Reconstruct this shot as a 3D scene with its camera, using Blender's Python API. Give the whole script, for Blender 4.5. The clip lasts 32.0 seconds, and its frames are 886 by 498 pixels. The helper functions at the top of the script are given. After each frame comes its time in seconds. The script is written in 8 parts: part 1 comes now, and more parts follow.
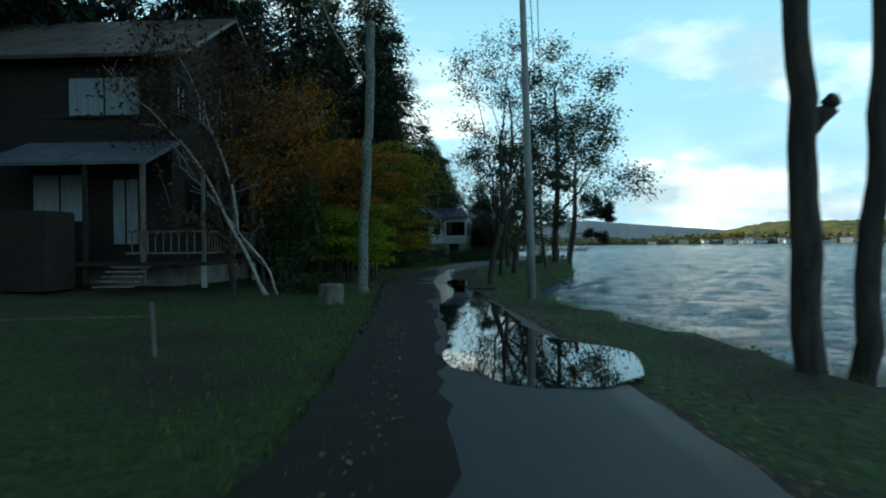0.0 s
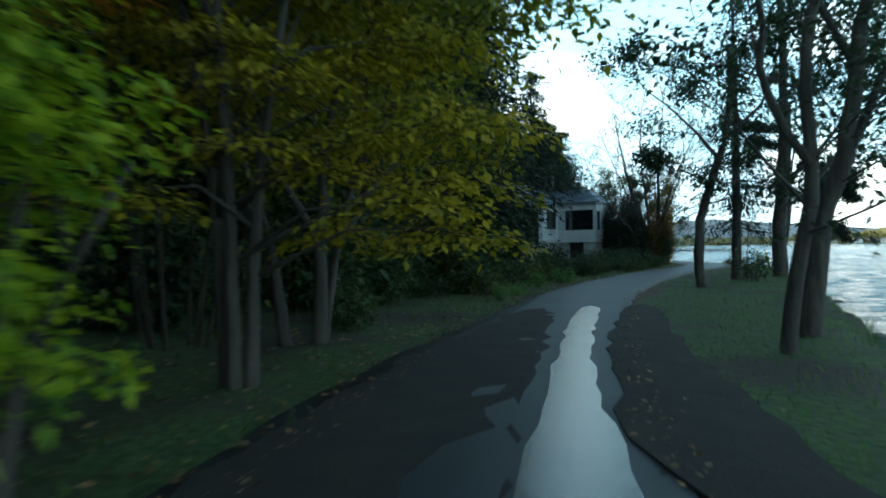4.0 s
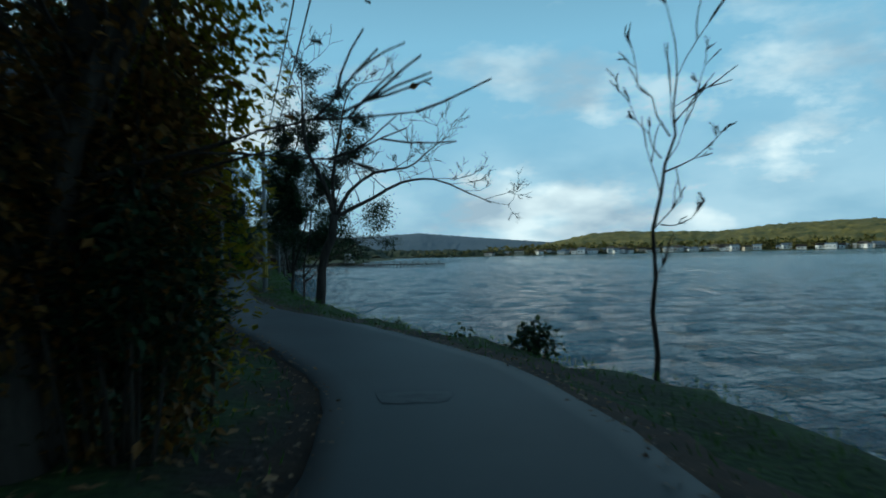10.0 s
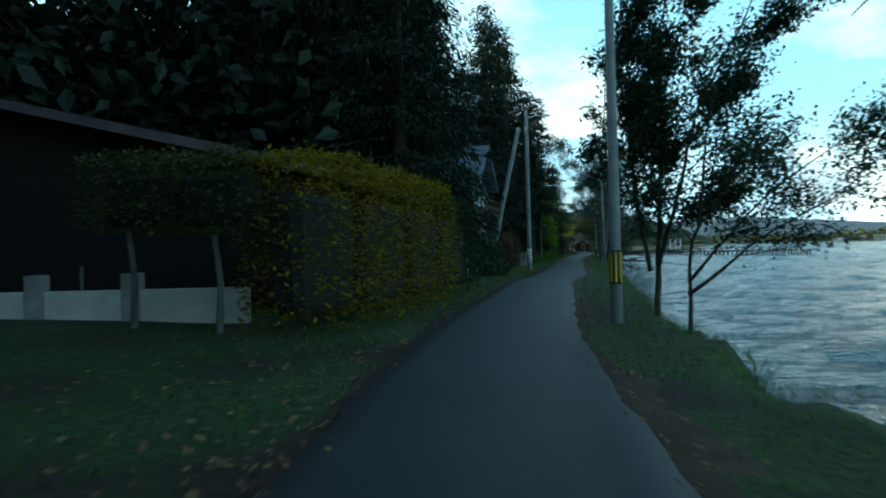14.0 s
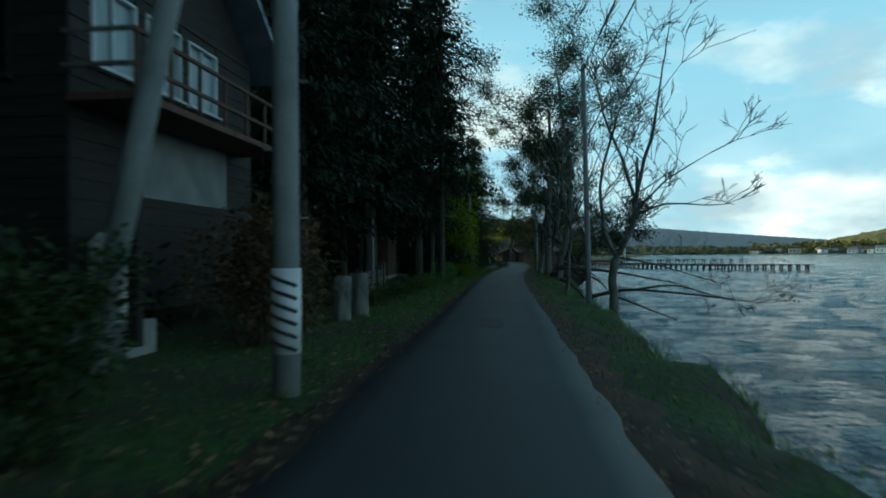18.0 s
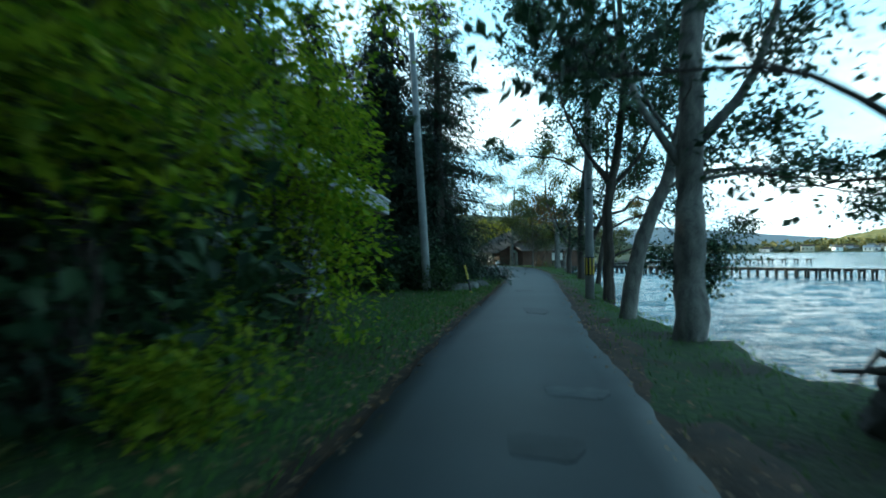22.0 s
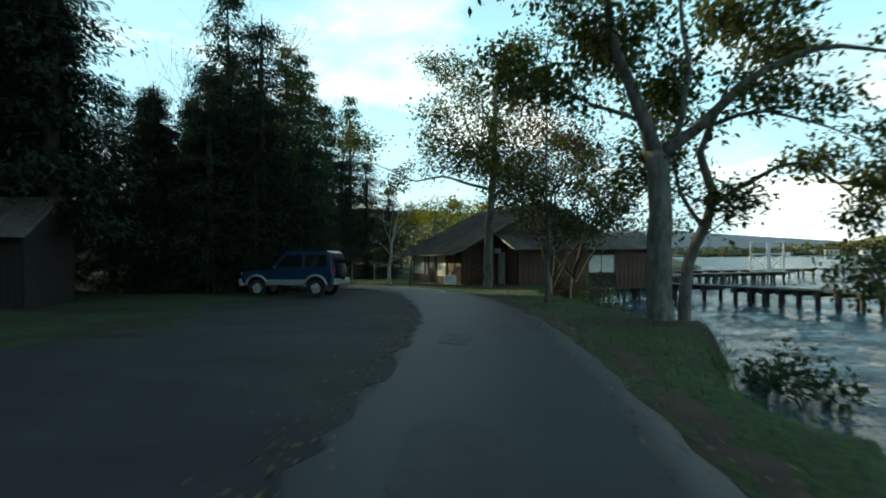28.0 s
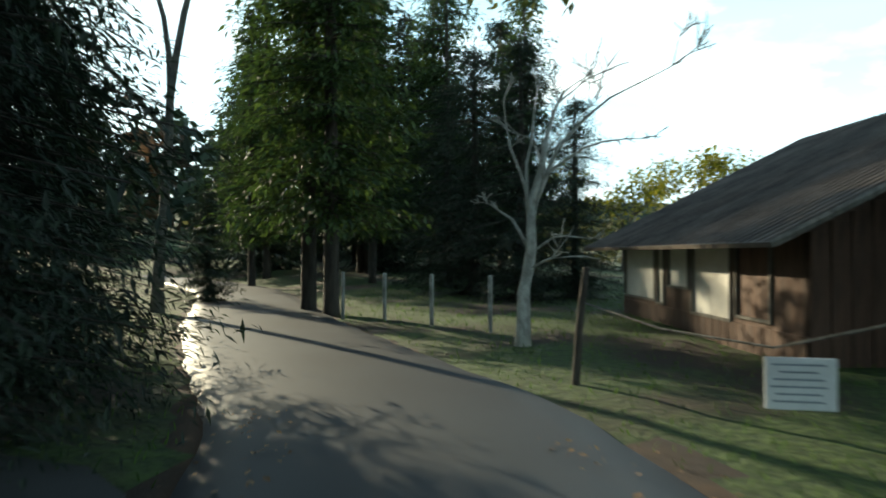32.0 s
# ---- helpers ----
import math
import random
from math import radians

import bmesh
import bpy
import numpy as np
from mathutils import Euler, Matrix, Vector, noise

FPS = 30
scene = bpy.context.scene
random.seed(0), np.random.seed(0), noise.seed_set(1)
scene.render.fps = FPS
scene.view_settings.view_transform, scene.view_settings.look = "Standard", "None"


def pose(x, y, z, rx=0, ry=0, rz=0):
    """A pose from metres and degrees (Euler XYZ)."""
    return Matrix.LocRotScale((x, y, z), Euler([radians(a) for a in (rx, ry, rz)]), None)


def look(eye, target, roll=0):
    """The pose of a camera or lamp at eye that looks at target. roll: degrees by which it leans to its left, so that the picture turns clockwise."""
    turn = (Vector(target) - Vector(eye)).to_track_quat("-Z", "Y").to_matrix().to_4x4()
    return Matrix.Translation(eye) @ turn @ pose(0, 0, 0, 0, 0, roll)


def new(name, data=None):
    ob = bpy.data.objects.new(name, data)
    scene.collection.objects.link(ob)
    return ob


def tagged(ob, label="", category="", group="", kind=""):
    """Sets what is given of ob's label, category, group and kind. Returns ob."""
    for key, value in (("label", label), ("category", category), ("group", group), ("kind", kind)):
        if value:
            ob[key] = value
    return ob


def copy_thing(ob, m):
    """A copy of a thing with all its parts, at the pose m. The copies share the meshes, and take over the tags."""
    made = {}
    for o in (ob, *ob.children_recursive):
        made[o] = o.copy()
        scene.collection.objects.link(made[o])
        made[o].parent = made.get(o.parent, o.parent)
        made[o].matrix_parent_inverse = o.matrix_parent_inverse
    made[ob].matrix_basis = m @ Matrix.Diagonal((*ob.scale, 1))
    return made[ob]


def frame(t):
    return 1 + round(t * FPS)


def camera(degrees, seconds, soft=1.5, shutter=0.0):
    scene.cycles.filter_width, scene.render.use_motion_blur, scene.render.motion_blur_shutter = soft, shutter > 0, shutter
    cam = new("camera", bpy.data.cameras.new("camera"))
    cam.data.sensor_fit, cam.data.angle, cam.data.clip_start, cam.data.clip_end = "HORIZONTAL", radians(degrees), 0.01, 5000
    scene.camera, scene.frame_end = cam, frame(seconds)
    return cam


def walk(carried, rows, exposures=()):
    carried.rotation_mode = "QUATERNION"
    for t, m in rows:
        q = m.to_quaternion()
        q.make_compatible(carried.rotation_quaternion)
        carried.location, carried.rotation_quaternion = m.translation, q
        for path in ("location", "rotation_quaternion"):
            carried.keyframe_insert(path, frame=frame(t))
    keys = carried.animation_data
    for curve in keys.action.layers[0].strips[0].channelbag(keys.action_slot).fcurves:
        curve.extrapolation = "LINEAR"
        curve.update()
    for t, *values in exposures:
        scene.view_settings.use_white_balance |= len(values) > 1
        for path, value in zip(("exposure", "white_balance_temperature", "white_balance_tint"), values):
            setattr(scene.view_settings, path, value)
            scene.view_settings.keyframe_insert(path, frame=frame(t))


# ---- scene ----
cam = camera(66.9, 32.0, soft=1.8, shutter=0.4)
PATH = [
    (0, (-0.653, -0.716, 1.495), (-0.597, 1.283, 1.484), -0.62),
    (0.5, (-0.51, 2.351, 1.51), (-0.566, 4.35, 1.496), -0.42),
    (1, (-0.45, 5.268, 1.491), (-0.649, 7.257, 1.474), -0.53),
    (1.5, (-0.439, 8.319, 1.483), (-0.724, 10.298, 1.463), -0.78),
    (2, (-0.368, 11.527, 1.48), (-0.656, 13.506, 1.465), -1.03),
    (2.5, (-0.315, 14.687, 1.48), (-0.582, 16.669, 1.473), -0.94),
    (3, (-0.267, 17.882, 1.442), (-0.537, 19.864, 1.436), -0.86),
    (3.5, (-0.163, 21.23, 1.399), (-0.45, 23.21, 1.393), -0.81),
    (5.5, (0.75, 35.57, 1.479), (0.497, 37.554, 1.488), -0.68),
    (6, (1.163, 39.515, 1.466), (0.98, 41.507, 1.48), -0.24),
    (6.5, (1.758, 43.748, 1.474), (1.68, 45.746, 1.491), 0.33),
    (7, (2.539, 48.088, 1.471), (2.61, 50.087, 1.492), 0.33),
    (7.5, (3.543, 52.232, 1.482), (3.756, 54.221, 1.491), 0.24),
    (8, (4.792, 55.875, 1.469), (5.13, 57.847, 1.473), -0.19),
    (8.5, (6.057, 59.063, 1.477), (6.528, 61.007, 1.491), -0.82),
    (9, (7.24, 61.722, 1.483), (7.803, 63.641, 1.509), -1.23),
    (9.5, (8.385, 64.136, 1.479), (8.973, 66.048, 1.505), -1.17),
    (10, (9.303, 66.676, 1.5), (9.848, 68.601, 1.52), -1.25),
    (10.5, (9.929, 69.179, 1.53), (10.344, 71.136, 1.538), -1.53),
    (11, (10.369, 71.106, 1.522), (10.623, 73.09, 1.512), -1.41),
    (11.5, (10.526, 72.974, 1.51), (10.623, 74.972, 1.492), -1.57),
    (12, (10.411, 74.836, 1.484), (10.361, 76.835, 1.47), -1.91),
    (12.5, (10.077, 76.918, 1.495), (9.897, 78.91, 1.486), -2.10),
    (13, (9.636, 79.875, 1.493), (9.372, 81.857, 1.488), -1.64),
    (13.5, (9.209, 83.199, 1.475), (8.895, 85.174, 1.479), -1.62),
    (14, (8.895, 86.679, 1.453), (8.536, 88.646, 1.454), -1.48),
    (14.5, (8.524, 90.084, 1.438), (8.141, 92.047, 1.438), -1.28),
    (16.5, (8.085, 107.799, 1.473), (7.826, 109.782, 1.459), -0.17),
    (17, (8.284, 112.651, 1.476), (8.078, 114.64, 1.467), -0.05),
    (17.5, (8.595, 117.682, 1.471), (8.435, 119.675, 1.475), -0.01),
    (18, (8.862, 122.665, 1.49), (8.723, 124.66, 1.506), -0.38),
    (18.5, (8.946, 127.646, 1.515), (8.808, 129.641, 1.539), -0.45),
    (19, (8.927, 132.795, 1.491), (8.784, 134.79, 1.52), -1.20),
    (19.5, (8.848, 137.89, 1.46), (8.706, 139.885, 1.485), -2.05),
    (20, (8.885, 142.737, 1.511), (8.712, 144.73, 1.523), -1.85),
    (20.5, (9.023, 147.615, 1.494), (8.842, 149.607, 1.5), -1.12),
    (21, (9.222, 152.567, 1.5), (9.047, 154.559, 1.509), -1.05),
    (21.5, (9.445, 157.627, 1.498), (9.287, 159.62, 1.517), -1.05),
    (22, (9.679, 162.781, 1.494), (9.547, 164.776, 1.51), -0.67),
    (22.5, (9.969, 167.893, 1.475), (9.856, 169.89, 1.481), -0.42),
    (23, (10.328, 172.758, 1.502), (10.215, 174.755, 1.522), -0.32),
    (23.5, (10.546, 177.465, 1.482), (10.436, 179.461, 1.511), -0.74),
    (24, (10.787, 182.168, 1.481), (10.692, 184.166, 1.501), -0.80),
    (24.5, (11.033, 186.608, 1.461), (10.951, 188.606, 1.458), -0.79),
    (26.5, (12.105, 203.967, 1.515), (12.062, 205.966, 1.534), -0.60),
    (27, (12.372, 208.386, 1.503), (12.307, 210.385, 1.51), -0.51),
    (27.5, (12.646, 212.778, 1.49), (12.546, 214.776, 1.501), -0.45),
    (28, (12.892, 217.106, 1.491), (12.755, 219.101, 1.514), -0.47),
    (28.5, (12.979, 221.451, 1.499), (12.797, 223.443, 1.525), -0.50),
    (29, (12.927, 225.642, 1.479), (12.693, 227.628, 1.494), -0.61),
    (29.5, (12.812, 229.511, 1.465), (12.513, 231.489, 1.474), -0.75),
    (30, (12.611, 233.059, 1.465), (12.248, 235.026, 1.47), -0.98),
    (30.5, (12.27, 236.28, 1.464), (11.848, 238.235, 1.466), -1.11),
    (31, (11.821, 239.268, 1.46), (11.332, 241.207, 1.466), -0.73),
    (31.5, (11.231, 241.723, 1.446), (10.631, 243.631, 1.455), -0.18),
    (32, (10.453, 243.925, 1.454), (9.653, 245.758, 1.469), -0.05),
]
EXPOSURE = [(0, -0.1), (1, -0.25), (3, 0.75), (5.5, 1.0), (7, 0.75), (8.5, -0.2), (9.5, -0.5), (10.5, -1.0), (12, -1.0), (13, -0.45), (14, 0.2), (14.5, 0.25), (16.5, 0.05), (18, -0.35),
            (19.5, -0.2), (21, 0.2), (22, 0.9), (23, 0.85), (24, 0.6), (26.5, -0.55), (27, -0.5), (28, 0.22), (29, 0.3), (30, 0.75), (31, 0.8), (32, 0.75)]
WARMTH = [(0, 6050), (3, 6050), (6, 6300), (7.5, 6100), (9, 5850), (10.5, 5350), (12, 5350), (14, 5650), (19, 6000), (22, 5500), (24, 5900), (28, 6700), (30, 7300), (32, 6950)]
TINT = [(0, -9), (3, -8), (6, -6), (9, -10), (12, -7), (14, -15), (19, -13), (22, -14), (24, -17), (28, -8), (32, 0)]


def at_time(table, t):
    for (a, u), (b, w) in zip(table, table[1:]):
        if t <= b:
            return u + (w - u) * (t - a) / (b - a)
    return table[-1][1]


walk(cam, [(t, look(eye, target, roll)) for t, eye, target, roll in PATH],
     exposures=[(t, e, at_time(WARMTH, t), at_time(TINT, t)) for t, e in EXPOSURE])

# ---- world and sun ----
SUN_AZ, SUN_EL = radians(-62), radians(17)      # azimuth from +y towards +x
sun_dir = Vector((math.sin(SUN_AZ) * math.cos(SUN_EL), math.cos(SUN_AZ) * math.cos(SUN_EL), math.sin(SUN_EL)))
world = bpy.data.worlds.new("sky")
scene.world = world
world.use_nodes = True
wn, wl = world.node_tree.nodes, world.node_tree.links
wn.clear()
w_out = wn.new("ShaderNodeOutputWorld")
w_bg = wn.new("ShaderNodeBackground")
w_sky = wn.new("ShaderNodeTexSky")
w_sky.sky_type = "NISHITA"
w_sky.sun_disc = False
w_sky.sun_elevation, w_sky.sun_rotation = SUN_EL, SUN_AZ
w_sky.air_density, w_sky.dust_density, w_sky.ozone_density = 1.0, 1.4, 1.5
w_co = wn.new("ShaderNodeTexCoord")
w_map = wn.new("ShaderNodeMapping")
w_map.inputs["Scale"].default_value = (1.0, 1.0, 2.3)
w_noise = wn.new("ShaderNodeTexNoise")
w_noise.inputs["Scale"].default_value, w_noise.inputs["Detail"].default_value, w_noise.inputs["Roughness"].default_value = 3.4, 8, 0.58
w_ramp = wn.new("ShaderNodeValToRGB")
w_ramp.color_ramp.elements[0].position, w_ramp.color_ramp.elements[1].position = 0.505, 0.63
w_sep = wn.new("ShaderNodeSeparateXYZ")
w_low = wn.new("ShaderNodeMapRange")           # more cloud near the horizon
w_low.inputs["From Min"].default_value, w_low.inputs["From Max"].default_value = 0.02, 0.24
w_low.inputs["To Min"].default_value, w_low.inputs["To Max"].default_value = 0.85, 0.0
w_thin = wn.new("ShaderNodeMapRange")          # the clouds thin out overhead
w_thin.inputs["From Min"].default_value, w_thin.inputs["From Max"].default_value = 0.14, 0.42
w_thin.inputs["To Min"].default_value, w_thin.inputs["To Max"].default_value = 1.0, 0.12
w_fac = wn.new("ShaderNodeMath")
w_fac.operation = "MULTIPLY"
w_max = wn.new("ShaderNodeMath")
w_max.operation = "MAXIMUM"
w_n2 = wn.new("ShaderNodeMath")
w_n2.operation = "MULTIPLY"
w_mix = wn.new("ShaderNodeMixRGB")
w_grey = wn.new("ShaderNodeTexNoise")          # lit tops and grey bases of the clouds
w_grey.inputs["Scale"].default_value, w_grey.inputs["Detail"].default_value = 6.0, 5
w_tone = wn.new("ShaderNodeValToRGB")
w_tone.color_ramp.elements[0].position, w_tone.color_ramp.elements[1].position = 0.36, 0.58
w_tone.color_ramp.elements[0].color, w_tone.color_ramp.elements[1].color = (0.47, 0.53, 0.60, 1), (1, 0.99, 0.97, 1)
w_gain = wn.new("ShaderNodeMixRGB")
w_gain.blend_type = "MULTIPLY"
w_gain.inputs["Fac"].default_value = 1.0
w_gain.inputs["Color2"].default_value = (20.0, 20.0, 20.0, 1)
wl.new(w_map.outputs["Vector"], w_grey.inputs["Vector"])
wl.new(w_grey.outputs["Fac"], w_tone.inputs["Fac"])
wl.new(w_tone.outputs["Color"], w_gain.inputs["Color1"])
wl.new(w_gain.outputs["Color"], w_mix.inputs["Color2"])
wl.new(w_co.outputs["Generated"], w_map.inputs["Vector"])
wl.new(w_map.outputs["Vector"], w_noise.inputs["Vector"])
wl.new(w_noise.outputs["Fac"], w_ramp.inputs["Fac"])
wl.new(w_co.outputs["Generated"], w_sep.inputs["Vector"])
wl.new(w_sep.outputs["Z"], w_low.inputs["Value"])
wl.new(w_low.outputs["Result"], w_n2.inputs[0])
wl.new(w_noise.outputs["Fac"], w_n2.inputs[1])
wl.new(w_ramp.outputs["Color"], w_max.inputs[0])
wl.new(w_n2.outputs["Value"], w_max.inputs[1])
wl.new(w_sep.outputs["Z"], w_thin.inputs["Value"])
wl.new(w_max.outputs["Value"], w_fac.inputs[0])
wl.new(w_thin.outputs["Result"], w_fac.inputs[1])
wl.new(w_fac.outputs["Value"], w_mix.inputs["Fac"])
w_veil = wn.new("ShaderNodeMixRGB")            # thin high haze over the whole sky
w_high = wn.new("ShaderNodeMapRange")          # and clearer overhead
w_high.inputs["From Min"].default_value, w_high.inputs["From Max"].default_value = 0.3, 0.6
w_high.inputs["To Min"].default_value, w_high.inputs["To Max"].default_value = 0.78, 0.06
wl.new(w_sep.outputs["Z"], w_high.inputs["Value"])
wl.new(w_high.outputs["Result"], w_veil.inputs["Fac"])
w_veil.inputs["Color2"].default_value = (7.9, 13.2, 17.0, 1)
wl.new(w_sky.outputs["Color"], w_veil.inputs["Color1"])
wl.new(w_veil.outputs["Color"], w_mix.inputs["Color1"])
wl.new(w_mix.outputs["Color"], w_bg.inputs["Color"])
w_bg.inputs["Strength"].default_value = 0.08
wl.new(w_bg.outputs["Background"], w_out.inputs["Surface"])
sun = new("sun", bpy.data.lights.new("sun", "SUN"))
sun.data.energy, sun.data.angle, sun.data.color = 5.0, radians(0.6), (1.0, 0.86, 0.66)
sun.matrix_world = look(sun_dir * 100, (0, 0, 0))


# ---- materials ----
def material(name, dark, light, rough=0.8, scale=6.0, fine=60.0, bump=0.25, metal=0.0, stretch=(1, 1, 1), spread=0.12, dist=0.02):
    """Two scales of colour noise, a random tint for each object, and a fine relief."""
    m = bpy.data.materials.new(name)
    m.use_nodes = True
    n, l = m.node_tree.nodes, m.node_tree.links
    b = n["Principled BSDF"]
    co, mp = n.new("ShaderNodeTexCoord"), n.new("ShaderNodeMapping")
    mp.inputs["Scale"].default_value = stretch
    l.new(co.outputs["Object"], mp.inputs["Vector"])
    n1, n2 = n.new("ShaderNodeTexNoise"), n.new("ShaderNodeTexNoise")
    n1.inputs["Scale"].default_value, n1.inputs["Detail"].default_value = scale, 5
    n2.inputs["Scale"].default_value, n2.inputs["Detail"].default_value = fine, 3
    l.new(mp.outputs["Vector"], n1.inputs["Vector"])
    l.new(mp.outputs["Vector"], n2.inputs["Vector"])
    add = n.new("ShaderNodeMath")
    add.operation = "MULTIPLY_ADD"
    add.inputs[1].default_value, add.inputs[2].default_value = 0.45, 0.0
    l.new(n2.outputs["Fac"], add.inputs[0])
    tot = n.new("ShaderNodeMath")
    tot.operation = "MULTIPLY_ADD"
    tot.inputs[1].default_value = 1.0
    l.new(n1.outputs["Fac"], tot.inputs[0])
    l.new(add.outputs["Value"], tot.inputs[2])
    rp = n.new("ShaderNodeValToRGB")
    rp.color_ramp.elements[0].position, rp.color_ramp.elements[1].position = 0.5, 0.95
    rp.color_ramp.elements[0].color, rp.color_ramp.elements[1].color = (*dark, 1), (*light, 1)
    l.new(tot.outputs["Value"], rp.inputs["Fac"])
    info, hsv, rng = n.new("ShaderNodeObjectInfo"), n.new("ShaderNodeHueSaturation"), n.new("ShaderNodeMapRange")
    rng.inputs["To Min"].default_value, rng.inputs["To Max"].default_value = 1 - spread, 1 + spread
    l.new(info.outputs["Random"], rng.inputs["Value"])
    l.new(rng.outputs["Result"], hsv.inputs["Value"])
    l.new(rp.outputs["Color"], hsv.inputs["Color"])
    l.new(hsv.outputs["Color"], b.inputs["Base Color"])
    b.inputs["Roughness"].default_value, b.inputs["Metallic"].default_value = rough, metal
    bp = n.new("ShaderNodeBump")
    bp.inputs["Strength"].default_value, bp.inputs["Distance"].default_value = bump, dist
    l.new(tot.outputs["Value"], bp.inputs["Height"])
    l.new(bp.outputs["Normal"], b.inputs["Normal"])
    return m


def leaf_material(name, dark, light, glow=0.35):
    """Thin leaves that let some light through; each leaf has its own tint."""
    m = bpy.data.materials.new(name)
    m.use_nodes = True
    n, l = m.node_tree.nodes, m.node_tree.links
    n.clear()
    out, mix = n.new("ShaderNodeOutputMaterial"), n.new("ShaderNodeMixShader")
    d, t = n.new("ShaderNodeBsdfPrincipled"), n.new("ShaderNodeBsdfTranslucent")
    d.inputs["Roughness"].default_value = 0.6
    g, rp = n.new("ShaderNodeNewGeometry"), n.new("ShaderNodeValToRGB")
    rp.color_ramp.elements[0].color, rp.color_ramp.elements[1].color = (*dark, 1), (*light, 1)
    l.new(g.outputs["Random Per Island"], rp.inputs["Fac"])
    info, hsv, rng = n.new("ShaderNodeObjectInfo"), n.new("ShaderNodeHueSaturation"), n.new("ShaderNodeMapRange")
    rng.inputs["To Min"].default_value, rng.inputs["To Max"].default_value = 0.8, 1.2
    l.new(info.outputs["Random"], rng.inputs["Value"])
    l.new(rng.outputs["Result"], hsv.inputs["Value"])
    l.new(rp.outputs["Color"], hsv.inputs["Color"])
    l.new(hsv.outputs["Color"], d.inputs["Base Color"])
    l.new(hsv.outputs["Color"], t.inputs["Color"])
    mix.inputs["Fac"].default_value = glow
    l.new(d.outputs["BSDF"], mix.inputs[1])
    l.new(t.outputs["BSDF"], mix.inputs[2])
    l.new(mix.outputs["Shader"], out.inputs["Surface"])
    return m


M_BARK = material("bark", (0.020, 0.016, 0.013), (0.075, 0.062, 0.05), 0.9, 3, 26, 0.9, stretch=(3, 3, 0.5), dist=0.03)
M_BARK_GREY = material("grey bark", (0.05, 0.05, 0.046), (0.20, 0.19, 0.17), 0.9, 3, 22, 0.8, stretch=(2, 2, 0.8), dist=0.02)
M_BARK_PALE = material("pale bark", (0.16, 0.16, 0.14), (0.46, 0.46, 0.42), 0.85, 5, 30, 0.5, stretch=(2, 2, 1.2), dist=0.015)
M_BARK_MOSSY = material("blue grey lichened bark", (0.035, 0.05, 0.046), (0.27, 0.31, 0.285), 0.9, 9, 30, 0.7, stretch=(2, 2, 1.0), dist=0.015)
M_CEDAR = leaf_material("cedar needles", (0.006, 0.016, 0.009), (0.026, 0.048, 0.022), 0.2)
# lit copy of the cedar needles: sunlight is put into the brighter green
M_CEDAR_SUN = leaf_material("cedar needles lightened for sunlight", (0.016, 0.04, 0.010), (0.08, 0.13, 0.03), 0.35)
M_EVERGREEN = leaf_material("evergreen leaves", (0.010, 0.026, 0.011), (0.045, 0.080, 0.030), 0.3)
M_OLIVE = leaf_material("olive leaves", (0.035, 0.055, 0.012), (0.13, 0.14, 0.03), 0.4)
M_YELLOW = leaf_material("yellow green leaves", (0.07, 0.10, 0.008), (0.34, 0.31, 0.025), 0.45)
M_YELLOWGREEN = leaf_material("yellow green maple leaves", (0.09, 0.19, 0.008), (0.40, 0.46, 0.025), 0.58)
M_ORANGE = leaf_material("orange leaves", (0.18, 0.075, 0.008), (0.52, 0.24, 0.02), 0.55)
M_GOLD = leaf_material("golden leaves", (0.14, 0.14, 0.008), (0.48, 0.36, 0.02), 0.55)
M_RUSSET = leaf_material("russet and olive leaves", (0.03, 0.035, 0.010), (0.24, 0.11, 0.02), 0.4)
M_BROWNLEAF = leaf_material("brown leaves", (0.05, 0.030, 0.015), (0.15, 0.085, 0.04), 0.3)
M_SHRUB = leaf_material("shrub leaves", (0.016, 0.038, 0.012), (0.06, 0.10, 0.025), 0.3)
M_FRESH = leaf_material("fresh green shrub leaves", (0.05, 0.12, 0.02), (0.16, 0.26, 0.06), 0.4)
M_GRASS = leaf_material("grass", (0.028, 0.074, 0.011), (0.115, 0.21, 0.03), 0.4)
M_FALLEN = leaf_material("fallen leaves", (0.07, 0.034, 0.014), (0.34, 0.20, 0.09), 0.1)
M_ASPHALT = material("worn asphalt", (0.015, 0.020, 0.027), (0.032, 0.041, 0.051), 0.6, 0.5, 90, 0.35, dist=0.006)
M_LITTER = material("soil strewn with fallen leaves", (0.016, 0.010, 0.007), (0.085, 0.048, 0.026), 0.95, 1.6, 34, 0.8, dist=0.03)
M_LOT = material("gravelly car park asphalt", (0.018, 0.019, 0.021), (0.046, 0.047, 0.047), 0.85, 0.7, 60, 0.5, dist=0.01)
M_CONCRETE = material("grey concrete", (0.20, 0.20, 0.19), (0.40, 0.40, 0.38), 0.85, 2, 40, 0.3)
M_POLE = material("weathered concrete pole", (0.17, 0.18, 0.18), (0.30, 0.31, 0.31), 0.8, 2, 40, 0.2)
M_WHITE = material("white painted boards", (0.50, 0.52, 0.53), (0.70, 0.72, 0.73), 0.6, 1.2, 30, 0.12)
M_DARKWOOD = material("dark stained boards", (0.009, 0.007, 0.006), (0.030, 0.022, 0.018), 0.8, 2, 30, 0.4, stretch=(1, 1, 6))
M_BROWNWOOD = material("brown weathered boards", (0.045, 0.024, 0.015), (0.125, 0.066, 0.042), 0.8, 2, 30, 0.4, stretch=(5, 5, 0.7))
M_GREYWOOD = material("grey weathered wood", (0.07, 0.065, 0.055), (0.22, 0.205, 0.18), 0.9, 3, 30, 0.5, stretch=(4, 4, 0.6))
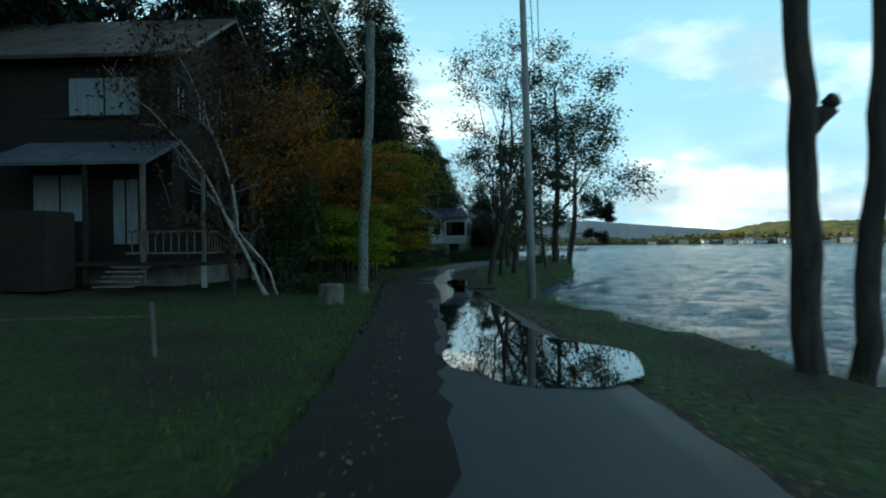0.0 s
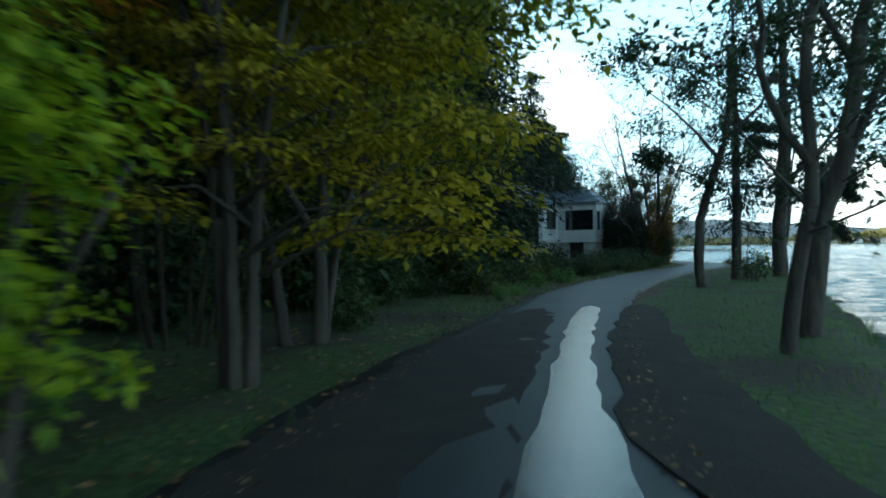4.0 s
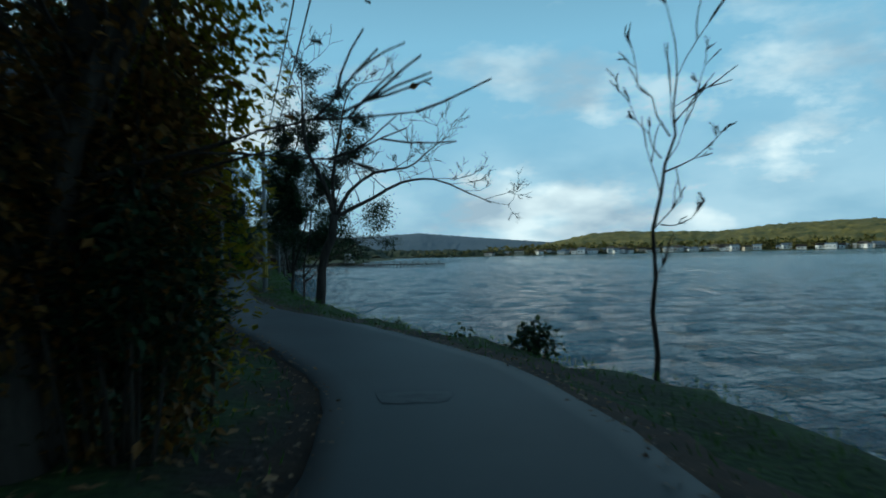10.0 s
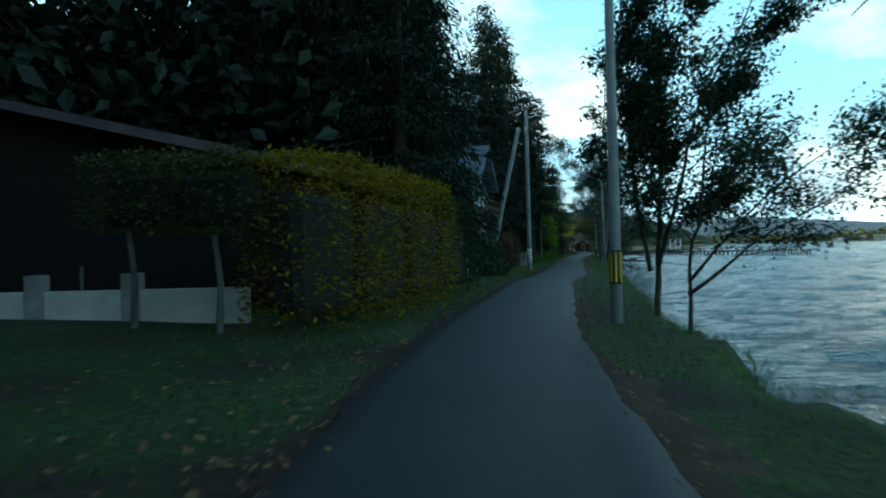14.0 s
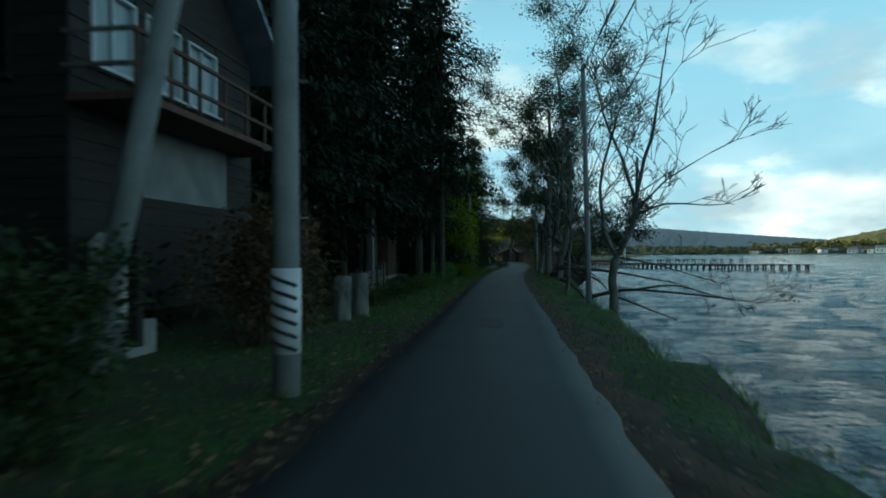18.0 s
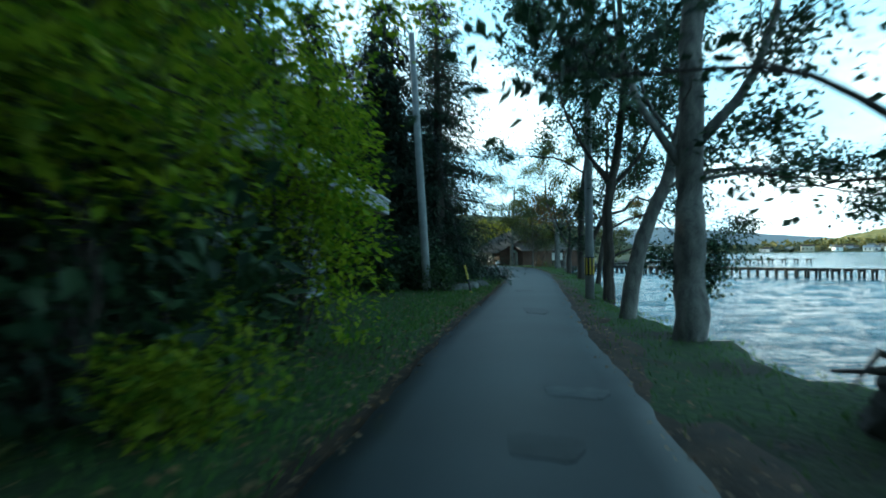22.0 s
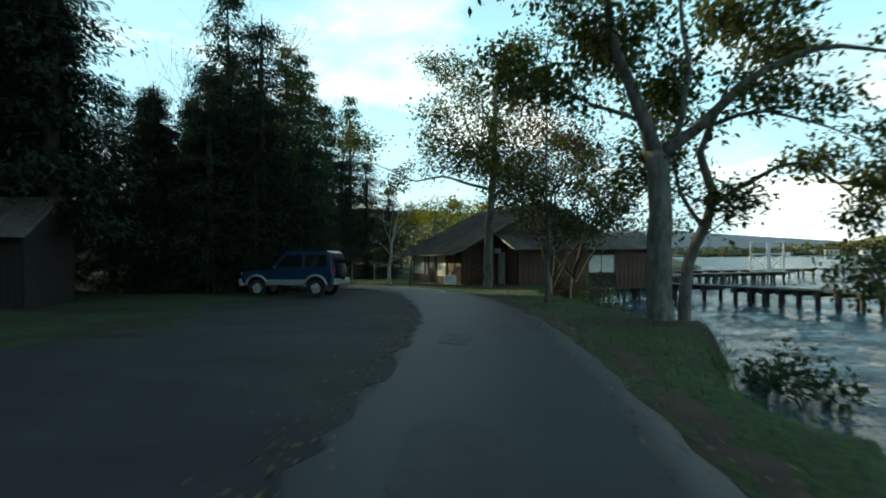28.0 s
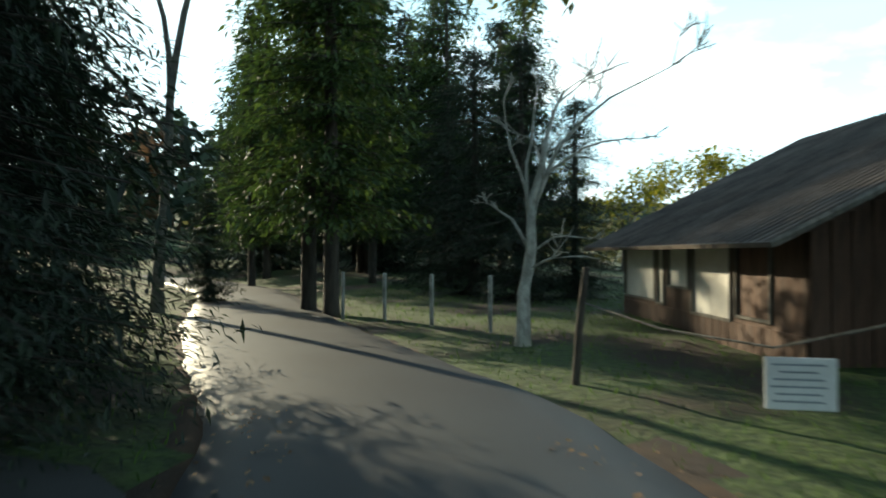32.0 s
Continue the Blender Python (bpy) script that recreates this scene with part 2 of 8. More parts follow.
M_ROOF_BLUE = material("blue grey metal roof", (0.12, 0.15, 0.19), (0.24, 0.28, 0.33), 0.4, 1.5, 30, 0.1, metal=0.3)
M_ROOF_PURPLE = material("faded maroon metal roof", (0.10, 0.075, 0.08), (0.20, 0.155, 0.16), 0.5, 1.5, 30, 0.1, metal=0.2)
M_ROOF_BROWN = material("corrugated rusty roof sheet", (0.07, 0.058, 0.050), (0.19, 0.16, 0.14), 0.55, 1.3, 20, 0.3, metal=0.2)
M_BLACK = material("black paint", (0.008, 0.008, 0.009), (0.022, 0.022, 0.024), 0.5, 4, 40, 0.1)
M_YELLOWPAINT = material("yellow band", (0.50, 0.36, 0.03), (0.72, 0.53, 0.06), 0.5, 6, 40, 0.1)
M_STONE = material("grey stone", (0.055, 0.058, 0.05), (0.18, 0.18, 0.165), 0.9, 2, 24, 0.8, dist=0.04)
M_PIER = material("dark wet pier wood", (0.030, 0.030, 0.030), (0.085, 0.08, 0.075), 0.8, 3, 30, 0.4)
M_WIRE = material("black cable", (0.01, 0.01, 0.01), (0.02, 0.02, 0.02), 0.6, 4, 30, 0.1)
M_STEEL = material("white painted steel", (0.60, 0.61, 0.62), (0.78, 0.79, 0.80), 0.5, 3, 30, 0.1)
M_PANEL = material("pale plaster panel", (0.50, 0.48, 0.43), (0.72, 0.70, 0.64), 0.8, 1.5, 30, 0.2)
M_MAROON = material("maroon shutter steel", (0.11, 0.065, 0.060), (0.17, 0.105, 0.095), 0.5, 1.5, 30, 0.1, metal=0.1)
M_WALLGREY = material("grey rendered wall", (0.16, 0.165, 0.165), (0.27, 0.275, 0.275), 0.85, 1.5, 40, 0.2)


def glass_material(name, tint, rough=0.05):
    m = bpy.data.materials.new(name)
    m.use_nodes = True
    b = m.node_tree.nodes["Principled BSDF"]
    b.inputs["Base Color"].default_value, b.inputs["Roughness"].default_value = (*tint, 1), rough
    b.inputs["IOR"].default_value = 1.5
    b.inputs["Specular IOR Level"].default_value = 0.9
    return m


M_GLASS = glass_material("dark window glass", (0.012, 0.014, 0.016))
M_CURTAIN = material("drawn pale curtain", (0.20, 0.25, 0.28), (0.36, 0.42, 0.45), 0.3, 2, 30, 0.1, stretch=(6, 6, 0.4))

# wet puddle: still dark water
M_WET = material("wet asphalt with standing water", (0.030, 0.033, 0.036), (0.055, 0.060, 0.064), 0.24, 2.5, 45, 0.5, dist=0.012)
M_PUDDLE = glass_material("still puddle water", (0.015, 0.016, 0.015), 0.02)
M_PUDDLE.node_tree.nodes["Principled BSDF"].inputs["IOR"].default_value = 1.45


def water_material():
    m = bpy.data.materials.new("lake water")
    m.use_nodes = True
    n, l = m.node_tree.nodes, m.node_tree.links
    b = n["Principled BSDF"]
    b.inputs["Base Color"].default_value = (0.003, 0.075, 0.125, 1)
    b.inputs["Roughness"].default_value, b.inputs["IOR"].default_value = 0.10, 1.33
    b.inputs["Specular IOR Level"].default_value = 0.42
    co = n.new("ShaderNodeTexCoord")
    last = None
    for sc, st, rot, dist in ((1.0, (1.0, 2.2, 1), 0.35, 0.55), (2.9, (1.0, 2.3, 1), 0.15, 0.36), (8.0, (1.0, 1.8, 1), 0.6, 0.13)):
        mp, nz, bp = n.new("ShaderNodeMapping"), n.new("ShaderNodeTexNoise"), n.new("ShaderNodeBump")
        mp.inputs["Scale"].default_value, mp.inputs["Rotation"].default_value = st, (0, 0, rot)
        nz.inputs["Scale"].default_value, nz.inputs["Detail"].default_value = sc, 3
        bp.inputs["Strength"].default_value, bp.inputs["Distance"].default_value = 0.9, dist
        l.new(co.outputs["Object"], mp.inputs["Vector"])
        l.new(mp.outputs["Vector"], nz.inputs["Vector"])
        l.new(nz.outputs["Fac"], bp.inputs["Height"])
        if last:
            l.new(last.outputs["Normal"], bp.inputs["Normal"])
        last = bp
    l.new(last.outputs["Normal"], b.inputs["Normal"])
    return m


def ground_material():
    """Grass and bare soil with leaf litter, mixed by broad and fine noise."""
    m = bpy.data.materials.new("verge grass and soil")
    m.use_nodes = True
    n, l = m.node_tree.nodes, m.node_tree.links
    b = n["Principled BSDF"]
    co = n.new("ShaderNodeTexCoord")
    n1, n2, n3 = (n.new("ShaderNodeTexNoise") for _ in range(3))
    for nz, sc, de in ((n1, 0.35, 6), (n2, 9, 5), (n3, 45, 3)):
        nz.inputs["Scale"].default_value, nz.inputs["Detail"].default_value = sc, de
        l.new(co.outputs["Object"], nz.inputs["Vector"])
    grass, soil = n.new("ShaderNodeValToRGB"), n.new("ShaderNodeValToRGB")
    for rp, a, c in ((grass, (0.016, 0.037, 0.007), (0.058, 0.100, 0.020)), (soil, (0.014, 0.010, 0.007), (0.052, 0.034, 0.022))):
        rp.color_ramp.elements[0].position, rp.color_ramp.elements[1].position = 0.35, 0.68
        rp.color_ramp.elements[0].color, rp.color_ramp.elements[1].color = (*a, 1), (*c, 1)
    l.new(n2.outputs["Fac"], grass.inputs["Fac"])
    l.new(n3.outputs["Fac"], soil.inputs["Fac"])
    cut = n.new("ShaderNodeValToRGB")
    cut.color_ramp.elements[0].position, cut.color_ramp.elements[1].position = 0.47, 0.62
    l.new(n1.outputs["Fac"], cut.inputs["Fac"])
    mix = n.new("ShaderNodeMixRGB")
    l.new(cut.outputs["Color"], mix.inputs["Fac"])
    l.new(grass.outputs["Color"], mix.inputs["Color1"])
    l.new(soil.outputs["Color"], mix.inputs["Color2"])
    l.new(mix.outputs["Color"], b.inputs["Base Color"])
    b.inputs["Roughness"].default_value = 0.95
    bp = n.new("ShaderNodeBump")
    bp.inputs["Strength"].default_value, bp.inputs["Distance"].default_value = 0.8, 0.05
    l.new(n2.outputs["Fac"], bp.inputs["Height"])
    l.new(bp.outputs["Normal"], b.inputs["Normal"])
    return m


M_WATER, M_GROUND = water_material(), ground_material()
M_FARWOOD = leaf_material("autumn hillside woods", (0.05, 0.065, 0.016), (0.22, 0.18, 0.04), 0.2)
M_FARPINE = leaf_material("dark far conifers", (0.012, 0.022, 0.010), (0.03, 0.05, 0.022), 0.1)
# the pale blue stands for the haze of distance, painted into the base colour
M_FARMOUNTAIN = material("far mountain with haze in its colour", (0.10, 0.15, 0.20), (0.13, 0.18, 0.235), 0.95, 0.004, 0.05, 0.2, dist=4)


# ---- mesh building ----
class Shape:
    """Collects vertices and faces, then becomes one mesh."""

    def __init__(self):
        self.v, self.f, self.s = [], [], []

    def quad(self, a, b, c, d):
        k = len(self.v)
        self.v += [a, b, c, d]
        self.f.append((k, k + 1, k + 2, k + 3))

    def tri(self, a, b, c):
        k = len(self.v)
        self.v += [a, b, c]
        self.f.append((k, k + 1, k + 2))

    def poly(self, pts):
        k = len(self.v)
        self.v += list(pts)
        self.f.append(tuple(range(k, k + len(pts))))

    def box(self, c, size, turn=None, edge=0.01):
        """A box with chamfered edges; turn is a 3x3 matrix."""
        hx, hy, hz = (q / 2 for q in size)
        e = min(edge, hx * 0.45, hy * 0.45, hz * 0.45)
        k, c = len(self.v), Vector(c)
        idx = {}
        for sx in (-1, 1):
            for sy in (-1, 1):
                for sz in (-1, 1):
                    for ax in range(3):
                        p = [sx * (hx - e), sy * (hy - e), sz * (hz - e)]
                        p[ax] = (sx * hx, sy * hy, sz * hz)[ax]
                        p = Vector(p)
                        if turn is not None:
                            p = turn @ p
                        idx[sx, sy, sz, ax] = len(self.v)
                        self.v.append(tuple(c + p))
        i = idx
        for ax in range(3):
            o1, o2 = (ax + 1) % 3, (ax + 2) % 3
            for s in (-1, 1):
                q = []
                for a, b in ((-1, -1), (1, -1), (1, 1), (-1, 1)):
                    t = [0, 0, 0]
                    t[ax], t[o1], t[o2] = s, a, b
                    q.append(i[(*t, ax)])
                self.f.append(tuple(q if s > 0 else q[::-1]))
            for a in (-1, 1):
                for b in (-1, 1):
                    t0, t1 = [0, 0, 0], [0, 0, 0]
                    t0[ax], t0[o1], t0[o2] = -1, a, b
                    t1[ax], t1[o1], t1[o2] = 1, a, b
                    self.f.append((i[(*t0, o1)], i[(*t1, o1)], i[(*t1, o2)], i[(*t0, o2)]))
        for sx in (-1, 1):
            for sy in (-1, 1):
                for sz in (-1, 1):
                    self.f.append((i[sx, sy, sz, 0], i[sx, sy, sz, 1], i[sx, sy, sz, 2]))

    def tube(self, pts, radii, sides=6, cap=True, rough=0.0, rnd=None):
        pts = [Vector(p) for p in pts]
        rings, ref = [], Vector((0.31, 0.17, 0.93))
        for a, p in enumerate(pts):
            d = (pts[min(a + 1, len(pts) - 1)] - pts[max(a - 1, 0)])
            d = d.normalized() if d.length > 1e-6 else Vector((0, 0, 1))
            u = d.cross(ref)
            u = u.normalized() if u.length > 1e-3 else d.cross(Vector((1, 0, 0))).normalized()
            w = d.cross(u)
            ring = []
            for s in range(sides):
                an = 2 * math.pi * s / sides
                r = radii[a] * (1 + (rnd.uniform(-rough, rough) if rnd else 0))
                ring.append(len(self.v))
                self.v.append(tuple(p + u * (math.cos(an) * r) + w * (math.sin(an) * r)))
            rings.append(ring)
        for r0, r1 in zip(rings, rings[1:]):
            for s in range(sides):
                self.f.append((r0[s], r0[(s + 1) % sides], r1[(s + 1) % sides], r1[s]))
        if cap:
            self.f.append(tuple(rings[-1]))
            self.f.append(tuple(rings[0][::-1]))

    def leaf(self, p, d, n, length, width):
        """A diamond leaf, bent a little along its rib."""
        p, d, n = Vector(p), Vector(d), Vector(n)
        side = d.cross(n)
        side = side.normalized() if side.length > 1e-4 else Vector((1, 0, 0))
        mid = p + d * (length * 0.45)
        k = len(self.v)
        self.v += [tuple(p), tuple(mid + side * width / 2), tuple(p + d * length - n * (length * 0.15)), tuple(mid - side * width / 2)]
        self.f.append((k, k + 1, k + 2, k + 3))

    def mesh(self, name, mat, smooth=False):
        me = bpy.data.meshes.new(name)
        me.from_pydata([tuple(p) for p in self.v], [], self.f)
        me.materials.append(mat)
        if smooth:
            me.polygons.foreach_set("use_smooth", [True] * len(me.polygons))
        me.update()
        return me


def part(name, shape, mat, parent=None, label="", smooth=False):
    data = shape if isinstance(shape, bpy.types.Mesh) else shape.mesh(name, mat, smooth)
    ob = new(name, data)
    if parent is not None:
        ob.parent = parent
    if label:
        ob["label"] = label
    return ob


def thing(name, at, label, category, group="", turn=0.0, kind=""):
    e = new(name)
    e.empty_display_size = 0.2
    e.matrix_basis = pose(*at, 0, 0, turn)
    return tagged(e, label, category, group, kind)


def boxpart(name, c, size, mat, parent, edge=0.01, turn=None, label=""):
    s = Shape()
    s.box((0, 0, 0), size, turn, edge)
    ob = part(name, s, mat, parent, label)
    ob.location = c
    return ob


def rz(deg):
    return Matrix.Rotation(radians(deg), 3, "Z")


def interp(table, y):
    return float(np.interp(y, [p[0] for p in table], [p[1] for p in table]))


def spline(points, step):
    """Points along a Catmull-Rom curve through the given ones."""
    out = []
    P = [Vector(p) for p in points]
    P = [2 * P[0] - P[1], *P, 2 * P[-1] - P[-2]]
    for a, b, c, d in zip(P, P[1:], P[2:], P[3:]):
        n = max(2, int((c - b).length / step))
        for q in range(n):
            t = q / n
            out.append(0.5 * ((2 * b) + (c - a) * t + (2 * a - 5 * b + 4 * c - d) * t * t + (3 * b - a - 3 * c + d) * t ** 3))
    out.append(P[-2])
    return out


# ---- the land ----
LAKE = -1.1
ROAD = [(0.2, -40), (0.2, -10), (0.2, 8), (-0.1, 16), (-0.5, 24), (-0.4, 31), (0.2, 37), (0.9, 42), (1.7, 46), (3.2, 51.5), (4.4, 55),
        (5.8, 59), (7.5, 63), (9.4, 67), (10.7, 70.5), (11.3, 74), (11.1, 77), (10.6, 80), (9.9, 83), (8.8, 87), (8.3, 91), (7.95, 95),
        (7.75, 100), (7.8, 107), (7.85, 115), (8.5, 121), (8.75, 132), (8.95, 140), (9.2, 151), (9.55, 163), (9.9, 169), (10.25, 176),
        (10.95, 185), (11.4, 191), (12.1, 201), (12.7, 214), (12.85, 224), (12.65, 231), (12.1, 236), (11.2, 241), (10.2, 245),
        (8.0, 248.8), (5.0, 251.8), (1.1, 255.6), (-3.7, 261), (-10, 267), (-22, 275), (-45, 288)]
SHORE = [(-400, 60), (-60, 9), (-20, 6.2), (0, 5.9), (7, 5.6), (10, 5.0), (14, 4.4), (18, 4.2), (24, 3.5), (29, 3.7), (34, 5.0), (40, 7.4), (47, 8.9),
         (53, 11.0), (58, 12.6), (63, 13.2), (68, 14.7), (72.5, 15.3), (75, 14.9), (78, 14.3), (83, 13.6), (88, 12.6), (93, 12.4),
         (97, 11.9), (101, 11.6), (107, 11.9), (115, 11.9), (121, 12.3), (128, 12.4), (136, 12.4), (142, 13.0), (150, 12.8), (156, 13.2),
         (163, 14.2), (170, 15.0), (176, 14.5), (181, 14.4), (189, 14.4), (193, 14.9), (198, 15.7), (203, 16.4), (212, 16.5), (223, 16.6),
         (229, 17.2), (233, 18.4), (240, 17.2), (246, 16.0), (252, 16.6), (262, 20), (280, 30), (330, 48), (500, 90), (900, 190), (1200, 260)]
road_line = spline([(x, y, 0) for x, y in ROAD], 0.6)
road_x = sorted(((p.y, p.x) for p in road_line))
ROAD_Y, ROAD_X = [p[0] for p in road_x], [p[1] for p in road_x]


BEND = [p for p in road_line if p.y > 246][::3]


def rx(y):
    return float(np.interp(y, ROAD_Y, ROAD_X))


def shore(y):
    return interp(SHORE, y) + 0.25 * math.sin(y * 1.3) + 0.18 * math.sin(y * 0.57 + 1) + 0.12 * math.sin(y * 3.1)


R_LAKE = 900.0


def smooth01(t):
    t = max(0.0, min(1.0, t))
    return t * t * (3 - 2 * t)


def land(x, y):
    """The height of the ground."""
    far = math.hypot(x - 10, y - 100)
    s = shore(y)
    wob = 0.05 * noise.noise((x * 0.8, y * 0.8, 0)) + 0.10 * noise.noise((x * 0.2, y * 0.2, 4))
    if x > s - 1.6 and far < R_LAKE:
        drop = smooth01((x - s + 0.9) / 1.5)
        edge = smooth01((R_LAKE - far) / 60)
        return (-0.1 + wob * 0.6) * (1 - drop) + (LAKE - 1.6) * drop * edge
    d = rx(min(max(y, -40), 249)) - 1.45 - x       # distance to the left of the road
    if -3.4 < d < 0.5:
        return -0.05 + wob * 0.15
    bend = 9.0
    if 244 < y < 292 and x < 12:
        bend = min(math.hypot(p.x - x, p.y - y) for p in BEND)
        if bend < 2.3:
            return -0.06 + wob * 0.1
    if d > 0:
        up = 0.035 * max(0, d - 2.5)
        if 200 < y < 248:
            up *= 0.3
        hill = 0.0
        if d > 20:
            hill = 58 * smooth01((d - 20) / 150)
            if y > 235:
                hill *= 1 - smooth01((y - 235) / 35) * 0.75
        up *= smooth01((bend - 2.3) / 3)
        return -0.02 + min(up, 1.2) + hill + wob * (0.6 if d < 12 else 1.5)
    if far > R_LAKE - 10:
        return LAKE + 1.5 + 0.006 * (far - R_LAKE)
    return -0.1 + wob * 0.6


def spaced(lo, hi, step, out_lo, out_hi, grow=1.16):
    mid = list(np.arange(lo, hi, step))
    a, s, left = lo, step, []
    while a > out_lo:
        s *= grow
        a -= s
        left.append(a)
    a, s, right = hi, step, [hi]
    while a < out_hi:
        s *= grow
        a += s
        right.append(a)
    return left[::-1] + mid + right


def sheet(name, xs, ys, height, mat, smooth=True):
    nx = len(xs)
    verts = [(x, y, height(x, y)) for y in ys for x in xs]
    faces = [(j * nx + i, j * nx + i + 1, (j + 1) * nx + i + 1, (j + 1) * nx + i) for j in range(len(ys) - 1) for i in range(nx - 1)]
    me = bpy.data.meshes.new(name)
    me.from_pydata(verts, [], faces)
    me.materials.append(mat)
    me.polygons.foreach_set("use_smooth", [smooth] * len(faces))
    return new(name, me)


tagged(sheet("ground", spaced(-14, 20, 0.55, -3200, 3200), spaced(-8, 262, 0.8, -900, 4300), land, M_GROUND),
       "grassy lakeside ground with bare soil and leaf litter", "ground", kind="structure")


def waves(x, y):
    a = 0.05 * math.sin(0.9 * x + 1.7 * y + 2 * noise.noise((x * 0.1, y * 0.1, 0)))
    return LAKE + a + 0.09 * noise.noise((x * 0.45, y * 0.8, 3)) + 0.06 * noise.noise((x * 1.2, y * 1.9, 8))


tagged(sheet("water", spaced(2, 45, 0.7, -40, 1500, 1.15), spaced(-4, 262, 0.9, -900, 1400, 1.13), waves, M_WATER),
       "choppy blue lake water", "lake", kind="structure")


def ribbon(name, line, half_left, half_right, top, mat, seed=3, wob=0.12):
    """A thin paved strip with slightly ragged edges."""
    r, s = random.Random(seed), Shape()
    rows = []
    for a, p in enumerate(line):
        d = (line[min(a + 1, len(line) - 1)] - line[max(a - 1, 0)]).normalized()
        side = Vector((d.y, -d.x, 0))
        wide = 0.3 * smooth01((p.y - 203) / 10)        # broader beside the car park
        shade = 2.2 * smooth01((p.y - 20) / 5) * (1 - smooth01((p.y - 88) / 6)) if half_left > 1.5 else 0.0    # bare soil under the wood
        start = 0.5 * (1 - smooth01((p.y - 30) / 12)) if half_left < 1.5 else 0.0                            # broader by the first house
        l, q = half_left + wide + shade + start + r.uniform(-wob, wob), half_right + wide + r.uniform(-wob, wob)
        row = []
        for u in np.linspace(-l, q, 9):
            z = top - 0.03 * (u / 1.5) ** 2 + 0.008 * noise.noise((p.x + u, p.y, 2))
            row.append(tuple(p + side * u + Vector((0, 0, z))))
        low0, low1 = Vector(row[0]), Vector(row[-1])
        row = [tuple(low0 - side * 0.08 - Vector((0, 0, 0.12))), *row, tuple(low1 + side * 0.08 - Vector((0, 0, 0.12)))]
        rows.append(row)
    for row in rows:
        s.v += row
    n = len(rows[0])
    for a in range(len(rows) - 1):
        for b in range(n - 1):
            s.f.append((a * n + b, a * n + b + 1, (a + 1) * n + b + 1, (a + 1) * n + b))
    return part(name, s, mat, smooth=True)


tagged(ribbon("verge", road_line, 2.0, 1.9, -0.015, M_LITTER, 5, 0.22), "brown strip of soil and fallen leaves beside the lane", "verge", kind="structure")
tagged(ribbon("road", road_line, 1.3, 1.3, 0.03, M_ASPHALT, wob=0.045), "narrow worn asphalt lane along the lake", "road", kind="structure")


def patch(name, outline, z, mat, label, category, kind="structure", rim=0.02, wob=0.0, follow=False):
    """A thin paved or wet patch with the given outline."""
    pts = spline([(*p, 0) for p in outline] + [(*outline[0], 0)], 0.5)[:-1]
    r = random.Random(len(outline))
    pts = [p + Vector((r.uniform(-wob, wob), r.uniform(-wob, wob), 0)) for p in pts]
    bm = bmesh.new()
    top = [bm.verts.new((p.x, p.y, z)) for p in pts]
    low = [bm.verts.new((p.x * 1.0, p.y, z - 0.06)) for p in pts]
    f = bm.faces.new(top)
    for a in range(len(top)):
        b = (a + 1) % len(top)
        bm.faces.new((low[a], low[b], top[b], top[a]))
    bmesh.ops.triangulate(bm, faces=[f])
    bmesh.ops.recalc_face_normals(bm, faces=bm.faces[:])
    me = bpy.data.meshes.new(name)
    bm.to_mesh(me)
    bm.free()
    me.materials.append(mat)
    return tagged(new(name, me), label, category, kind=kind)


# car park beside the lane
patch("car_park", [(11.0, 206.5), (3.0, 207.5), (-6, 211), (-9, 220), (-8.5, 232), (-3, 240.5), (3, 246.2), (7.4, 246.6), (9.9, 241), (11.3, 232), (11.5, 220)], 0.012, M_LOT, "rough worn asphalt of a small car park", "car park", wob=0.15)
patch("puddle", [(-0.4, 7.4), (-0.35, 9.5), (-0.3, 12.5), (-0.25, 15.6), (0.0, 17.4), (0.25, 19.4), (0.30, 21.91), (0.28, 22.37), (0.24, 23.12), (0.13, 24.53), (0.18, 25.95), (0.48, 27.90), (0.93, 27.91), (1.12, 25.99), (1.06, 24.35), (0.85, 23.17), (0.72, 22.36), (0.65, 21.94), (1.05, 20.0), (1.05, 17.6), (1.1, 14.5), (1.15, 11.5), (1.45, 9.6), (2.1, 8.2), (1.7, 6.6), (0.6, 6.0)], 0.036, M_PUDDLE, "long shallow puddle that mirrors the sky and the trees", "puddle", "thing", wob=0.06)
M_MUD = material("dark wet mud with rotting leaves", (0.006, 0.005, 0.004), (0.022, 0.015, 0.010), 0.95, 2.2, 40, 0.7, dist=0.02)
patch("mud", [(-1.6, -3.0), (-1.7, 3.0), (-1.75, 12.0), (-1.9, 18.0), (-2.2, 24.0), (-2.0, 30.0), (-1.3, 35.0), (-0.3, 39.5), (0.2, 39.0), (0.1, 35.0), (-0.15, 31.0), (-0.34, 26.5), (-0.32, 23.0), (-0.3, 19.5), (-0.42, 13.0), (-0.48, 7.0), (-0.5, 2.0), (-0.6, -3.0)], 0.031, M_MUD, "dark wet mud and rotting leaves over the lane", "mud", wob=0.09)
patch("mud", [(0.75, 22.2), (0.9, 23.6), (1.1, 25.0), (1.15, 26.4), (0.95, 28.2), (0.65, 29.6), (0.8, 33.0), (1.3, 37.0), (2.0, 40.5), (2.5, 40.0), (2.1, 36.0), (1.8, 31.0), (1.75, 26.0), (1.7, 22.0)], 0.031, M_MUD, "dark wet mud and rotting leaves over the lane", "mud", wob=0.08)
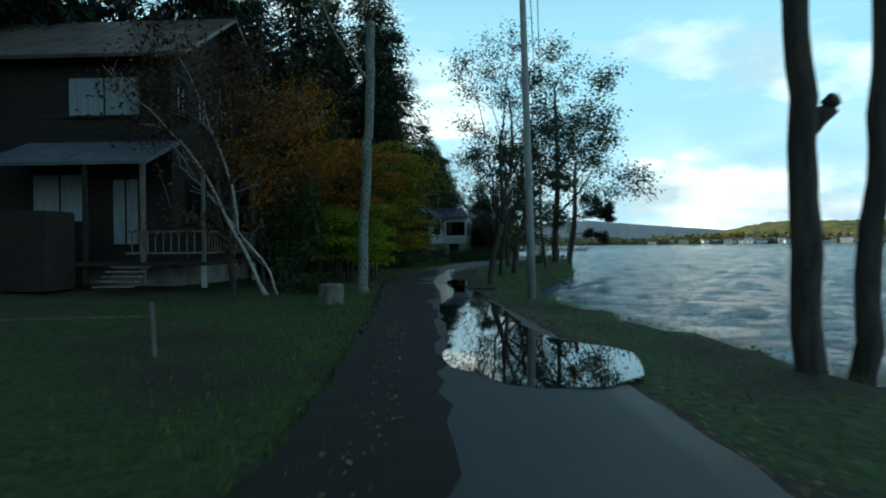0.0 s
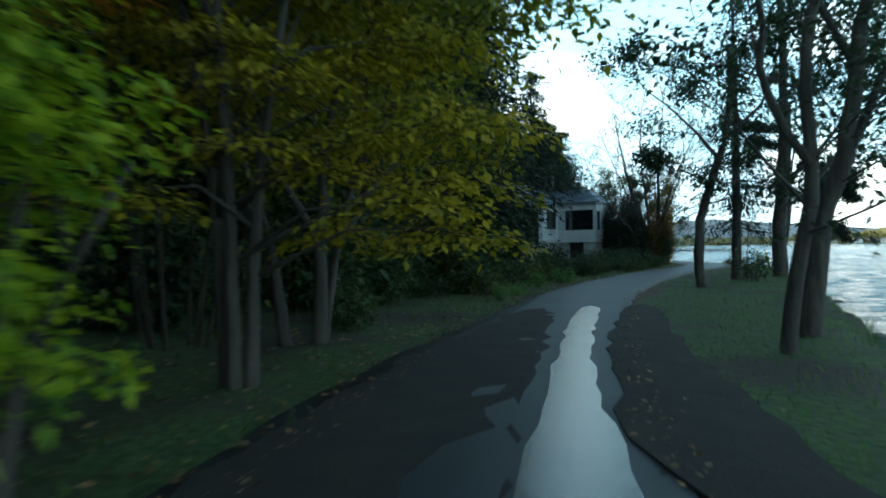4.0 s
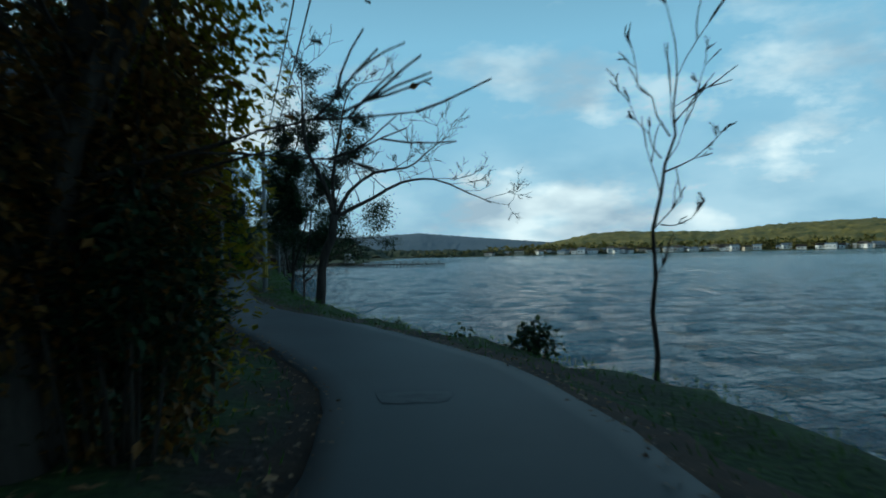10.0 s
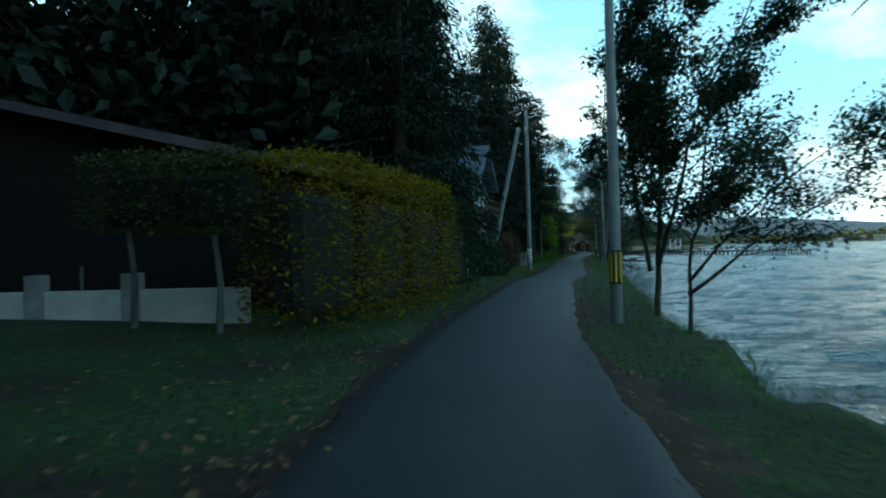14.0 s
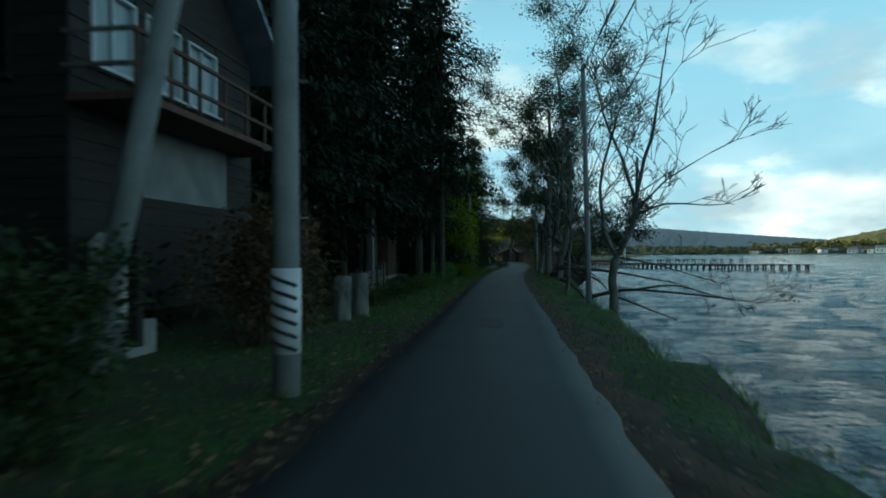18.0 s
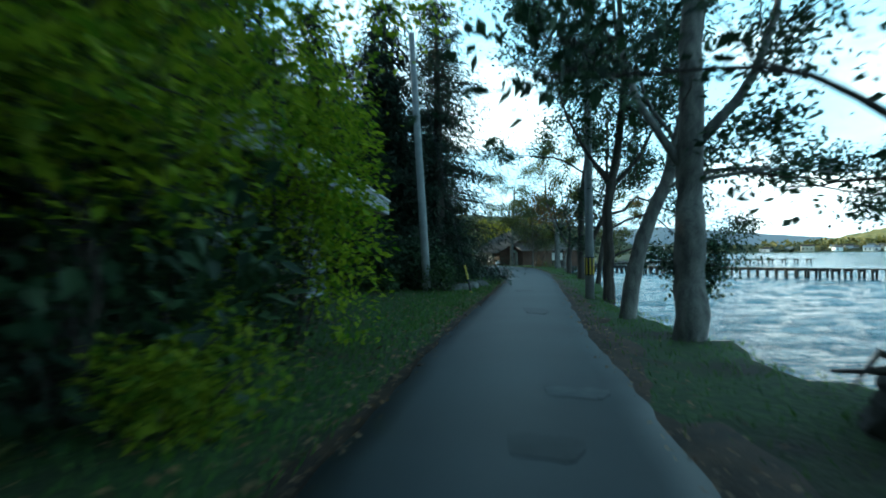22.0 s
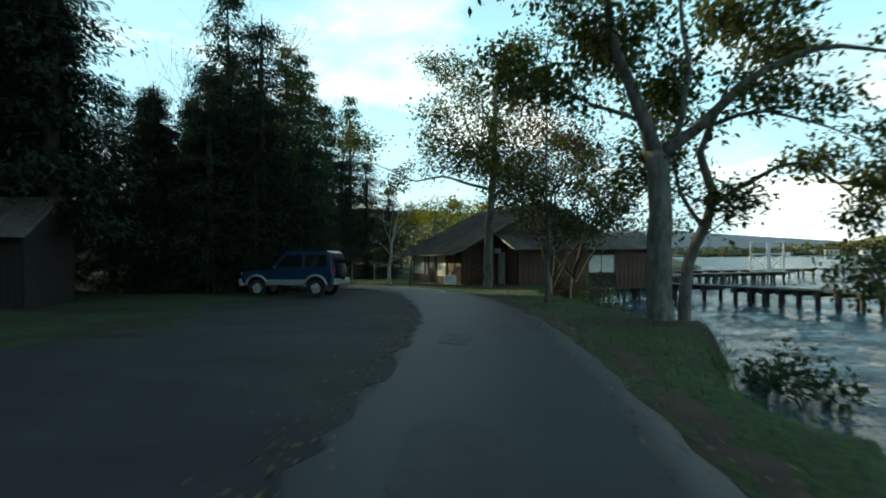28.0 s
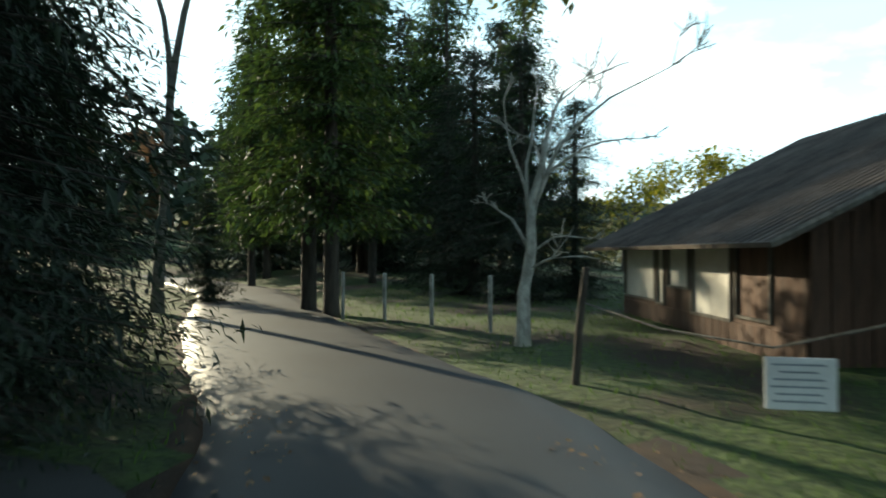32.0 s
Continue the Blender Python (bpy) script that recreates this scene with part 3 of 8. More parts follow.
patch("wet_strip", [(-0.2, 20.0), (-0.19, 21.9), (-0.21, 22.5), (-0.27, 24.0), (-0.29, 26.1), (-0.04, 30.4), (0.2, 33.5), (0.5, 37.0), (0.95, 40.0), (1.25, 39.8), (0.9, 36.5), (0.6, 33.0), (0.52, 30.5), (0.5, 28.3), (0.2, 26.0), (0.15, 24.6), (0.26, 23.1), (0.3, 21.6), (0.22, 19.6), (0.0, 17.6), (-0.2, 16.2)], 0.038, M_WET, "pale wet strip of asphalt beside the puddle", "puddle", "thing", wob=0.045)
M_MEND = material("dark mended asphalt", (0.013, 0.016, 0.019), (0.029, 0.034, 0.039), 0.65, 3, 70, 0.5, dist=0.008)
M_PALE_MEND = material("pale worn asphalt", (0.05, 0.055, 0.06), (0.11, 0.115, 0.12), 0.7, 6, 60, 0.6, dist=0.008)
for x, y, a, b, mat in ((9.2, 151.1, 0.28, 0.5, M_MEND), (9.2, 152.8, 0.3, 0.4, M_MEND), (9.45, 158.0, 0.25, 0.7, M_MEND), (10.6, 169.9, 0.34, 0.3, M_PALE_MEND), (10.1, 167.9, 0.3, 0.35, M_MEND), (10.9, 180, 0.3, 0.9, M_MEND),
                        (11.1, 189.5, 0.35, 0.6, M_MEND), (10.9, 73.5, 0.4, 0.3, M_PALE_MEND), (12.6, 222, 0.4, 1.2, M_MEND), (12.3, 229, 0.3, 0.8, M_MEND), (8.2, 118, 0.3, 0.7, M_MEND), (8.9, 137, 0.25, 1.0, M_MEND)):
    patch("asphalt_patch", [(x - a, y - b * 0.6), (x - a * 0.8, y + b), (x + a * 0.2, y + b * 0.8), (x + a, y + b * 0.5), (x + a * 0.7, y - b), (x - a * 0.2, y - b * 0.9)], 0.034, mat, "mended patch in the asphalt of the lane", "asphalt patch", "thing", wob=0.04)


# ---- trees ----
def grow(shape, tips, r, p, d, length, radius, depth, spread=0.6, droop=0.0, split=(2, 3), shrink=0.72, crook=0.18, sides=6, thin=0.012):
    """A limb that bends, tapers and divides; tips gathers the twigs' ends and ways."""
    n = 4 if depth > 1 else 3
    pts, rad = [Vector(p)], [radius]
    q = Vector(d).normalized()
    for a in range(n):
        q = (q + Vector((r.uniform(-crook, crook), r.uniform(-crook, crook), r.uniform(-crook, crook) * 0.6 - droop))).normalized()
        pts.append(pts[-1] + q * (length / n))
        rad.append(max(radius * (1 - 0.42 * (a + 1) / n), thin * 0.6))
        if depth <= 2:
            tips.append((pts[-1].copy(), q.copy()))
    shape.tube(pts, rad, sides if depth > 2 else (5 if depth > 1 else 3), cap=depth < 2)
    if depth <= 0:
        return
    for _ in range(r.randint(*split)):
        a = r.choice((n, n, n - 1)) if depth > 1 else r.randint(1, n)
        base = pts[a]
        side = Vector((r.uniform(-1, 1), r.uniform(-1, 1), r.uniform(-0.35, 0.75))).normalized()
        way = ((pts[a] - pts[a - 1]).normalized() + side * spread * r.uniform(0.7, 1.4)).normalized()
        grow(shape, tips, r, base, way, length * shrink * r.uniform(0.75, 1.15), max(rad[a] * 0.72, thin), depth - 1, spread, droop, split, shrink, crook, sides, thin)


def foliage(tips, r, per_tip, size, blob=0.5, gap=0.0):
    """Leaves in loose tufts round the twigs; some twigs stay bare."""
    s = Shape()
    for p, d in tips:
        if r.random() < gap:
            continue
        for _ in range(per_tip):
            o = Vector((r.gauss(0, blob), r.gauss(0, blob), r.gauss(0, blob * 0.6)))
            w = (d * 0.5 + Vector((r.uniform(-1, 1), r.uniform(-1, 1), r.uniform(-1, 0.6)))).normalized()
            nrm = Vector((r.uniform(-0.7, 0.7), r.uniform(-0.7, 0.7), 1)).normalized()
            k = size * r.uniform(0.6, 1.3)
            s.leaf(p + o, w, nrm, k, k * 0.6)
    return s


def wooden(name, shape, mat):
    return shape.mesh(name, mat, True)


def tree_model(label, trunk, crown, bark, leafmat, category="tree"):
    """A tree with its two parts, kept as a model for copies; placed by copy_thing."""
    t = thing("tree", (0, 0, 0), label, category)
    part("trunk", wooden("trunk", trunk, bark), bark, t)
    if crown is not None and crown.f:
        part("crown", crown.mesh("crown", leafmat), leafmat, t)
    return t


def leafy(seed, height, lean=(0, 0), radius=0.17, first=0.3, depth=4, per_tip=7, size=0.22, blob=0.38, gap=0.1, spread=0.75, split=(2, 3), stems=1, droop=0.0, base_spread=0.25, crook=0.16):
    r, trunk, tips = random.Random(seed), Shape(), []
    for k in range(stems):
        an = r.uniform(0, 6.28)
        p = Vector((math.cos(an), math.sin(an), 0)) * (base_spread if stems > 1 else 0)
        q = Vector((lean[0] + r.uniform(-0.06, 0.06) + (p.x * 0.5), lean[1] + r.uniform(-0.06, 0.06) + (p.y * 0.5), 1)).normalized()
        n = 6
        rr = radius * (1 if k == 0 else r.uniform(0.6, 0.9))
        pts, rad = [p + Vector((0, 0, -0.4))], [rr * 1.5]
        long = height * first
        for a in range(n):
            q = (q + Vector((r.uniform(-0.06, 0.06), r.uniform(-0.06, 0.06), 0.03))).normalized()
            pts.append(pts[-1] + q * ((long + 0.4) / n))
            rad.append(rr * (1.12 if a == 0 else 1 - 0.05 * a))
        trunk.tube(pts, rad, 10, rough=0.06, rnd=r)
        top = height * (1 - first)
        grow(trunk, tips, r, pts[-1], q, top * 0.42, rr * 0.72, depth, spread, droop, split, 0.74, crook)
        for a in range(2):
            side = Vector((r.uniform(-1, 1), r.uniform(-1, 1), 0.35)).normalized()
            grow(trunk, tips, r, pts[-1 - a % 2], (q * 0.6 + side).normalized(), top * 0.40, rr * 0.6, depth - 1, spread, droop, split, 0.74, crook)
    crown = foliage(tips, r, per_tip, size, blob, gap) if per_tip else None
    return trunk, crown


def cedar(seed, height, radius=0.22, low=2.5, reach=2.6, tiers=26, per=7, leaf=0.46, taper=1.0, tufts=5, slim=0.3):
    """A conifer: a straight trunk and whorls of drooping boughs with long needle tufts."""
    r, trunk, crown = random.Random(seed), Shape(), Shape()
    trunk.tube([(0, 0, -0.4), (0, 0, 0.3), (0.05, 0, height * 0.5), (0, 0.05, height)], [radius * 1.4, radius * 1.08, radius * 0.7, 0.02], 9, rough=0.05, rnd=r)
    for a in range(tiers):
        u = a / tiers
        z = low + (height - low) * u + r.uniform(-0.25, 0.25)
        w = reach * (1 - u) ** (0.75 * taper) * r.uniform(0.75, 1.15) + 0.25
        for b in range(per):
            an = r.uniform(0, 6.28)
            d = Vector((math.cos(an), math.sin(an), -0.22))
            long = w * r.uniform(0.55, 1.1)
            if r.random() < 0.10:
                continue
            root = Vector((0, 0, z))
            if b % 2:
                trunk.tube([root, root + d * long], [0.03, 0.008], 3, cap=False)
            k = max(2, int(long / 0.42))
            for c in range(k):
                at = root + d * (long * (c + 0.7) / k)
                for _ in range(tufts):
                    o = Vector((r.gauss(0, 0.2), r.gauss(0, 0.2), r.gauss(0, 0.14)))
                    way = (d + Vector((r.uniform(-1, 1), r.uniform(-1, 1), r.uniform(-1.0, 0.5)))).normalized()
                    q = leaf * r.uniform(0.6, 1.3)
                    crown.leaf(at + o, way, Vector((r.uniform(-.5, .5), r.uniform(-.5, .5), 1)), q, q * slim)
    return trunk, crown


def bush(seed, size, count, leaf):
    """A rounded but ragged mass of leaves on thin stems."""
    r, stem, crown = random.Random(seed), Shape(), Shape()
    lumps = [(Vector((r.uniform(-1, 1) * size[0] * 0.6, r.uniform(-1, 1) * size[1] * 0.6, r.uniform(0.25, 0.8) * size[2])), r.uniform(0.3, 0.5)) for _ in range(9)]
    for c, _ in lumps:
        stem.tube([(c.x * 0.3, c.y * 0.3, -0.15), c * 0.6, c], [0.025, 0.018, 0.006], 4)
    for a in range(count):
        c, k = r.choice(lumps)
        o = Vector((r.gauss(0, 1), r.gauss(0, 1), r.gauss(0, 1))).normalized() * r.uniform(0.4, 1.05)
        p = c + Vector((o.x * size[0] * k, o.y * size[1] * k, o.z * size[2] * k))
        if p.z < 0.02:
            p.z = r.uniform(0.02, 0.2)
        q = leaf * r.uniform(0.6, 1.3)
        crown.leaf(p, Vector((o.x, o.y, r.uniform(-0.6, 0.8))).normalized(), Vector((r.uniform(-.6, .6), r.uniform(-.6, .6), 1)), q, q * 0.6)
    return stem, crown


def put_copies(model, spots, group=""):
    """The model itself takes the first spot, copies take the others: (x, y, turn, scale)."""
    if group:
        model["group"] = group
    for k, (x, y, turn, size) in enumerate(spots):
        ob = model if k == 0 else copy_thing(model, Matrix.Identity(4))
        ob.matrix_basis = pose(x, y, land(x, y) - 0.03, 0, 0, turn) @ Matrix.Diagonal((size, size, size, 1))


def single(label, made, bark, leafmat, x, y, turn=0, size=1.0, z=None, group=""):
    t = tree_model(label, made[0], made[1], bark, leafmat)
    if group:
        t["group"] = group
    t.matrix_basis = pose(x, y, (land(x, y) if z is None else z) - 0.03, 0, 0, turn) @ Matrix.Diagonal((size, size, size, 1))
    return t


rt = random.Random(5)
# tall cedars of the wood on the inland side
WOOD = {0: [], 1: [], 2: [], 3: [], 4: [], 5: []}


def wood(y0, y1, near, far, count, kinds):
    for _ in range(int(count * 0.62)):
        y = rt.uniform(y0, y1)
        d = rt.uniform(near, far)
        WOOD[rt.choice(kinds)].append((rx(min(y, 249)) - 1.5 - d, y, rt.uniform(0, 360), rt.uniform(0.8, 1.2)))


wood(-14, 14, 17, 30, 6, (0, 1, 3))
wood(24, 46, 6, 22, 16, (0, 1, 3, 4))
wood(44, 66, 8, 20, 14, (0, 1, 1, 2))
wood(60, 90, 15, 30, 10, (0, 1))
wood(84, 92, 12, 18, 7, (0, 1, 2))
wood(111, 121, 11, 26, 12, (0, 1, 2, 2))
wood(106, 128, 5.0, 14, 10, (0, 1, 2, 2))
wood(134, 158, 6, 22, 18, (0, 1, 3))
wood(140, 160, 8, 15, 10, (2, 2, 0))
wood(154, 170, 4.5, 18, 12, (0, 1, 2, 2))
wood(170, 190, 11, 26, 14, (0, 1))
wood(190, 205, 4.5, 18, 10, (0, 1, 2))
wood(206, 240, 18, 34, 14, (0, 1, 3))
wood(210, 246, 19, 30, 14, (2, 0, 2))
wood(238, 246, 14, 26, 6, (0, 1))
WOOD[0] += [(-8, 276, 10, 1.0), (-17, 283, 160, 1.0), (-11, 287, 200, 1.1), (-5, 290, 80, 1.1), (-26, 290, 80, 1.1)]
WOOD[2] += [(-10, 281, 10, 1.0), (-16, 276, 60, 1.1), (-19, 288, 160, 1.1), (-7, 284, 60, 1.0), (-4.5, 260.0, 10, 0.3), (-4, 249.5, 40, 0.8)]
put_copies(tree_model("tall dark cedar in the wood", *cedar(1, 17, 0.24, 2.2, 3.6, 36, 10, tufts=7, leaf=0.46, taper=0.7), M_BARK, M_CEDAR), WOOD[0], "cedars of the inland wood")
put_copies(tree_model("tall slender dark cedar", *cedar(2, 20, 0.26, 3.6, 3.3, 40, 10, tufts=7, leaf=0.46, taper=0.75), M_BARK, M_CEDAR), WOOD[1], "cedars of the inland wood")
put_copies(tree_model("dense dark cedar with boughs to the ground", *cedar(3, 12, 0.2, 0.3, 3.3, 34, 11, tufts=8, leaf=0.36, taper=0.7, slim=0.36), M_BARK, M_CEDAR), WOOD[2], "cedars of the inland wood")
put_copies(tree_model("dark evergreen broadleaf tree", *leafy(4, 12, radius=0.2, per_tip=5, size=0.3, blob=0.45), M_BARK, M_EVERGREEN), WOOD[3], "woodland trees")
put_copies(tree_model("thin woodland tree in brown autumn leaf", *leafy(6, 12, radius=0.12, per_tip=3, size=0.2, gap=0.4), M_BARK, M_BROWNLEAF), WOOD[4], "woodland trees")


# ---- single trees along the lake and the lane ----
def hero(label, x, y, lines, seed, bark, leafmat=None, per_tip=0, size=0.2, blob=0.35, gap=0.15, twig=3, spread=0.75, every=2, reach=0.45, z=None, droop=0.0, category="tree"):
    """A tree from main limbs given as (points, thick, thin), in metres from its foot; twigs grow along them."""
    r, limbs, tips = random.Random(seed), [], []
    if z is None:                               # on the lake's edge the foot goes down the bank
        low = land(x, y)
        z = max(low, -0.12)
        foot, r0, *rest = lines[0]
        lines = [([(foot[0][0], foot[0][1], foot[0][2] + low - z), *foot[1:]], r0, *rest), *lines[1:]]
    for n_line, line in enumerate(lines):
        pts, r0, r1 = line[:3]
        limb = Shape()
        pts = spline(pts, 0.45)
        n = len(pts)
        wob = [p + Vector((r.gauss(0, 0.02), r.gauss(0, 0.05), 0)) for p in pts]
        rad = [r0 + (r1 - r0) * (a / max(1, n - 1)) ** 0.8 for a in range(n)]
        if n_line == 0:
            rad[0] *= 1.35
        limb.tube(wob, rad, 9 if r0 > 0.1 else 6, rough=0.05, rnd=r)
        total = sum((b - a).length for a, b in zip(wob, wob[1:]))
        if len(line) == 3:
            for a in range(2, n):
                if rad[a] < 0.16 and (n - a) % every == 0 and twig > 0 and wob[a].z > 1.2:
                    d = (wob[a] - wob[a - 1]).normalized()
                    side = Vector((r.uniform(-1, 1), r.uniform(-1, 1), r.uniform(-0.2, 0.8))).normalized()
                    grow(limb, tips, r, wob[a], (d * 0.5 + side).normalized(), reach * min(total, 4) * r.uniform(0.5, 1.0), min(rad[a] * 0.4, 0.024), twig - 1, spread, droop)
            if twig:
                grow(limb, tips, r, wob[-1], (wob[-1] - wob[-2]).normalized(), reach * min(total, 4), min(rad[-1], 0.035), twig, spread, droop)
        limbs.append(limb)
    t = thing("tree", (0, 0, 0), label, category)
    for k, limb in enumerate(limbs):
        part("trunk" if k == 0 else "limb", limb, bark, t, smooth=True)
    if per_tip:
        part("crown", foliage(tips, r, per_tip, size, blob, gap), leafmat, t)
    t.matrix_basis = pose(x, y, z - 0.03)
    return t


V = Vector
# pair of trunks at the start, close to the water
hero("grey trunk of a tall lakeside tree", 4.05, 7.38, [([(0, 0, -0.4), (-0.02, 0, 1.5), (-0.1, 0, 3.4), (-0.2, 0, 7), (-0.3, 0.2, 10)], 0.2, 0.12, 0), ([(0.0, 0, 3.0), (0.28, 0, 3.25), (0.32, 0, 3.35)], 0.12, 0.09, 0), ([(-0.3, 0.2, 9), (0.6, 0.5, 10.4), (1.0, 0.5, 11)], 0.07, 0.03)], 11, M_BARK, M_EVERGREEN, 8, 0.15, twig=3)
hero("dark leaning trunk beside the grey lakeside tree", 4.95, 7.72, [([(0, 0, -0.4), (0.1, 0, 1.2), (0.22, 0, 2.4), (0.3, 0, 5), (0.3, 0.3, 9)], 0.19, 0.1, 0), ([(0.3, 0.2, 8), (-0.4, 0.6, 9.5), (-0.8, 0.8, 10.4)], 0.07, 0.03)], 12, M_BARK, M_EVERGREEN, 8, 0.15, twig=3)
# pale crooked stems in front of the brown house
hero("pale bare crooked tree leaning towards the house", -5.4, 20.0, [([(0, 0, -0.2), (-0.6, 0.1, 1.0), (-1.3, 0.1, 2.4), (-1.9, 0.2, 3.6), (-2.6, 0.2, 4.6), (-3.5, 0.3, 5.6)], 0.075, 0.03),
     ([(0.25, 0.4, -0.2), (-0.3, 0.4, 1.1), (-1.1, 0.4, 2.0), (-1.7, 0.4, 2.9)], 0.05, 0.03), ([(-1.0, 0.1, 1.9), (-1.1, 0.1, 3.2), (-1.6, 0, 4.8), (-2.2, 0, 6.5)], 0.05, 0.025)], 13, M_BARK_PALE, None, 0, twig=2, reach=0.3)
hero("smooth pale grey trunk at the edge of the lane", -2.68, 21.6, [([(0, 0, -0.3), (0.0, 0, 1.0), (0.05, 0, 2.6), (0.2, 0, 5), (0.35, 0, 9)], 0.18, 0.14, 0), ([(0.3, 0, 7), (-0.8, 0.1, 8.6), (-1.4, 0.1, 10)], 0.06, 0.03)], 14, M_BARK_MOSSY, M_OLIVE, 3, 0.2)
# autumn maples over the lane
def maple(label, x, y, seed, box, pads, leafmat, leaf=0.1, per_pad=420, wide=(0.7, 1.15)):
    """A maple whose leaves lie in flat layered sprays; box gives the crown as x0, x1, y0, y1, z0, z1 round its foot."""
    r, trunk, crown = random.Random(seed), Shape(), Shape()
    stems = []
    for k in range(3):
        a = r.uniform(0, 6.28)
        top = Vector((math.cos(a) * 0.9, math.sin(a) * 0.7, box[5] * r.uniform(0.75, 0.95)))
        pts = spline([(math.cos(a) * 0.12, math.sin(a) * 0.12, -0.3), (top.x * 0.3, top.y * 0.3, top.z * 0.4), tuple(top)], 0.5)
        trunk.tube(pts, [0.085 - 0.065 * q / (len(pts) - 1) for q in range(len(pts))], 7, rough=0.06, rnd=r)
        stems.append(pts)
    for k in range(pads):
        c = Vector((r.uniform(box[0], box[1]), r.uniform(box[2], box[3]), box[4] + (box[5] - box[4]) * (k + r.random()) / pads))
        stem = r.choice(stems)
        root = min(stem, key=lambda q: abs(q.z - c.z * 0.72))
        mid = root.lerp(c, 0.55) + Vector((r.uniform(-0.15, 0.15), r.uniform(-0.15, 0.15), 0.22))
        trunk.tube([root, mid, c], [0.028, 0.018, 0.006], 5)
        rad = r.uniform(*wide)
        for q in range(5):
            a = q * 1.26 + r.uniform(-0.4, 0.4)
            trunk.tube([mid.lerp(c, 0.6), c + Vector((math.cos(a) * rad * 0.8, math.sin(a) * rad * 0.8, -0.12))], [0.01, 0.003], 3, cap=False)
        for _ in range(int(per_pad * rad * rad)):
            a, d = r.uniform(0, 6.28), rad * r.random() ** 0.6 * r.uniform(0.75, 1.1)
            o = Vector((math.cos(a) * d, math.sin(a) * d, r.gauss(0, 0.06) - 0.28 * (d / rad) ** 2 * rad))
            way = Vector((math.cos(a) + r.uniform(-0.8, 0.8), math.sin(a) + r.uniform(-0.8, 0.8), r.uniform(-0.9, 0.1))).normalized()
            w = leaf * r.uniform(0.6, 1.3)
            crown.leaf(c + o, way, Vector((r.uniform(-.5, .5), r.uniform(-.5, .5), 1)), w, w * 0.7)
    return single(label, (trunk, crown), M_BARK, leafmat, x, y)


maple("maple in layered yellow green autumn leaf", -4.3, 27.2, 21, (-1.4, 1.9, -1.3, 1.2, 1.15, 3.3), 30, M_YELLOWGREEN)
maple("maple in layered yellow green leaf with low boughs", -3.2, 28.0, 121, (-0.6, 1.0, -1.6, 0.4, 0.85, 2.3), 9, M_YELLOWGREEN)
maple("maple in orange autumn leaf above the verge", -4.0, 28.8, 22, (-1.9, 2.2, -1.0, 1.2, 3.2, 6.2), 26, M_ORANGE)
maple("maple in golden leaf hanging over the lane", -3.1, 31.2, 122, (-1.2, 2.3, -1.2, 1.6, 1.5, 6.6), 34, M_GOLD)
single("yellow green maple hanging over the verge", leafy(23, 7.0, radius=0.12, first=0.22, per_tip=9, size=0.17, blob=0.42, gap=0.05, spread=1.0, stems=3), M_BARK, M_YELLOW, -3.6, 34.5)
single("orange and brown autumn tree at the wood edge", leafy(24, 8.5, radius=0.14, first=0.3, per_tip=6, size=0.2, blob=0.45, gap=0.15, spread=0.9, stems=2), M_BARK, M_ORANGE, -7.2, 32.0)
single("yellow green maple at the wood edge", leafy(25, 7.5, radius=0.12, first=0.25, per_tip=8, size=0.2, blob=0.42, gap=0.1, spread=1.0, stems=3), M_BARK, M_YELLOW, -4.6, 41.5)
single("small maple with sparse yellow leaves", leafy(26, 6.5, radius=0.09, first=0.25, per_tip=5, size=0.18, blob=0.42, gap=0.25, spread=1.0, stems=2), M_BARK, M_YELLOW, -2.9, 47.0)
for n_m, (lab, bx, by, sz, n_leaf, mat) in enumerate((("dark olive tree behind the maples", -5.2, 33.6, (2.3, 2.3, 8.5), 4200, M_OLIVE), ("dark green leafy tree beside the pale trunk", -5.4, 23.6, (1.5, 1.5, 4.2), 3600, M_SHRUB))):
    single(lab, bush(120 + n_m, sz, n_leaf, 0.15), M_BARK, mat, bx, by)
# trees on the lake side of the flooded stretch
hero("dark forked tree leaning over the water", 1.95, 25.5, [([(0, 0, -0.4), (0.05, 0, 0.8), (0.25, 0, 1.7), (0.5, 0, 2.4)], 0.14, 0.1), ([(0.5, 0, 2.4), (0.9, 0, 3.0), (1.6, 0, 3.8), (2.6, 0, 4.6)], 0.08, 0.03), ([(0.4, 0, 2.2), (1.2, 0, 2.7), (2.0, 0.2, 3.4)], 0.06, 0.02), ([(0.45, 0, 2.3), (0.5, 0, 3.6), (0.4, 0, 5.2), (0.6, 0, 7)], 0.09, 0.03)], 31, M_BARK, M_EVERGREEN, 8, 0.12, gap=0.55)
hero("leaning bare trunk beside the flooded lane", 3.35, 34.4, [([(0, 0, -0.4), (0.1, 0, 1.2), (0.3, 0, 2.6), (0.2, 0, 4.2), (0.7, 0, 6.2), (0.6, 0, 9)], 0.12, 0.05), ([(0.3, 0, 2.6), (-0.3, 0, 3.6), (-0.4, 0, 5.4), (-0.8, 0, 7.5)], 0.07, 0.03)], 32, M_BARK, M_EVERGREEN, 12, 0.15)
hero("thick dark lakeside trunk with dense top", 4.3, 36.4, [([(0, 0, -0.4), (0.2, 0, 1.5), (0.6, 0, 3.0), (0.9, 0, 5), (1.1, 0, 8)], 0.2, 0.08), ([(0.5, 0, 2.6), (1.2, 0, 4.2), (2.0, 0, 6)], 0.1, 0.04), ([(0.8, 0, 4.4), (0.0, 0, 6), (-0.6, 0.5, 8)], 0.08, 0.03)], 33, M_BARK, M_EVERGREEN, 14, 0.15)
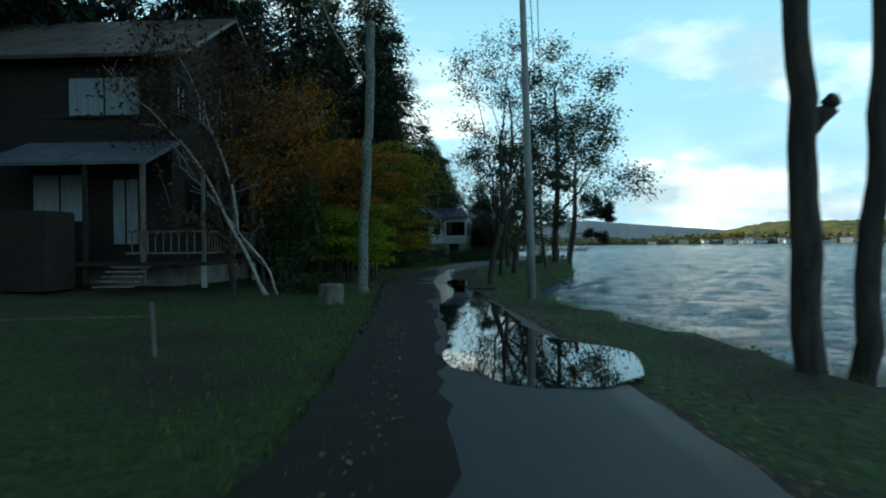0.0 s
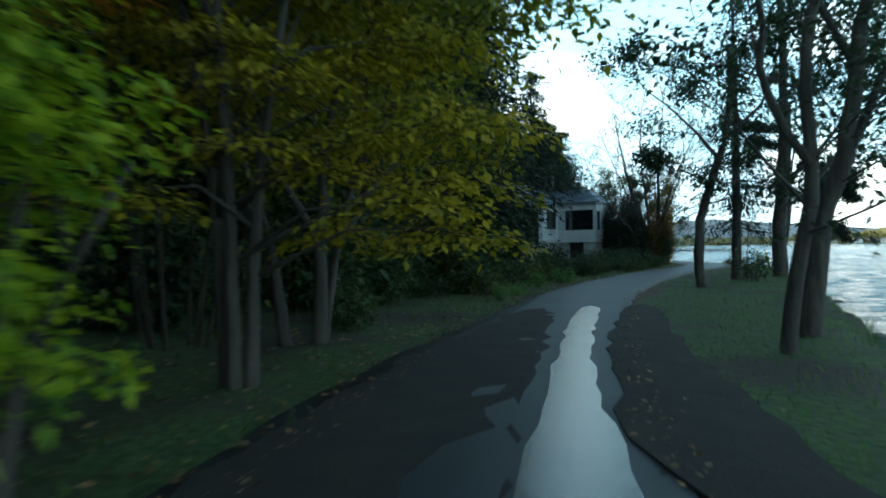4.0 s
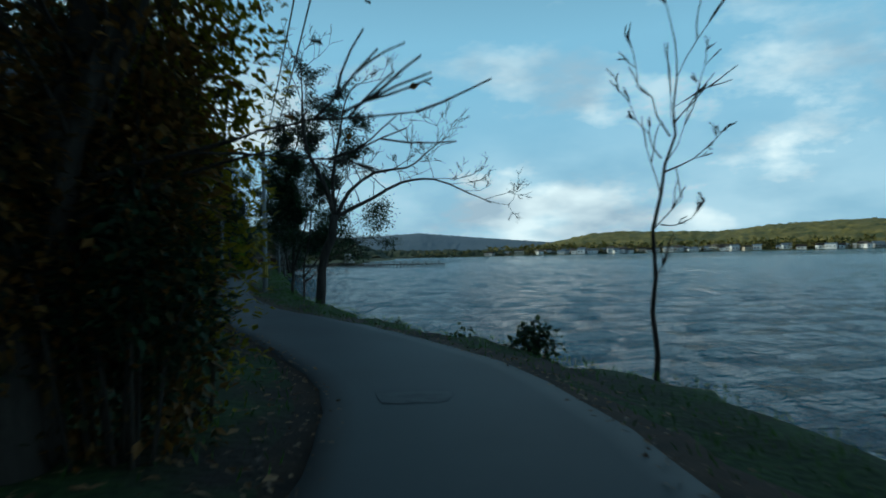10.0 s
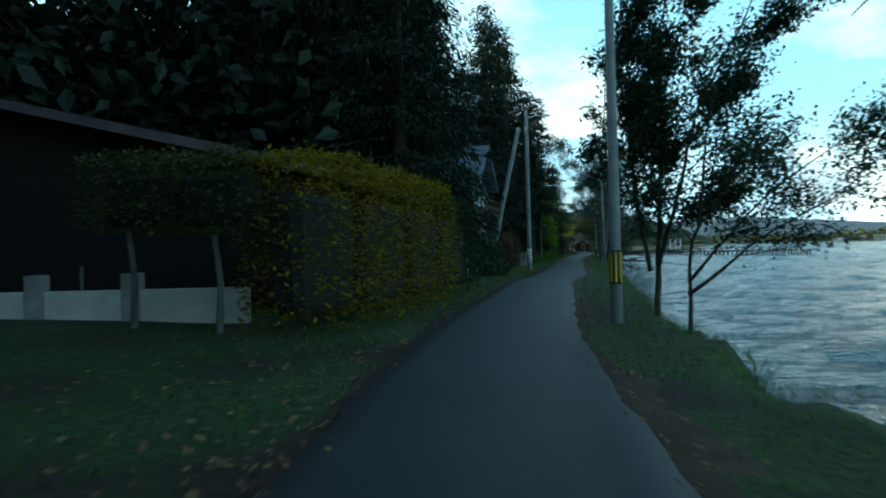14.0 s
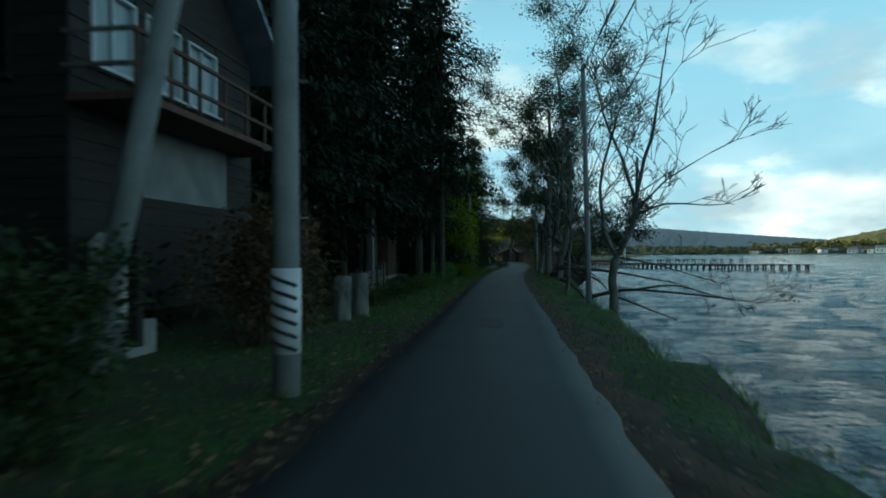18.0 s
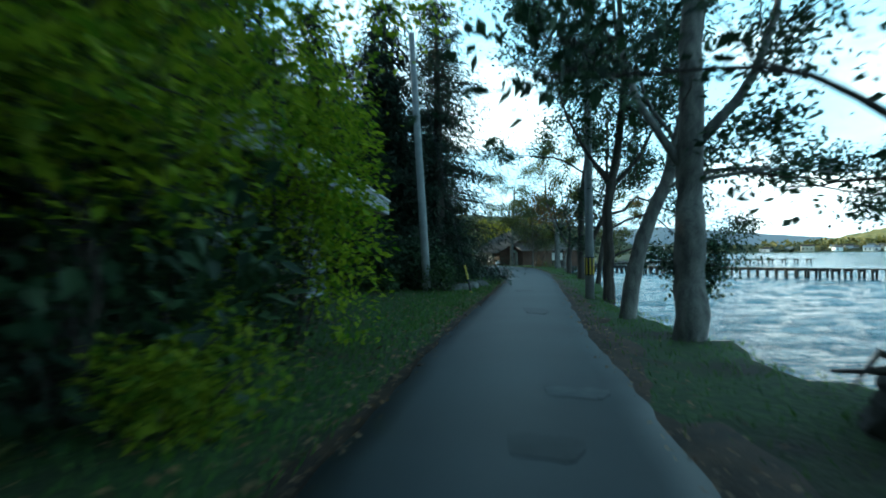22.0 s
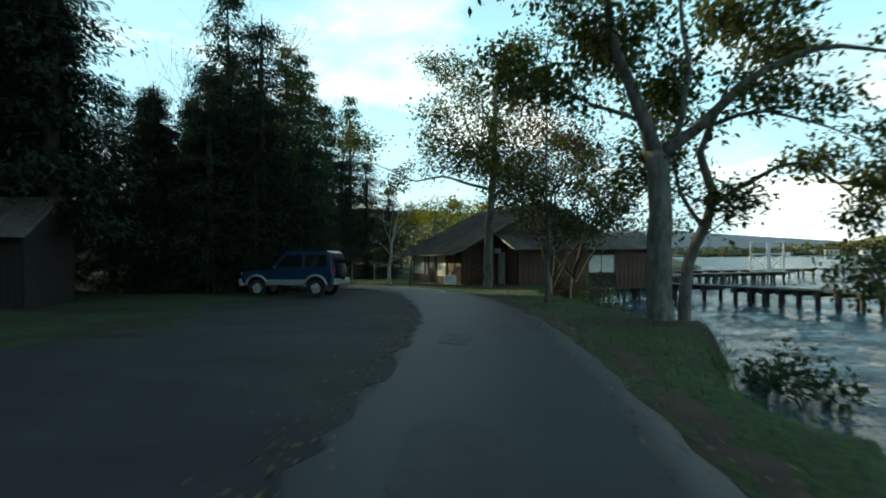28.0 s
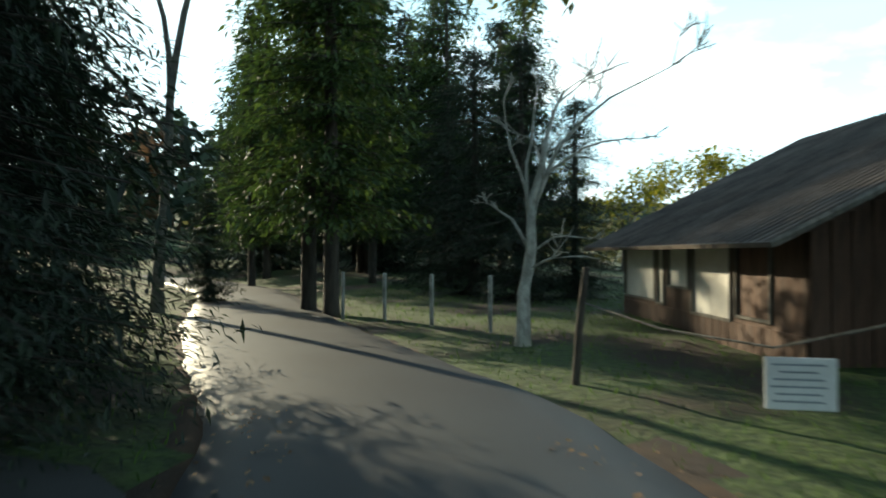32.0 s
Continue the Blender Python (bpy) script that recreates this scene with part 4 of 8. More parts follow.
hero("curved trunk of an evergreen by the lane", 5.7, 49.6, [([(0, 0, -0.4), (-0.1, 0, 1.2), (-0.05, 0, 2.4), (0.4, 0, 4.0), (1.0, 0.2, 6), (1.1, 0.3, 8.5)], 0.2, 0.1), ([(0.6, 0, 4.6), (-0.4, 0, 5.8), (-1.2, 0, 6.6)], 0.08, 0.03), ([(0.9, 0, 5.4), (2.0, 0, 6.4), (2.6, 0, 8)], 0.08, 0.03), ([(0.3, 0, 3.6), (-0.4, 0, 4.1), (-1.0, 0, 4.2)], 0.05, 0.02), ([(0.3, 0, 3.4), (1.2, 0, 3.8), (2.2, 0, 3.6)], 0.05, 0.02)], 35, M_BARK, M_EVERGREEN, 22, 0.14, blob=0.25)
single("dark cedar on the lake bank", cedar(36, 12, 0.2, 2.4, 2.2, 30, 9, 0.22, 0.8, 9, 0.3), M_BARK, M_CEDAR, 8.2, 54.5)
hero("broad evergreen on the point of land", 10.6, 56.5, [([(0, 0, -0.6), (0, 0, 2.5), (0.2, 0, 6), (0.2, 0, 11), (0, 0, 15)], 0.35, 0.1), ([(0.1, 0, 4), (2, 0, 6), (3.6, 0, 8.5)], 0.13, 0.04), ([(0.2, 0, 8), (2, 0, 10), (3, 0, 12.5)], 0.1, 0.04), ([(0, 0, 3), (1.8, 0, 4), (3.6, 0, 5)], 0.09, 0.03)], 37, M_BARK, M_EVERGREEN, 14, 0.26, blob=0.6, reach=0.5)
single("slim lakeside tree with sparse top", leafy(38, 10, radius=0.1, per_tip=4, size=0.22, gap=0.3), M_BARK, M_EVERGREEN, 7.5, 44.0)
# at the bend by the white house
hero("tall leaning cedar trunk at the bend", 14.15, 67.8, [([(0, 0, -0.4), (0.25, 0, 1.2), (0.6, 0, 3.2), (0.7, 0, 6), (0.8, 0, 10)], 0.34, 0.16), ([(0.7, 0, 6.8), (0.0, 0, 7.2), (-0.7, 0, 7.4)], 0.05, 0.02), ([(0.6, 0, 2.6), (1.8, 0, 2.8), (2.8, 0, 2.4)], 0.05, 0.02), ([(0.6, 0, 3.9), (1.9, 0, 4.4), (3.0, 0, 4.3)], 0.05, 0.02), ([(0.7, 0, 5.0), (1.9, 0, 5.5), (2.9, 0, 5.4)], 0.05, 0.02), ([(0.7, 0, 7.6), (0.0, 0, 8.2), (-0.8, 0, 8.4)], 0.05, 0.02)], 41, M_BARK, M_CEDAR, 40, 0.13, blob=0.2, gap=0.03, twig=3, every=1, reach=0.3)
hero("slim grey leaning trunk beside the cedar", 13.5, 65.5, [([(0, 0, -0.4), (0.1, 0, 1.0), (0.5, 0, 3.5), (0.9, 0, 7), (1.0, 0, 9)], 0.1, 0.05)], 42, M_BARK_GREY, M_CEDAR, 12, 0.18, blob=0.25, twig=2)
hero("young bare tree at the water's edge", 14.45, 74.55, [([(0, 0, -0.3), (0.02, 0, 1.3), (0.16, 0, 2.4), (0.32, 0, 3.2), (0.46, 0, 4.0)], 0.05, 0.012), ([(0.18, 0, 2.7), (0.6, 0, 2.9), (1.1, 0, 3.2)], 0.014, 0.005), ([(0.1, 0, 2.0), (0.4, 0, 2.0), (0.75, 0, 2.2)], 0.011, 0.005), ([(0.3, 0, 3.2), (0.0, 0, 3.7), (-0.15, 0, 4.1)], 0.016, 0.005), ([(0.2, 0, 2.9), (-0.1, 0, 3.2), (-0.3, 0, 3.6)], 0.012, 0.005), ([(0.35, 0, 3.4), (0.7, 0, 3.7), (0.95, 0, 4.2)], 0.013, 0.005)], 43, M_BARK, None, 0, twig=2, reach=0.26, every=1, spread=0.55)
hero("many-stemmed tree with orange leaves low down", 7.55, 72.2, [([(0, 0, -0.3), (0, 0, 0.8), (-0.3, 0, 2.2), (-0.9, 0.2, 4), (-1.6, 0.2, 6.5), (-2.2, 0.3, 9.5)], 0.27, 0.03), ([(0.1, 0.2, -0.2), (0.3, 0.2, 1.6), (0.5, 0.2, 4), (0.6, 0.2, 7), (0.9, 0.2, 10.5)], 0.2, 0.03), ([(-0.1, 0, 1.0), (-1.3, 0, 2.4), (-2.8, 0, 4.2), (-4.0, 0.2, 6.4)], 0.09, 0.025), ([(0.2, 0, 1.4), (0.8, 0, 3.4), (1.5, 0, 5.6), (2.6, 0, 8.2), (3.2, 0, 9.4)], 0.1, 0.02), ([(0, 0.2, 1.2), (-0.2, 0.3, 4), (-0.6, 0.4, 7.5), (-0.5, 0.4, 10.5)], 0.12, 0.03), ([(0.3, 0, 2), (1.4, 0, 4.6), (2.2, 0, 7.4), (2.0, 0, 9.6)], 0.07, 0.02), ([(-0.4, 0, 2.4), (-1.6, 0, 5), (-3.0, 0, 8.2)], 0.07, 0.02), ([(0.4, 0, 1.8), (1.2, 0, 2.2), (1.9, 0, 2.4)], 0.035, 0.008, 0)], 44, M_BARK, M_RUSSET, 2, 0.11, gap=0.82, reach=0.42, twig=4, every=1)
single("dense bush with olive and orange leaves at the bend", bush(45, (1.2, 0.9, 5.4), 9000, 0.11), M_BARK, M_RUSSET, 8.2, 72.3)
single("bush in olive and orange leaf beside the many stems", bush(147, (1.1, 0.9, 5.6), 8000, 0.1), M_BARK, M_GOLD, 8.75, 73.4)
single("dense dark thicket round the stems at the bend", bush(145, (1.3, 0.9, 2.8), 7000, 0.11), M_BARK, M_CEDAR, 7.4, 72.2)
single("dark thicket beside the lane at the bend", bush(146, (0.75, 0.7, 1.9), 3000, 0.1), M_BARK, M_EVERGREEN, 8.4, 72.1)
hero("leaning pale birch trunk at the lane", 6.5, 83.2, [([(-0.1, 0, -0.3), (0, 0, 0.46), (0.2, 0, 1.15), (0.55, 0, 1.98), (0.75, 0, 2.94), (0.95, 0, 4.6), (1.05, 0, 6)], 0.075, 0.04, 0), ([(0.55, 0, 2.1), (1.0, 0, 2.6), (1.2, 0, 3.8)], 0.042, 0.02)], 46, M_BARK_PALE, M_BROWNLEAF, 3, 0.14, gap=0.5)
single("dark shrub at the foot of the birch", bush(148, (0.8, 0.7, 0.8), 1500, 0.1), M_BARK, M_SHRUB, 6.3, 82.9)
hero("bare spreading tree with long limbs over the lake", 12.1, 92.8, [([(-0.4, 0, -0.5), (-0.25, 0, 1.2), (0.1, 0, 2.4), (0.3, 0, 3.3)], 0.2, 0.16), ([(0.3, 0, 3.2), (-0.15, 0, 4.6), (-0.75, 0, 5.9), (-0.9, 0, 7.6)], 0.11, 0.05), ([(0.3, 0, 3.2), (0.2, 0, 4.5), (0.35, 0, 5.6), (0.7, 0.3, 7.4)], 0.09, 0.04), ([(0.35, 0, 3.3), (0.85, 0, 4.2), (1.9, 0, 5.0), (3.2, 0, 5.2), (3.9, 0.2, 5.7)], 0.09, 0.03), ([(0.35, 0, 3.2), (0.8, 0, 3.5), (1.8, 0, 4.0), (2.9, 0, 4.6), (4.3, 0, 4.75), (5.5, 0, 4.3)], 0.1, 0.03)], 47, M_BARK, None, 0, twig=4, reach=0.32, every=1)
hero("multi-stemmed leafy tree by the marked pole", 11.45, 107.0, [([(0, 0, -0.4), (0.1, 0, 1.4), (0.2, 0, 3), (0.3, 0, 5.5)], 0.1, 0.05), ([(0.3, 0, 5.3), (0.2, 0, 7.4), (0.6, 0, 9)], 0.05, 0.02), ([(0.1, 0, 1.0), (0.7, 0, 3), (1.2, 0, 5.2), (2.2, 0, 7.2)], 0.07, 0.03), ([(-0.1, 0, 0.8), (-0.5, 0, 3), (-0.7, 0, 5.6)], 0.07, 0.03)], 49, M_BARK, M_EVERGREEN, 30, 0.15, blob=0.19, gap=0.08, reach=0.5, every=1)
hero("sprawling lakeside tree with dark leaves", 11.95, 104.5, [([(0, 0, -0.4), (0.05, 0, 1.0), (0.3, 0, 2.4), (0.5, 0, 4)], 0.08, 0.03), ([(0.0, 0, 0.3), (0.8, 0, 0.9), (1.6, 0, 1.6), (2.6, 0, 2.2)], 0.06, 0.02), ([(0.0, 0, 0.6), (1.1, 0, 1.9), (2.3, 0, 3.1)], 0.05, 0.02)], 50, M_BARK, M_EVERGREEN, 15, 0.13, blob=0.3, gap=0.12, reach=0.36, every=1)
# straight stretch
hero("bare forked tree leaning out over the lake", 12.65, 143.7, [([(0, 0, -0.6), (0.0, 0, 0.8), (0.15, 0, 1.7)], 0.16, 0.12), ([(0.1, 0, 1.5), (-0.2, 0, 2.3), (-0.35, 0, 3.7), (-0.1, 0, 5.0), (0.4, 0, 6.4)], 0.075, 0.03), ([(0.15, 0, 1.6), (0.65, 0, 2.6), (0.75, 0, 3.5), (1.3, 0, 5.6), (1.5, 0, 7)], 0.1, 0.03), ([(0.7, 0, 3.3), (0.35, 0, 4.5), (-0.1, 0, 5.6), (-0.5, 0, 7)], 0.06, 0.025), ([(0.7, 0, 2.8), (1.6, 0, 3.15), (2.8, 0, 3.1)], 0.05, 0.02), ([(0.7, 0, 2.9), (1.7, 0, 3.9), (2.8, 0, 4.6)], 0.05, 0.015), ([(0.2, 0, 1.5), (1.3, 0, 1.3), (2.6, 0, 0.9)], 0.04, 0.015), ([(0.72, 0, 3.4), (0.75, 0, 4.6)], 0.05, 0.045, 0)], 51, M_BARK_GREY, None, 0, twig=4, reach=0.38, every=1)
hero("bare branches of a fallen tree in the water", 13.4, 149.0, [([(-0.8, 0, 0.1), (0.6, 0, 0.4), (2.4, 0, 0.3), (4.2, 0.2, 0.1)], 0.09, 0.03), ([(0, 0, 0.3), (1.2, 0.3, -0.2), (2.8, 0.5, -0.8)], 0.06, 0.02), ([(1.0, 0, 0.4), (2.4, -0.6, 0.6), (3.8, -1.0, 0.2)], 0.05, 0.02)], 52, M_BARK, M_BROWNLEAF, 1, 0.12, gap=0.6, twig=3, reach=0.4, z=-0.3)
hero("dark limbs of a fallen tree reaching over the water", 13.2, 159.0, [([(-0.8, 0.0, 0.8), (0.5, 0.0, 0.7), (2.4, 0.0, 0.5), (4.5, 0.0, 0.1)], 0.13, 0.04), ([(-0.7, -1.0, 0.2), (-0.1, -1.0, -0.1), (0.6, -1.0, -0.8), (1.2, -1.0, -1.2)], 0.11, 0.04), ([(0.5, 0.0, 0.7), (1.5, 0.0, -0.0), (2.3, 0.0, -0.8)], 0.07, 0.02)], 152, M_BARK, None, 0, twig=3, reach=0.4, z=0.0, droop=0.05)
hero("young bare tree on the bank", 12.2, 152.0, [([(0, 0, -0.4), (0.05, 0, 1.0), (0.15, 0, 2.2), (0.2, 0, 3.0)], 0.09, 0.06), ([(0.2, 0, 2.7), (-0.1, 0, 4), (-0.2, 0, 6)], 0.05, 0.02), ([(0.2, 0, 2.8), (0.7, 0, 4), (1.4, 0, 6)], 0.05, 0.02), ([(0.2, 0, 2.4), (1.0, 0, 3.6), (2.0, 0, 4.6)], 0.04, 0.015)], 53, M_BARK_GREY, None, 0, twig=4, reach=0.42, every=1)
hero("old lakeside tree with heavy limbs", 12.95, 163.3, [([(0, 0, -0.5), (0.2, 0, 1.3), (0.55, 0, 2.8), (0.7, 0, 4.2), (0.7, 0, 7), (0.3, 0, 10), (0, 0, 12.5)], 0.23, 0.07), ([(0.6, 0, 6.5), (-1.2, 0, 8.6), (-2.4, 0, 10)], 0.09, 0.03), ([(0.6, 0, 7.2), (2.0, 0.4, 9), (2.8, 0, 10.6)], 0.09, 0.03), ([(0.6, 0, 3.3), (1.4, 0, 3.6), (2.6, 0, 3.9)], 0.1, 0.04), ([(0.3, 0, 2.3), (0.0, 0, 3.0), (0.1, 0, 4.4), (-0.3, 0, 6)], 0.09, 0.04), ([(0.1, 0, 1.2), (1.2, 0, 0.9), (2.3, 0, 0.2)], 0.07, 0.03), ([(0.6, 0, 2.6), (1.6, 0, 2.3), (2.7, 0, 2.4)], 0.06, 0.03)], 54, M_BARK_GREY, M_EVERGREEN, 28, 0.14, gap=0.1, reach=0.55)
hero("twisted dark limbs rising from an uprooted tree", 14.6, 168.6, [([(0, 0, 0.5), (0, 0, 1.0), (-0.7, 0, 2.2), (-1.4, 0, 2.7), (-1.2, 0, 3.7), (-1.9, 0, 4.8), (-2, 0, 6.2)], 0.17, 0.07), ([(0.15, 0, 0.5), (0.3, 0, 1.3), (0.85, 0, 2.6), (0.1, 0, 4.1), (0.5, 0, 5.6)], 0.12, 0.05), ([(-0.5, 0.3, 0.2), (-0.45, 0.4, 1.6), (-0.2, 0.5, 3.3)], 0.22, 0.15), ([(-1.4, 0, 2.7), (-2.2, 0, 3.1), (-3, 0, 3.2)], 0.05, 0.02)], 55, M_BARK, M_EVERGREEN, 6, 0.15, gap=0.45)
hero("thick upright lakeside trunk", 13.4, 175.4, [([(0, 0, -0.5), (0, 0, 1.5), (0.05, 0, 3.5), (0.1, 0, 6), (0.3, 0, 9), (0.1, 0, 13)], 0.33, 0.1), ([(0.3, 0, 8), (-1.6, 0, 10), (-3, 0, 11.6)], 0.1, 0.03), ([(0.3, 0, 9), (2, 0, 11), (3, 0, 12.6)], 0.1, 0.03), ([(0.05, 0, 3.0), (-0.9, 0, 4.4), (-1.3, 0, 6)], 0.1, 0.05), ([(0.1, 0, 3.6), (1.2, 0, 4.9), (1.8, 0, 7)], 0.12, 0.05), ([(0.05, 0, 2.9), (1.2, 0, 3.1), (2.4, 0, 2.8)], 0.05, 0.02)], 56, M_BARK_GREY, M_EVERGREEN, 28, 0.15, reach=0.6)
hero("leaning grey lakeside tree", 13.0, 179.4, [([(0, 0, -0.5), (0.15, 0, 0.8), (0.45, 0, 2.0), (1.15, 0, 3.7), (1.6, 0, 5.5), (1.9, 0, 7.5), (1.6, 0, 11)], 0.22, 0.06), ([(1.0, 0, 3.2), (2.2, 0, 3.6), (3.6, 0, 3.6)], 0.07, 0.03), ([(1.3, 0, 4.2), (0.6, 0, 5.4), (0.2, 0, 7)], 0.07, 0.03)], 57, M_BARK_GREY, M_EVERGREEN, 28, 0.14, gap=0.08, reach=0.55)
hero("upright lakeside tree with spreading top", 13.75, 185.7, [([(0, 0, -0.5), (-0.02, 0, 1.5), (0.0, 0, 3.2), (0.35, 0, 5.2), (0.6, 0, 8), (0.3, 0, 12)], 0.22, 0.06), ([(0.5, 0, 7.5), (-1.4, 0, 9), (-2.6, 0, 10.5)], 0.08, 0.03), ([(0.1, 0, 3.8), (1.0, 0, 4.8), (1.8, 0, 6.2)], 0.09, 0.03), ([(0.1, 0, 4), (-0.9, 0, 5.4), (-1.6, 0, 7)], 0.08, 0.03), ([(0, 0, 1.4), (0.9, 0, 1.8), (1.7, 0, 1.4)], 0.04, 0.015), ([(0, 0, 2.4), (1.2, 0, 2.9), (2.0, 0, 2.4)], 0.05, 0.02)], 58, M_BARK, M_EVERGREEN, 26, 0.14, gap=0.08, reach=0.5)
hero("straight tall lakeside trunk", 15.4, 204.4, [([(0, 0, -0.5), (0, 0, 2), (0.1, 0, 5), (0.5, 0, 8), (0.7, 0, 11)], 0.26, 0.1), ([(0.3, 0, 6.5), (-1.2, 0, 7.4), (-2.6, 0, 7.6)], 0.07, 0.03), ([(0.5, 0, 7.5), (1.6, 0, 9), (2.0, 0, 11)], 0.07, 0.03)], 59, M_BARK, M_EVERGREEN, 16, 0.18, gap=0.15)
hero("forked lakeside tree with an arching limb", 15.2, 199.9, [([(0, 0, -0.5), (0.1, 0, 1.6), (0.5, 0, 3.0), (1.0, 0, 3.8)], 0.17, 0.12), ([(0.35, -0.5, -0.5), (0.6, -0.4, 1.4), (0.95, 0, 3.6), (1.05, 0, 5.5), (1.1, 0, 8.5)], 0.15, 0.06), ([(1.0, 0, 3.7), (1.9, 0, 3.9), (2.6, 0, 4.6), (3.8, 0, 4.1), (5.0, 0, 3.6)], 0.1, 0.03), ([(1.05, 0, 4.6), (2.2, 0, 5.6), (3.6, 0, 6)], 0.07, 0.03), ([(1.05, 0, 5.4), (0.2, 0, 6.6), (-0.4, 0, 8)], 0.06, 0.02)], 60, M_BARK, M_EVERGREEN, 18, 0.17, gap=0.12, reach=0.45)
hero("dark lakeside tree with russet leaves and a long bare limb", 16.6, 220.6, [([(0, 0, -0.6), (0.05, 0, 1.2), (0.1, 0, 2.2)], 0.25, 0.2), ([(0.1, 0, 2.1), (-0.5, 0, 3.2), (-1.0, 0, 4.4), (-1.4, 0, 6)], 0.13, 0.03), ([(0.1, 0, 2.2), (0.1, 0, 3.6), (-0.2, 0, 5.2), (0.2, 0, 6.8)], 0.12, 0.03), ([(-0.4, 0, 3.0), (-1.4, 0, 3.6), (-2.2, 0, 4.6)], 0.07, 0.02),
     ([(0.15, 0, 2.2), (0.9, 0, 2.6), (1.8, 0, 3.2), (2.6, 0, 3.9), (3.8, 0, 4.6)], 0.13, 0.025), ([(1.8, 0, 3.2), (3.0, 0, 3.0), (4.2, 0, 3.4)], 0.06, 0.02), ([(0.0, 0, 3.4), (0.8, 0, 4.6), (1.2, 0, 6.2)], 0.07, 0.02)], 160, M_BARK, M_RUSSET, 9, 0.14, gap=0.3, reach=0.45)
single("tall thin bare tree behind the cedars", leafy(161, 16, radius=0.14, first=0.35, per_tip=1, size=0.14, gap=0.6, spread=0.6), M_BARK_GREY, M_OLIVE, -3.2, 256.8)
# by the landing
hero("old tree with two trunks on the lake bank", 17.0, 233.6, [([(0, 0, -0.6), (0.0, 0, 1.6), (0.0, 0, 3.4), (-0.1, 0, 4.2)], 0.33, 0.26), ([(-0.1, 0, 4.1), (-0.6, 0, 5.6), (-1.1, 0, 7.0), (-1.2, 0, 9.5)], 0.2, 0.06), ([(0.0, 0, 4.0), (0.9, 0, 4.6), (2.2, 0, 5.8), (3.8, 0, 6.5), (5.4, 0, 6.4)], 0.17, 0.04), ([(0.4, 0, 4.4), (0.7, 0, 6), (0.5, 0, 8)], 0.1, 0.04), ([(-0.3, 0, 4.8), (-1.5, 0.5, 5.4), (-2.4, 1, 6)], 0.07, 0.03)], 61, M_BARK_GREY, M_OLIVE, 22, 0.19, gap=0.12, reach=0.45)
hero("curving second trunk over the water", 17.8, 234.3, [([(0, 0, -0.6), (0.05, 0, 1.4), (0.55, 0, 2.4), (0.7, 0, 3.2), (0.4, 0, 4.2), (0.9, 0, 5.4)], 0.2, 0.09), ([(0.6, 0, 2.8), (1.5, 0, 3.4), (2.8, 0, 3.9), (4.2, 0, 3.0)], 0.08, 0.03), ([(0.5, 0, 2.2), (-0.1, 0, 3.2), (-0.3, 0, 4.4)], 0.07, 0.03), ([(0.7, 0, 4.9), (2.0, 0, 5.2), (4.0, 0, 4.6)], 0.06, 0.02)], 62, M_BARK_GREY, M_OLIVE, 20, 0.18, gap=0.15, reach=0.4, droop=0.05)
hero("slim young tree with orange and green leaves", 14.85, 240.4, [([(0, 0, -0.3), (0.02, 0, 1.2), (0.1, 0, 2.6), (0.0, 0, 4.2), (0.1, 0, 6.2)], 0.09, 0.03), ([(0.05, 0, 1.9), (-0.6, 0, 2.4), (-1.2, 0, 3.0)], 0.03, 0.01), ([(0.05, 0, 1.6), (0.9, 0, 2.0), (1.8, 0, 2.3)], 0.03, 0.01), ([(0.05, 0, 2.6), (-0.8, 0, 3.4), (-1.4, 0, 4.2)], 0.03, 0.01), ([(0.05, 0, 3.0), (0.8, 0, 3.8), (1.7, 0, 4.2)], 0.03, 0.01)], 63, M_BARK_GREY, M_OLIVE, 20, 0.15, gap=0.2, reach=0.75)
hero("tall tree beside the barn with one long low limb", 12.8, 251.0, [([(0, 0, -0.4), (0.05, 0, 1.5), (0.1, 0, 3.2), (0.3, 0, 5.2), (0.4, 0, 7.5), (0.5, 0, 10)], 0.27, 0.12), ([(0.3, 0, 5.0), (-0.9, 0, 5.3), (-2.2, 0, 5.7), (-3.6, 0, 5.5), (-4.4, 0, 5.8)], 0.09, 0.03), ([(0.3, 0, 4.6), (1.2, 0, 5.4), (2.4, 0, 6.2)], 0.09, 0.03), ([(0.35, 0, 6.0), (-0.6, 0, 7.4), (-1.2, 0, 9)], 0.09, 0.03), ([(0.3, 0, 4.0), (1.4, 0, 4.2), (2.6, 0, 3.6)], 0.06, 0.02)], 64, M_BARK_GREY, M_OLIVE, 18, 0.18, gap=0.25, reach=0.42)
hero("pale dead tree with a few twigs", 7.25, 254.5, [([(0, 0, -0.3), (0.05, 0, 0.9), (0.15, 0, 1.6), (0.2, 0, 2.4), (0.45, 0, 3.4)], 0.13, 0.05), ([(0.2, 0, 2.3), (0.6, 0, 3.2), (1.1, 0, 3.7), (1.9, 0, 4.2)], 0.05, 0.012), ([(0.4, 0, 2.8), (1.0, 0, 3.2), (1.6, 0, 3.3)], 0.03, 0.01), ([(0.12, 0, 1.5), (0.5, 0, 1.8), (0.9, 0, 1.8)], 0.025, 0.01), ([(0.18, 0, 2.2), (-0.1, 0, 2.9), (-0.25, 0, 3.7)], 0.04, 0.01), ([(0.12, 0, 1.6), (-0.2, 0, 2.1), (-0.5, 0, 2.3)], 0.04, 0.012), ([(0.15, 0, 1.9), (0.1, 0, 3.0), (0.25, 0, 3.8)], 0.04, 0.015)], 65, M_BARK_PALE, None, 0, twig=3, reach=0.22)
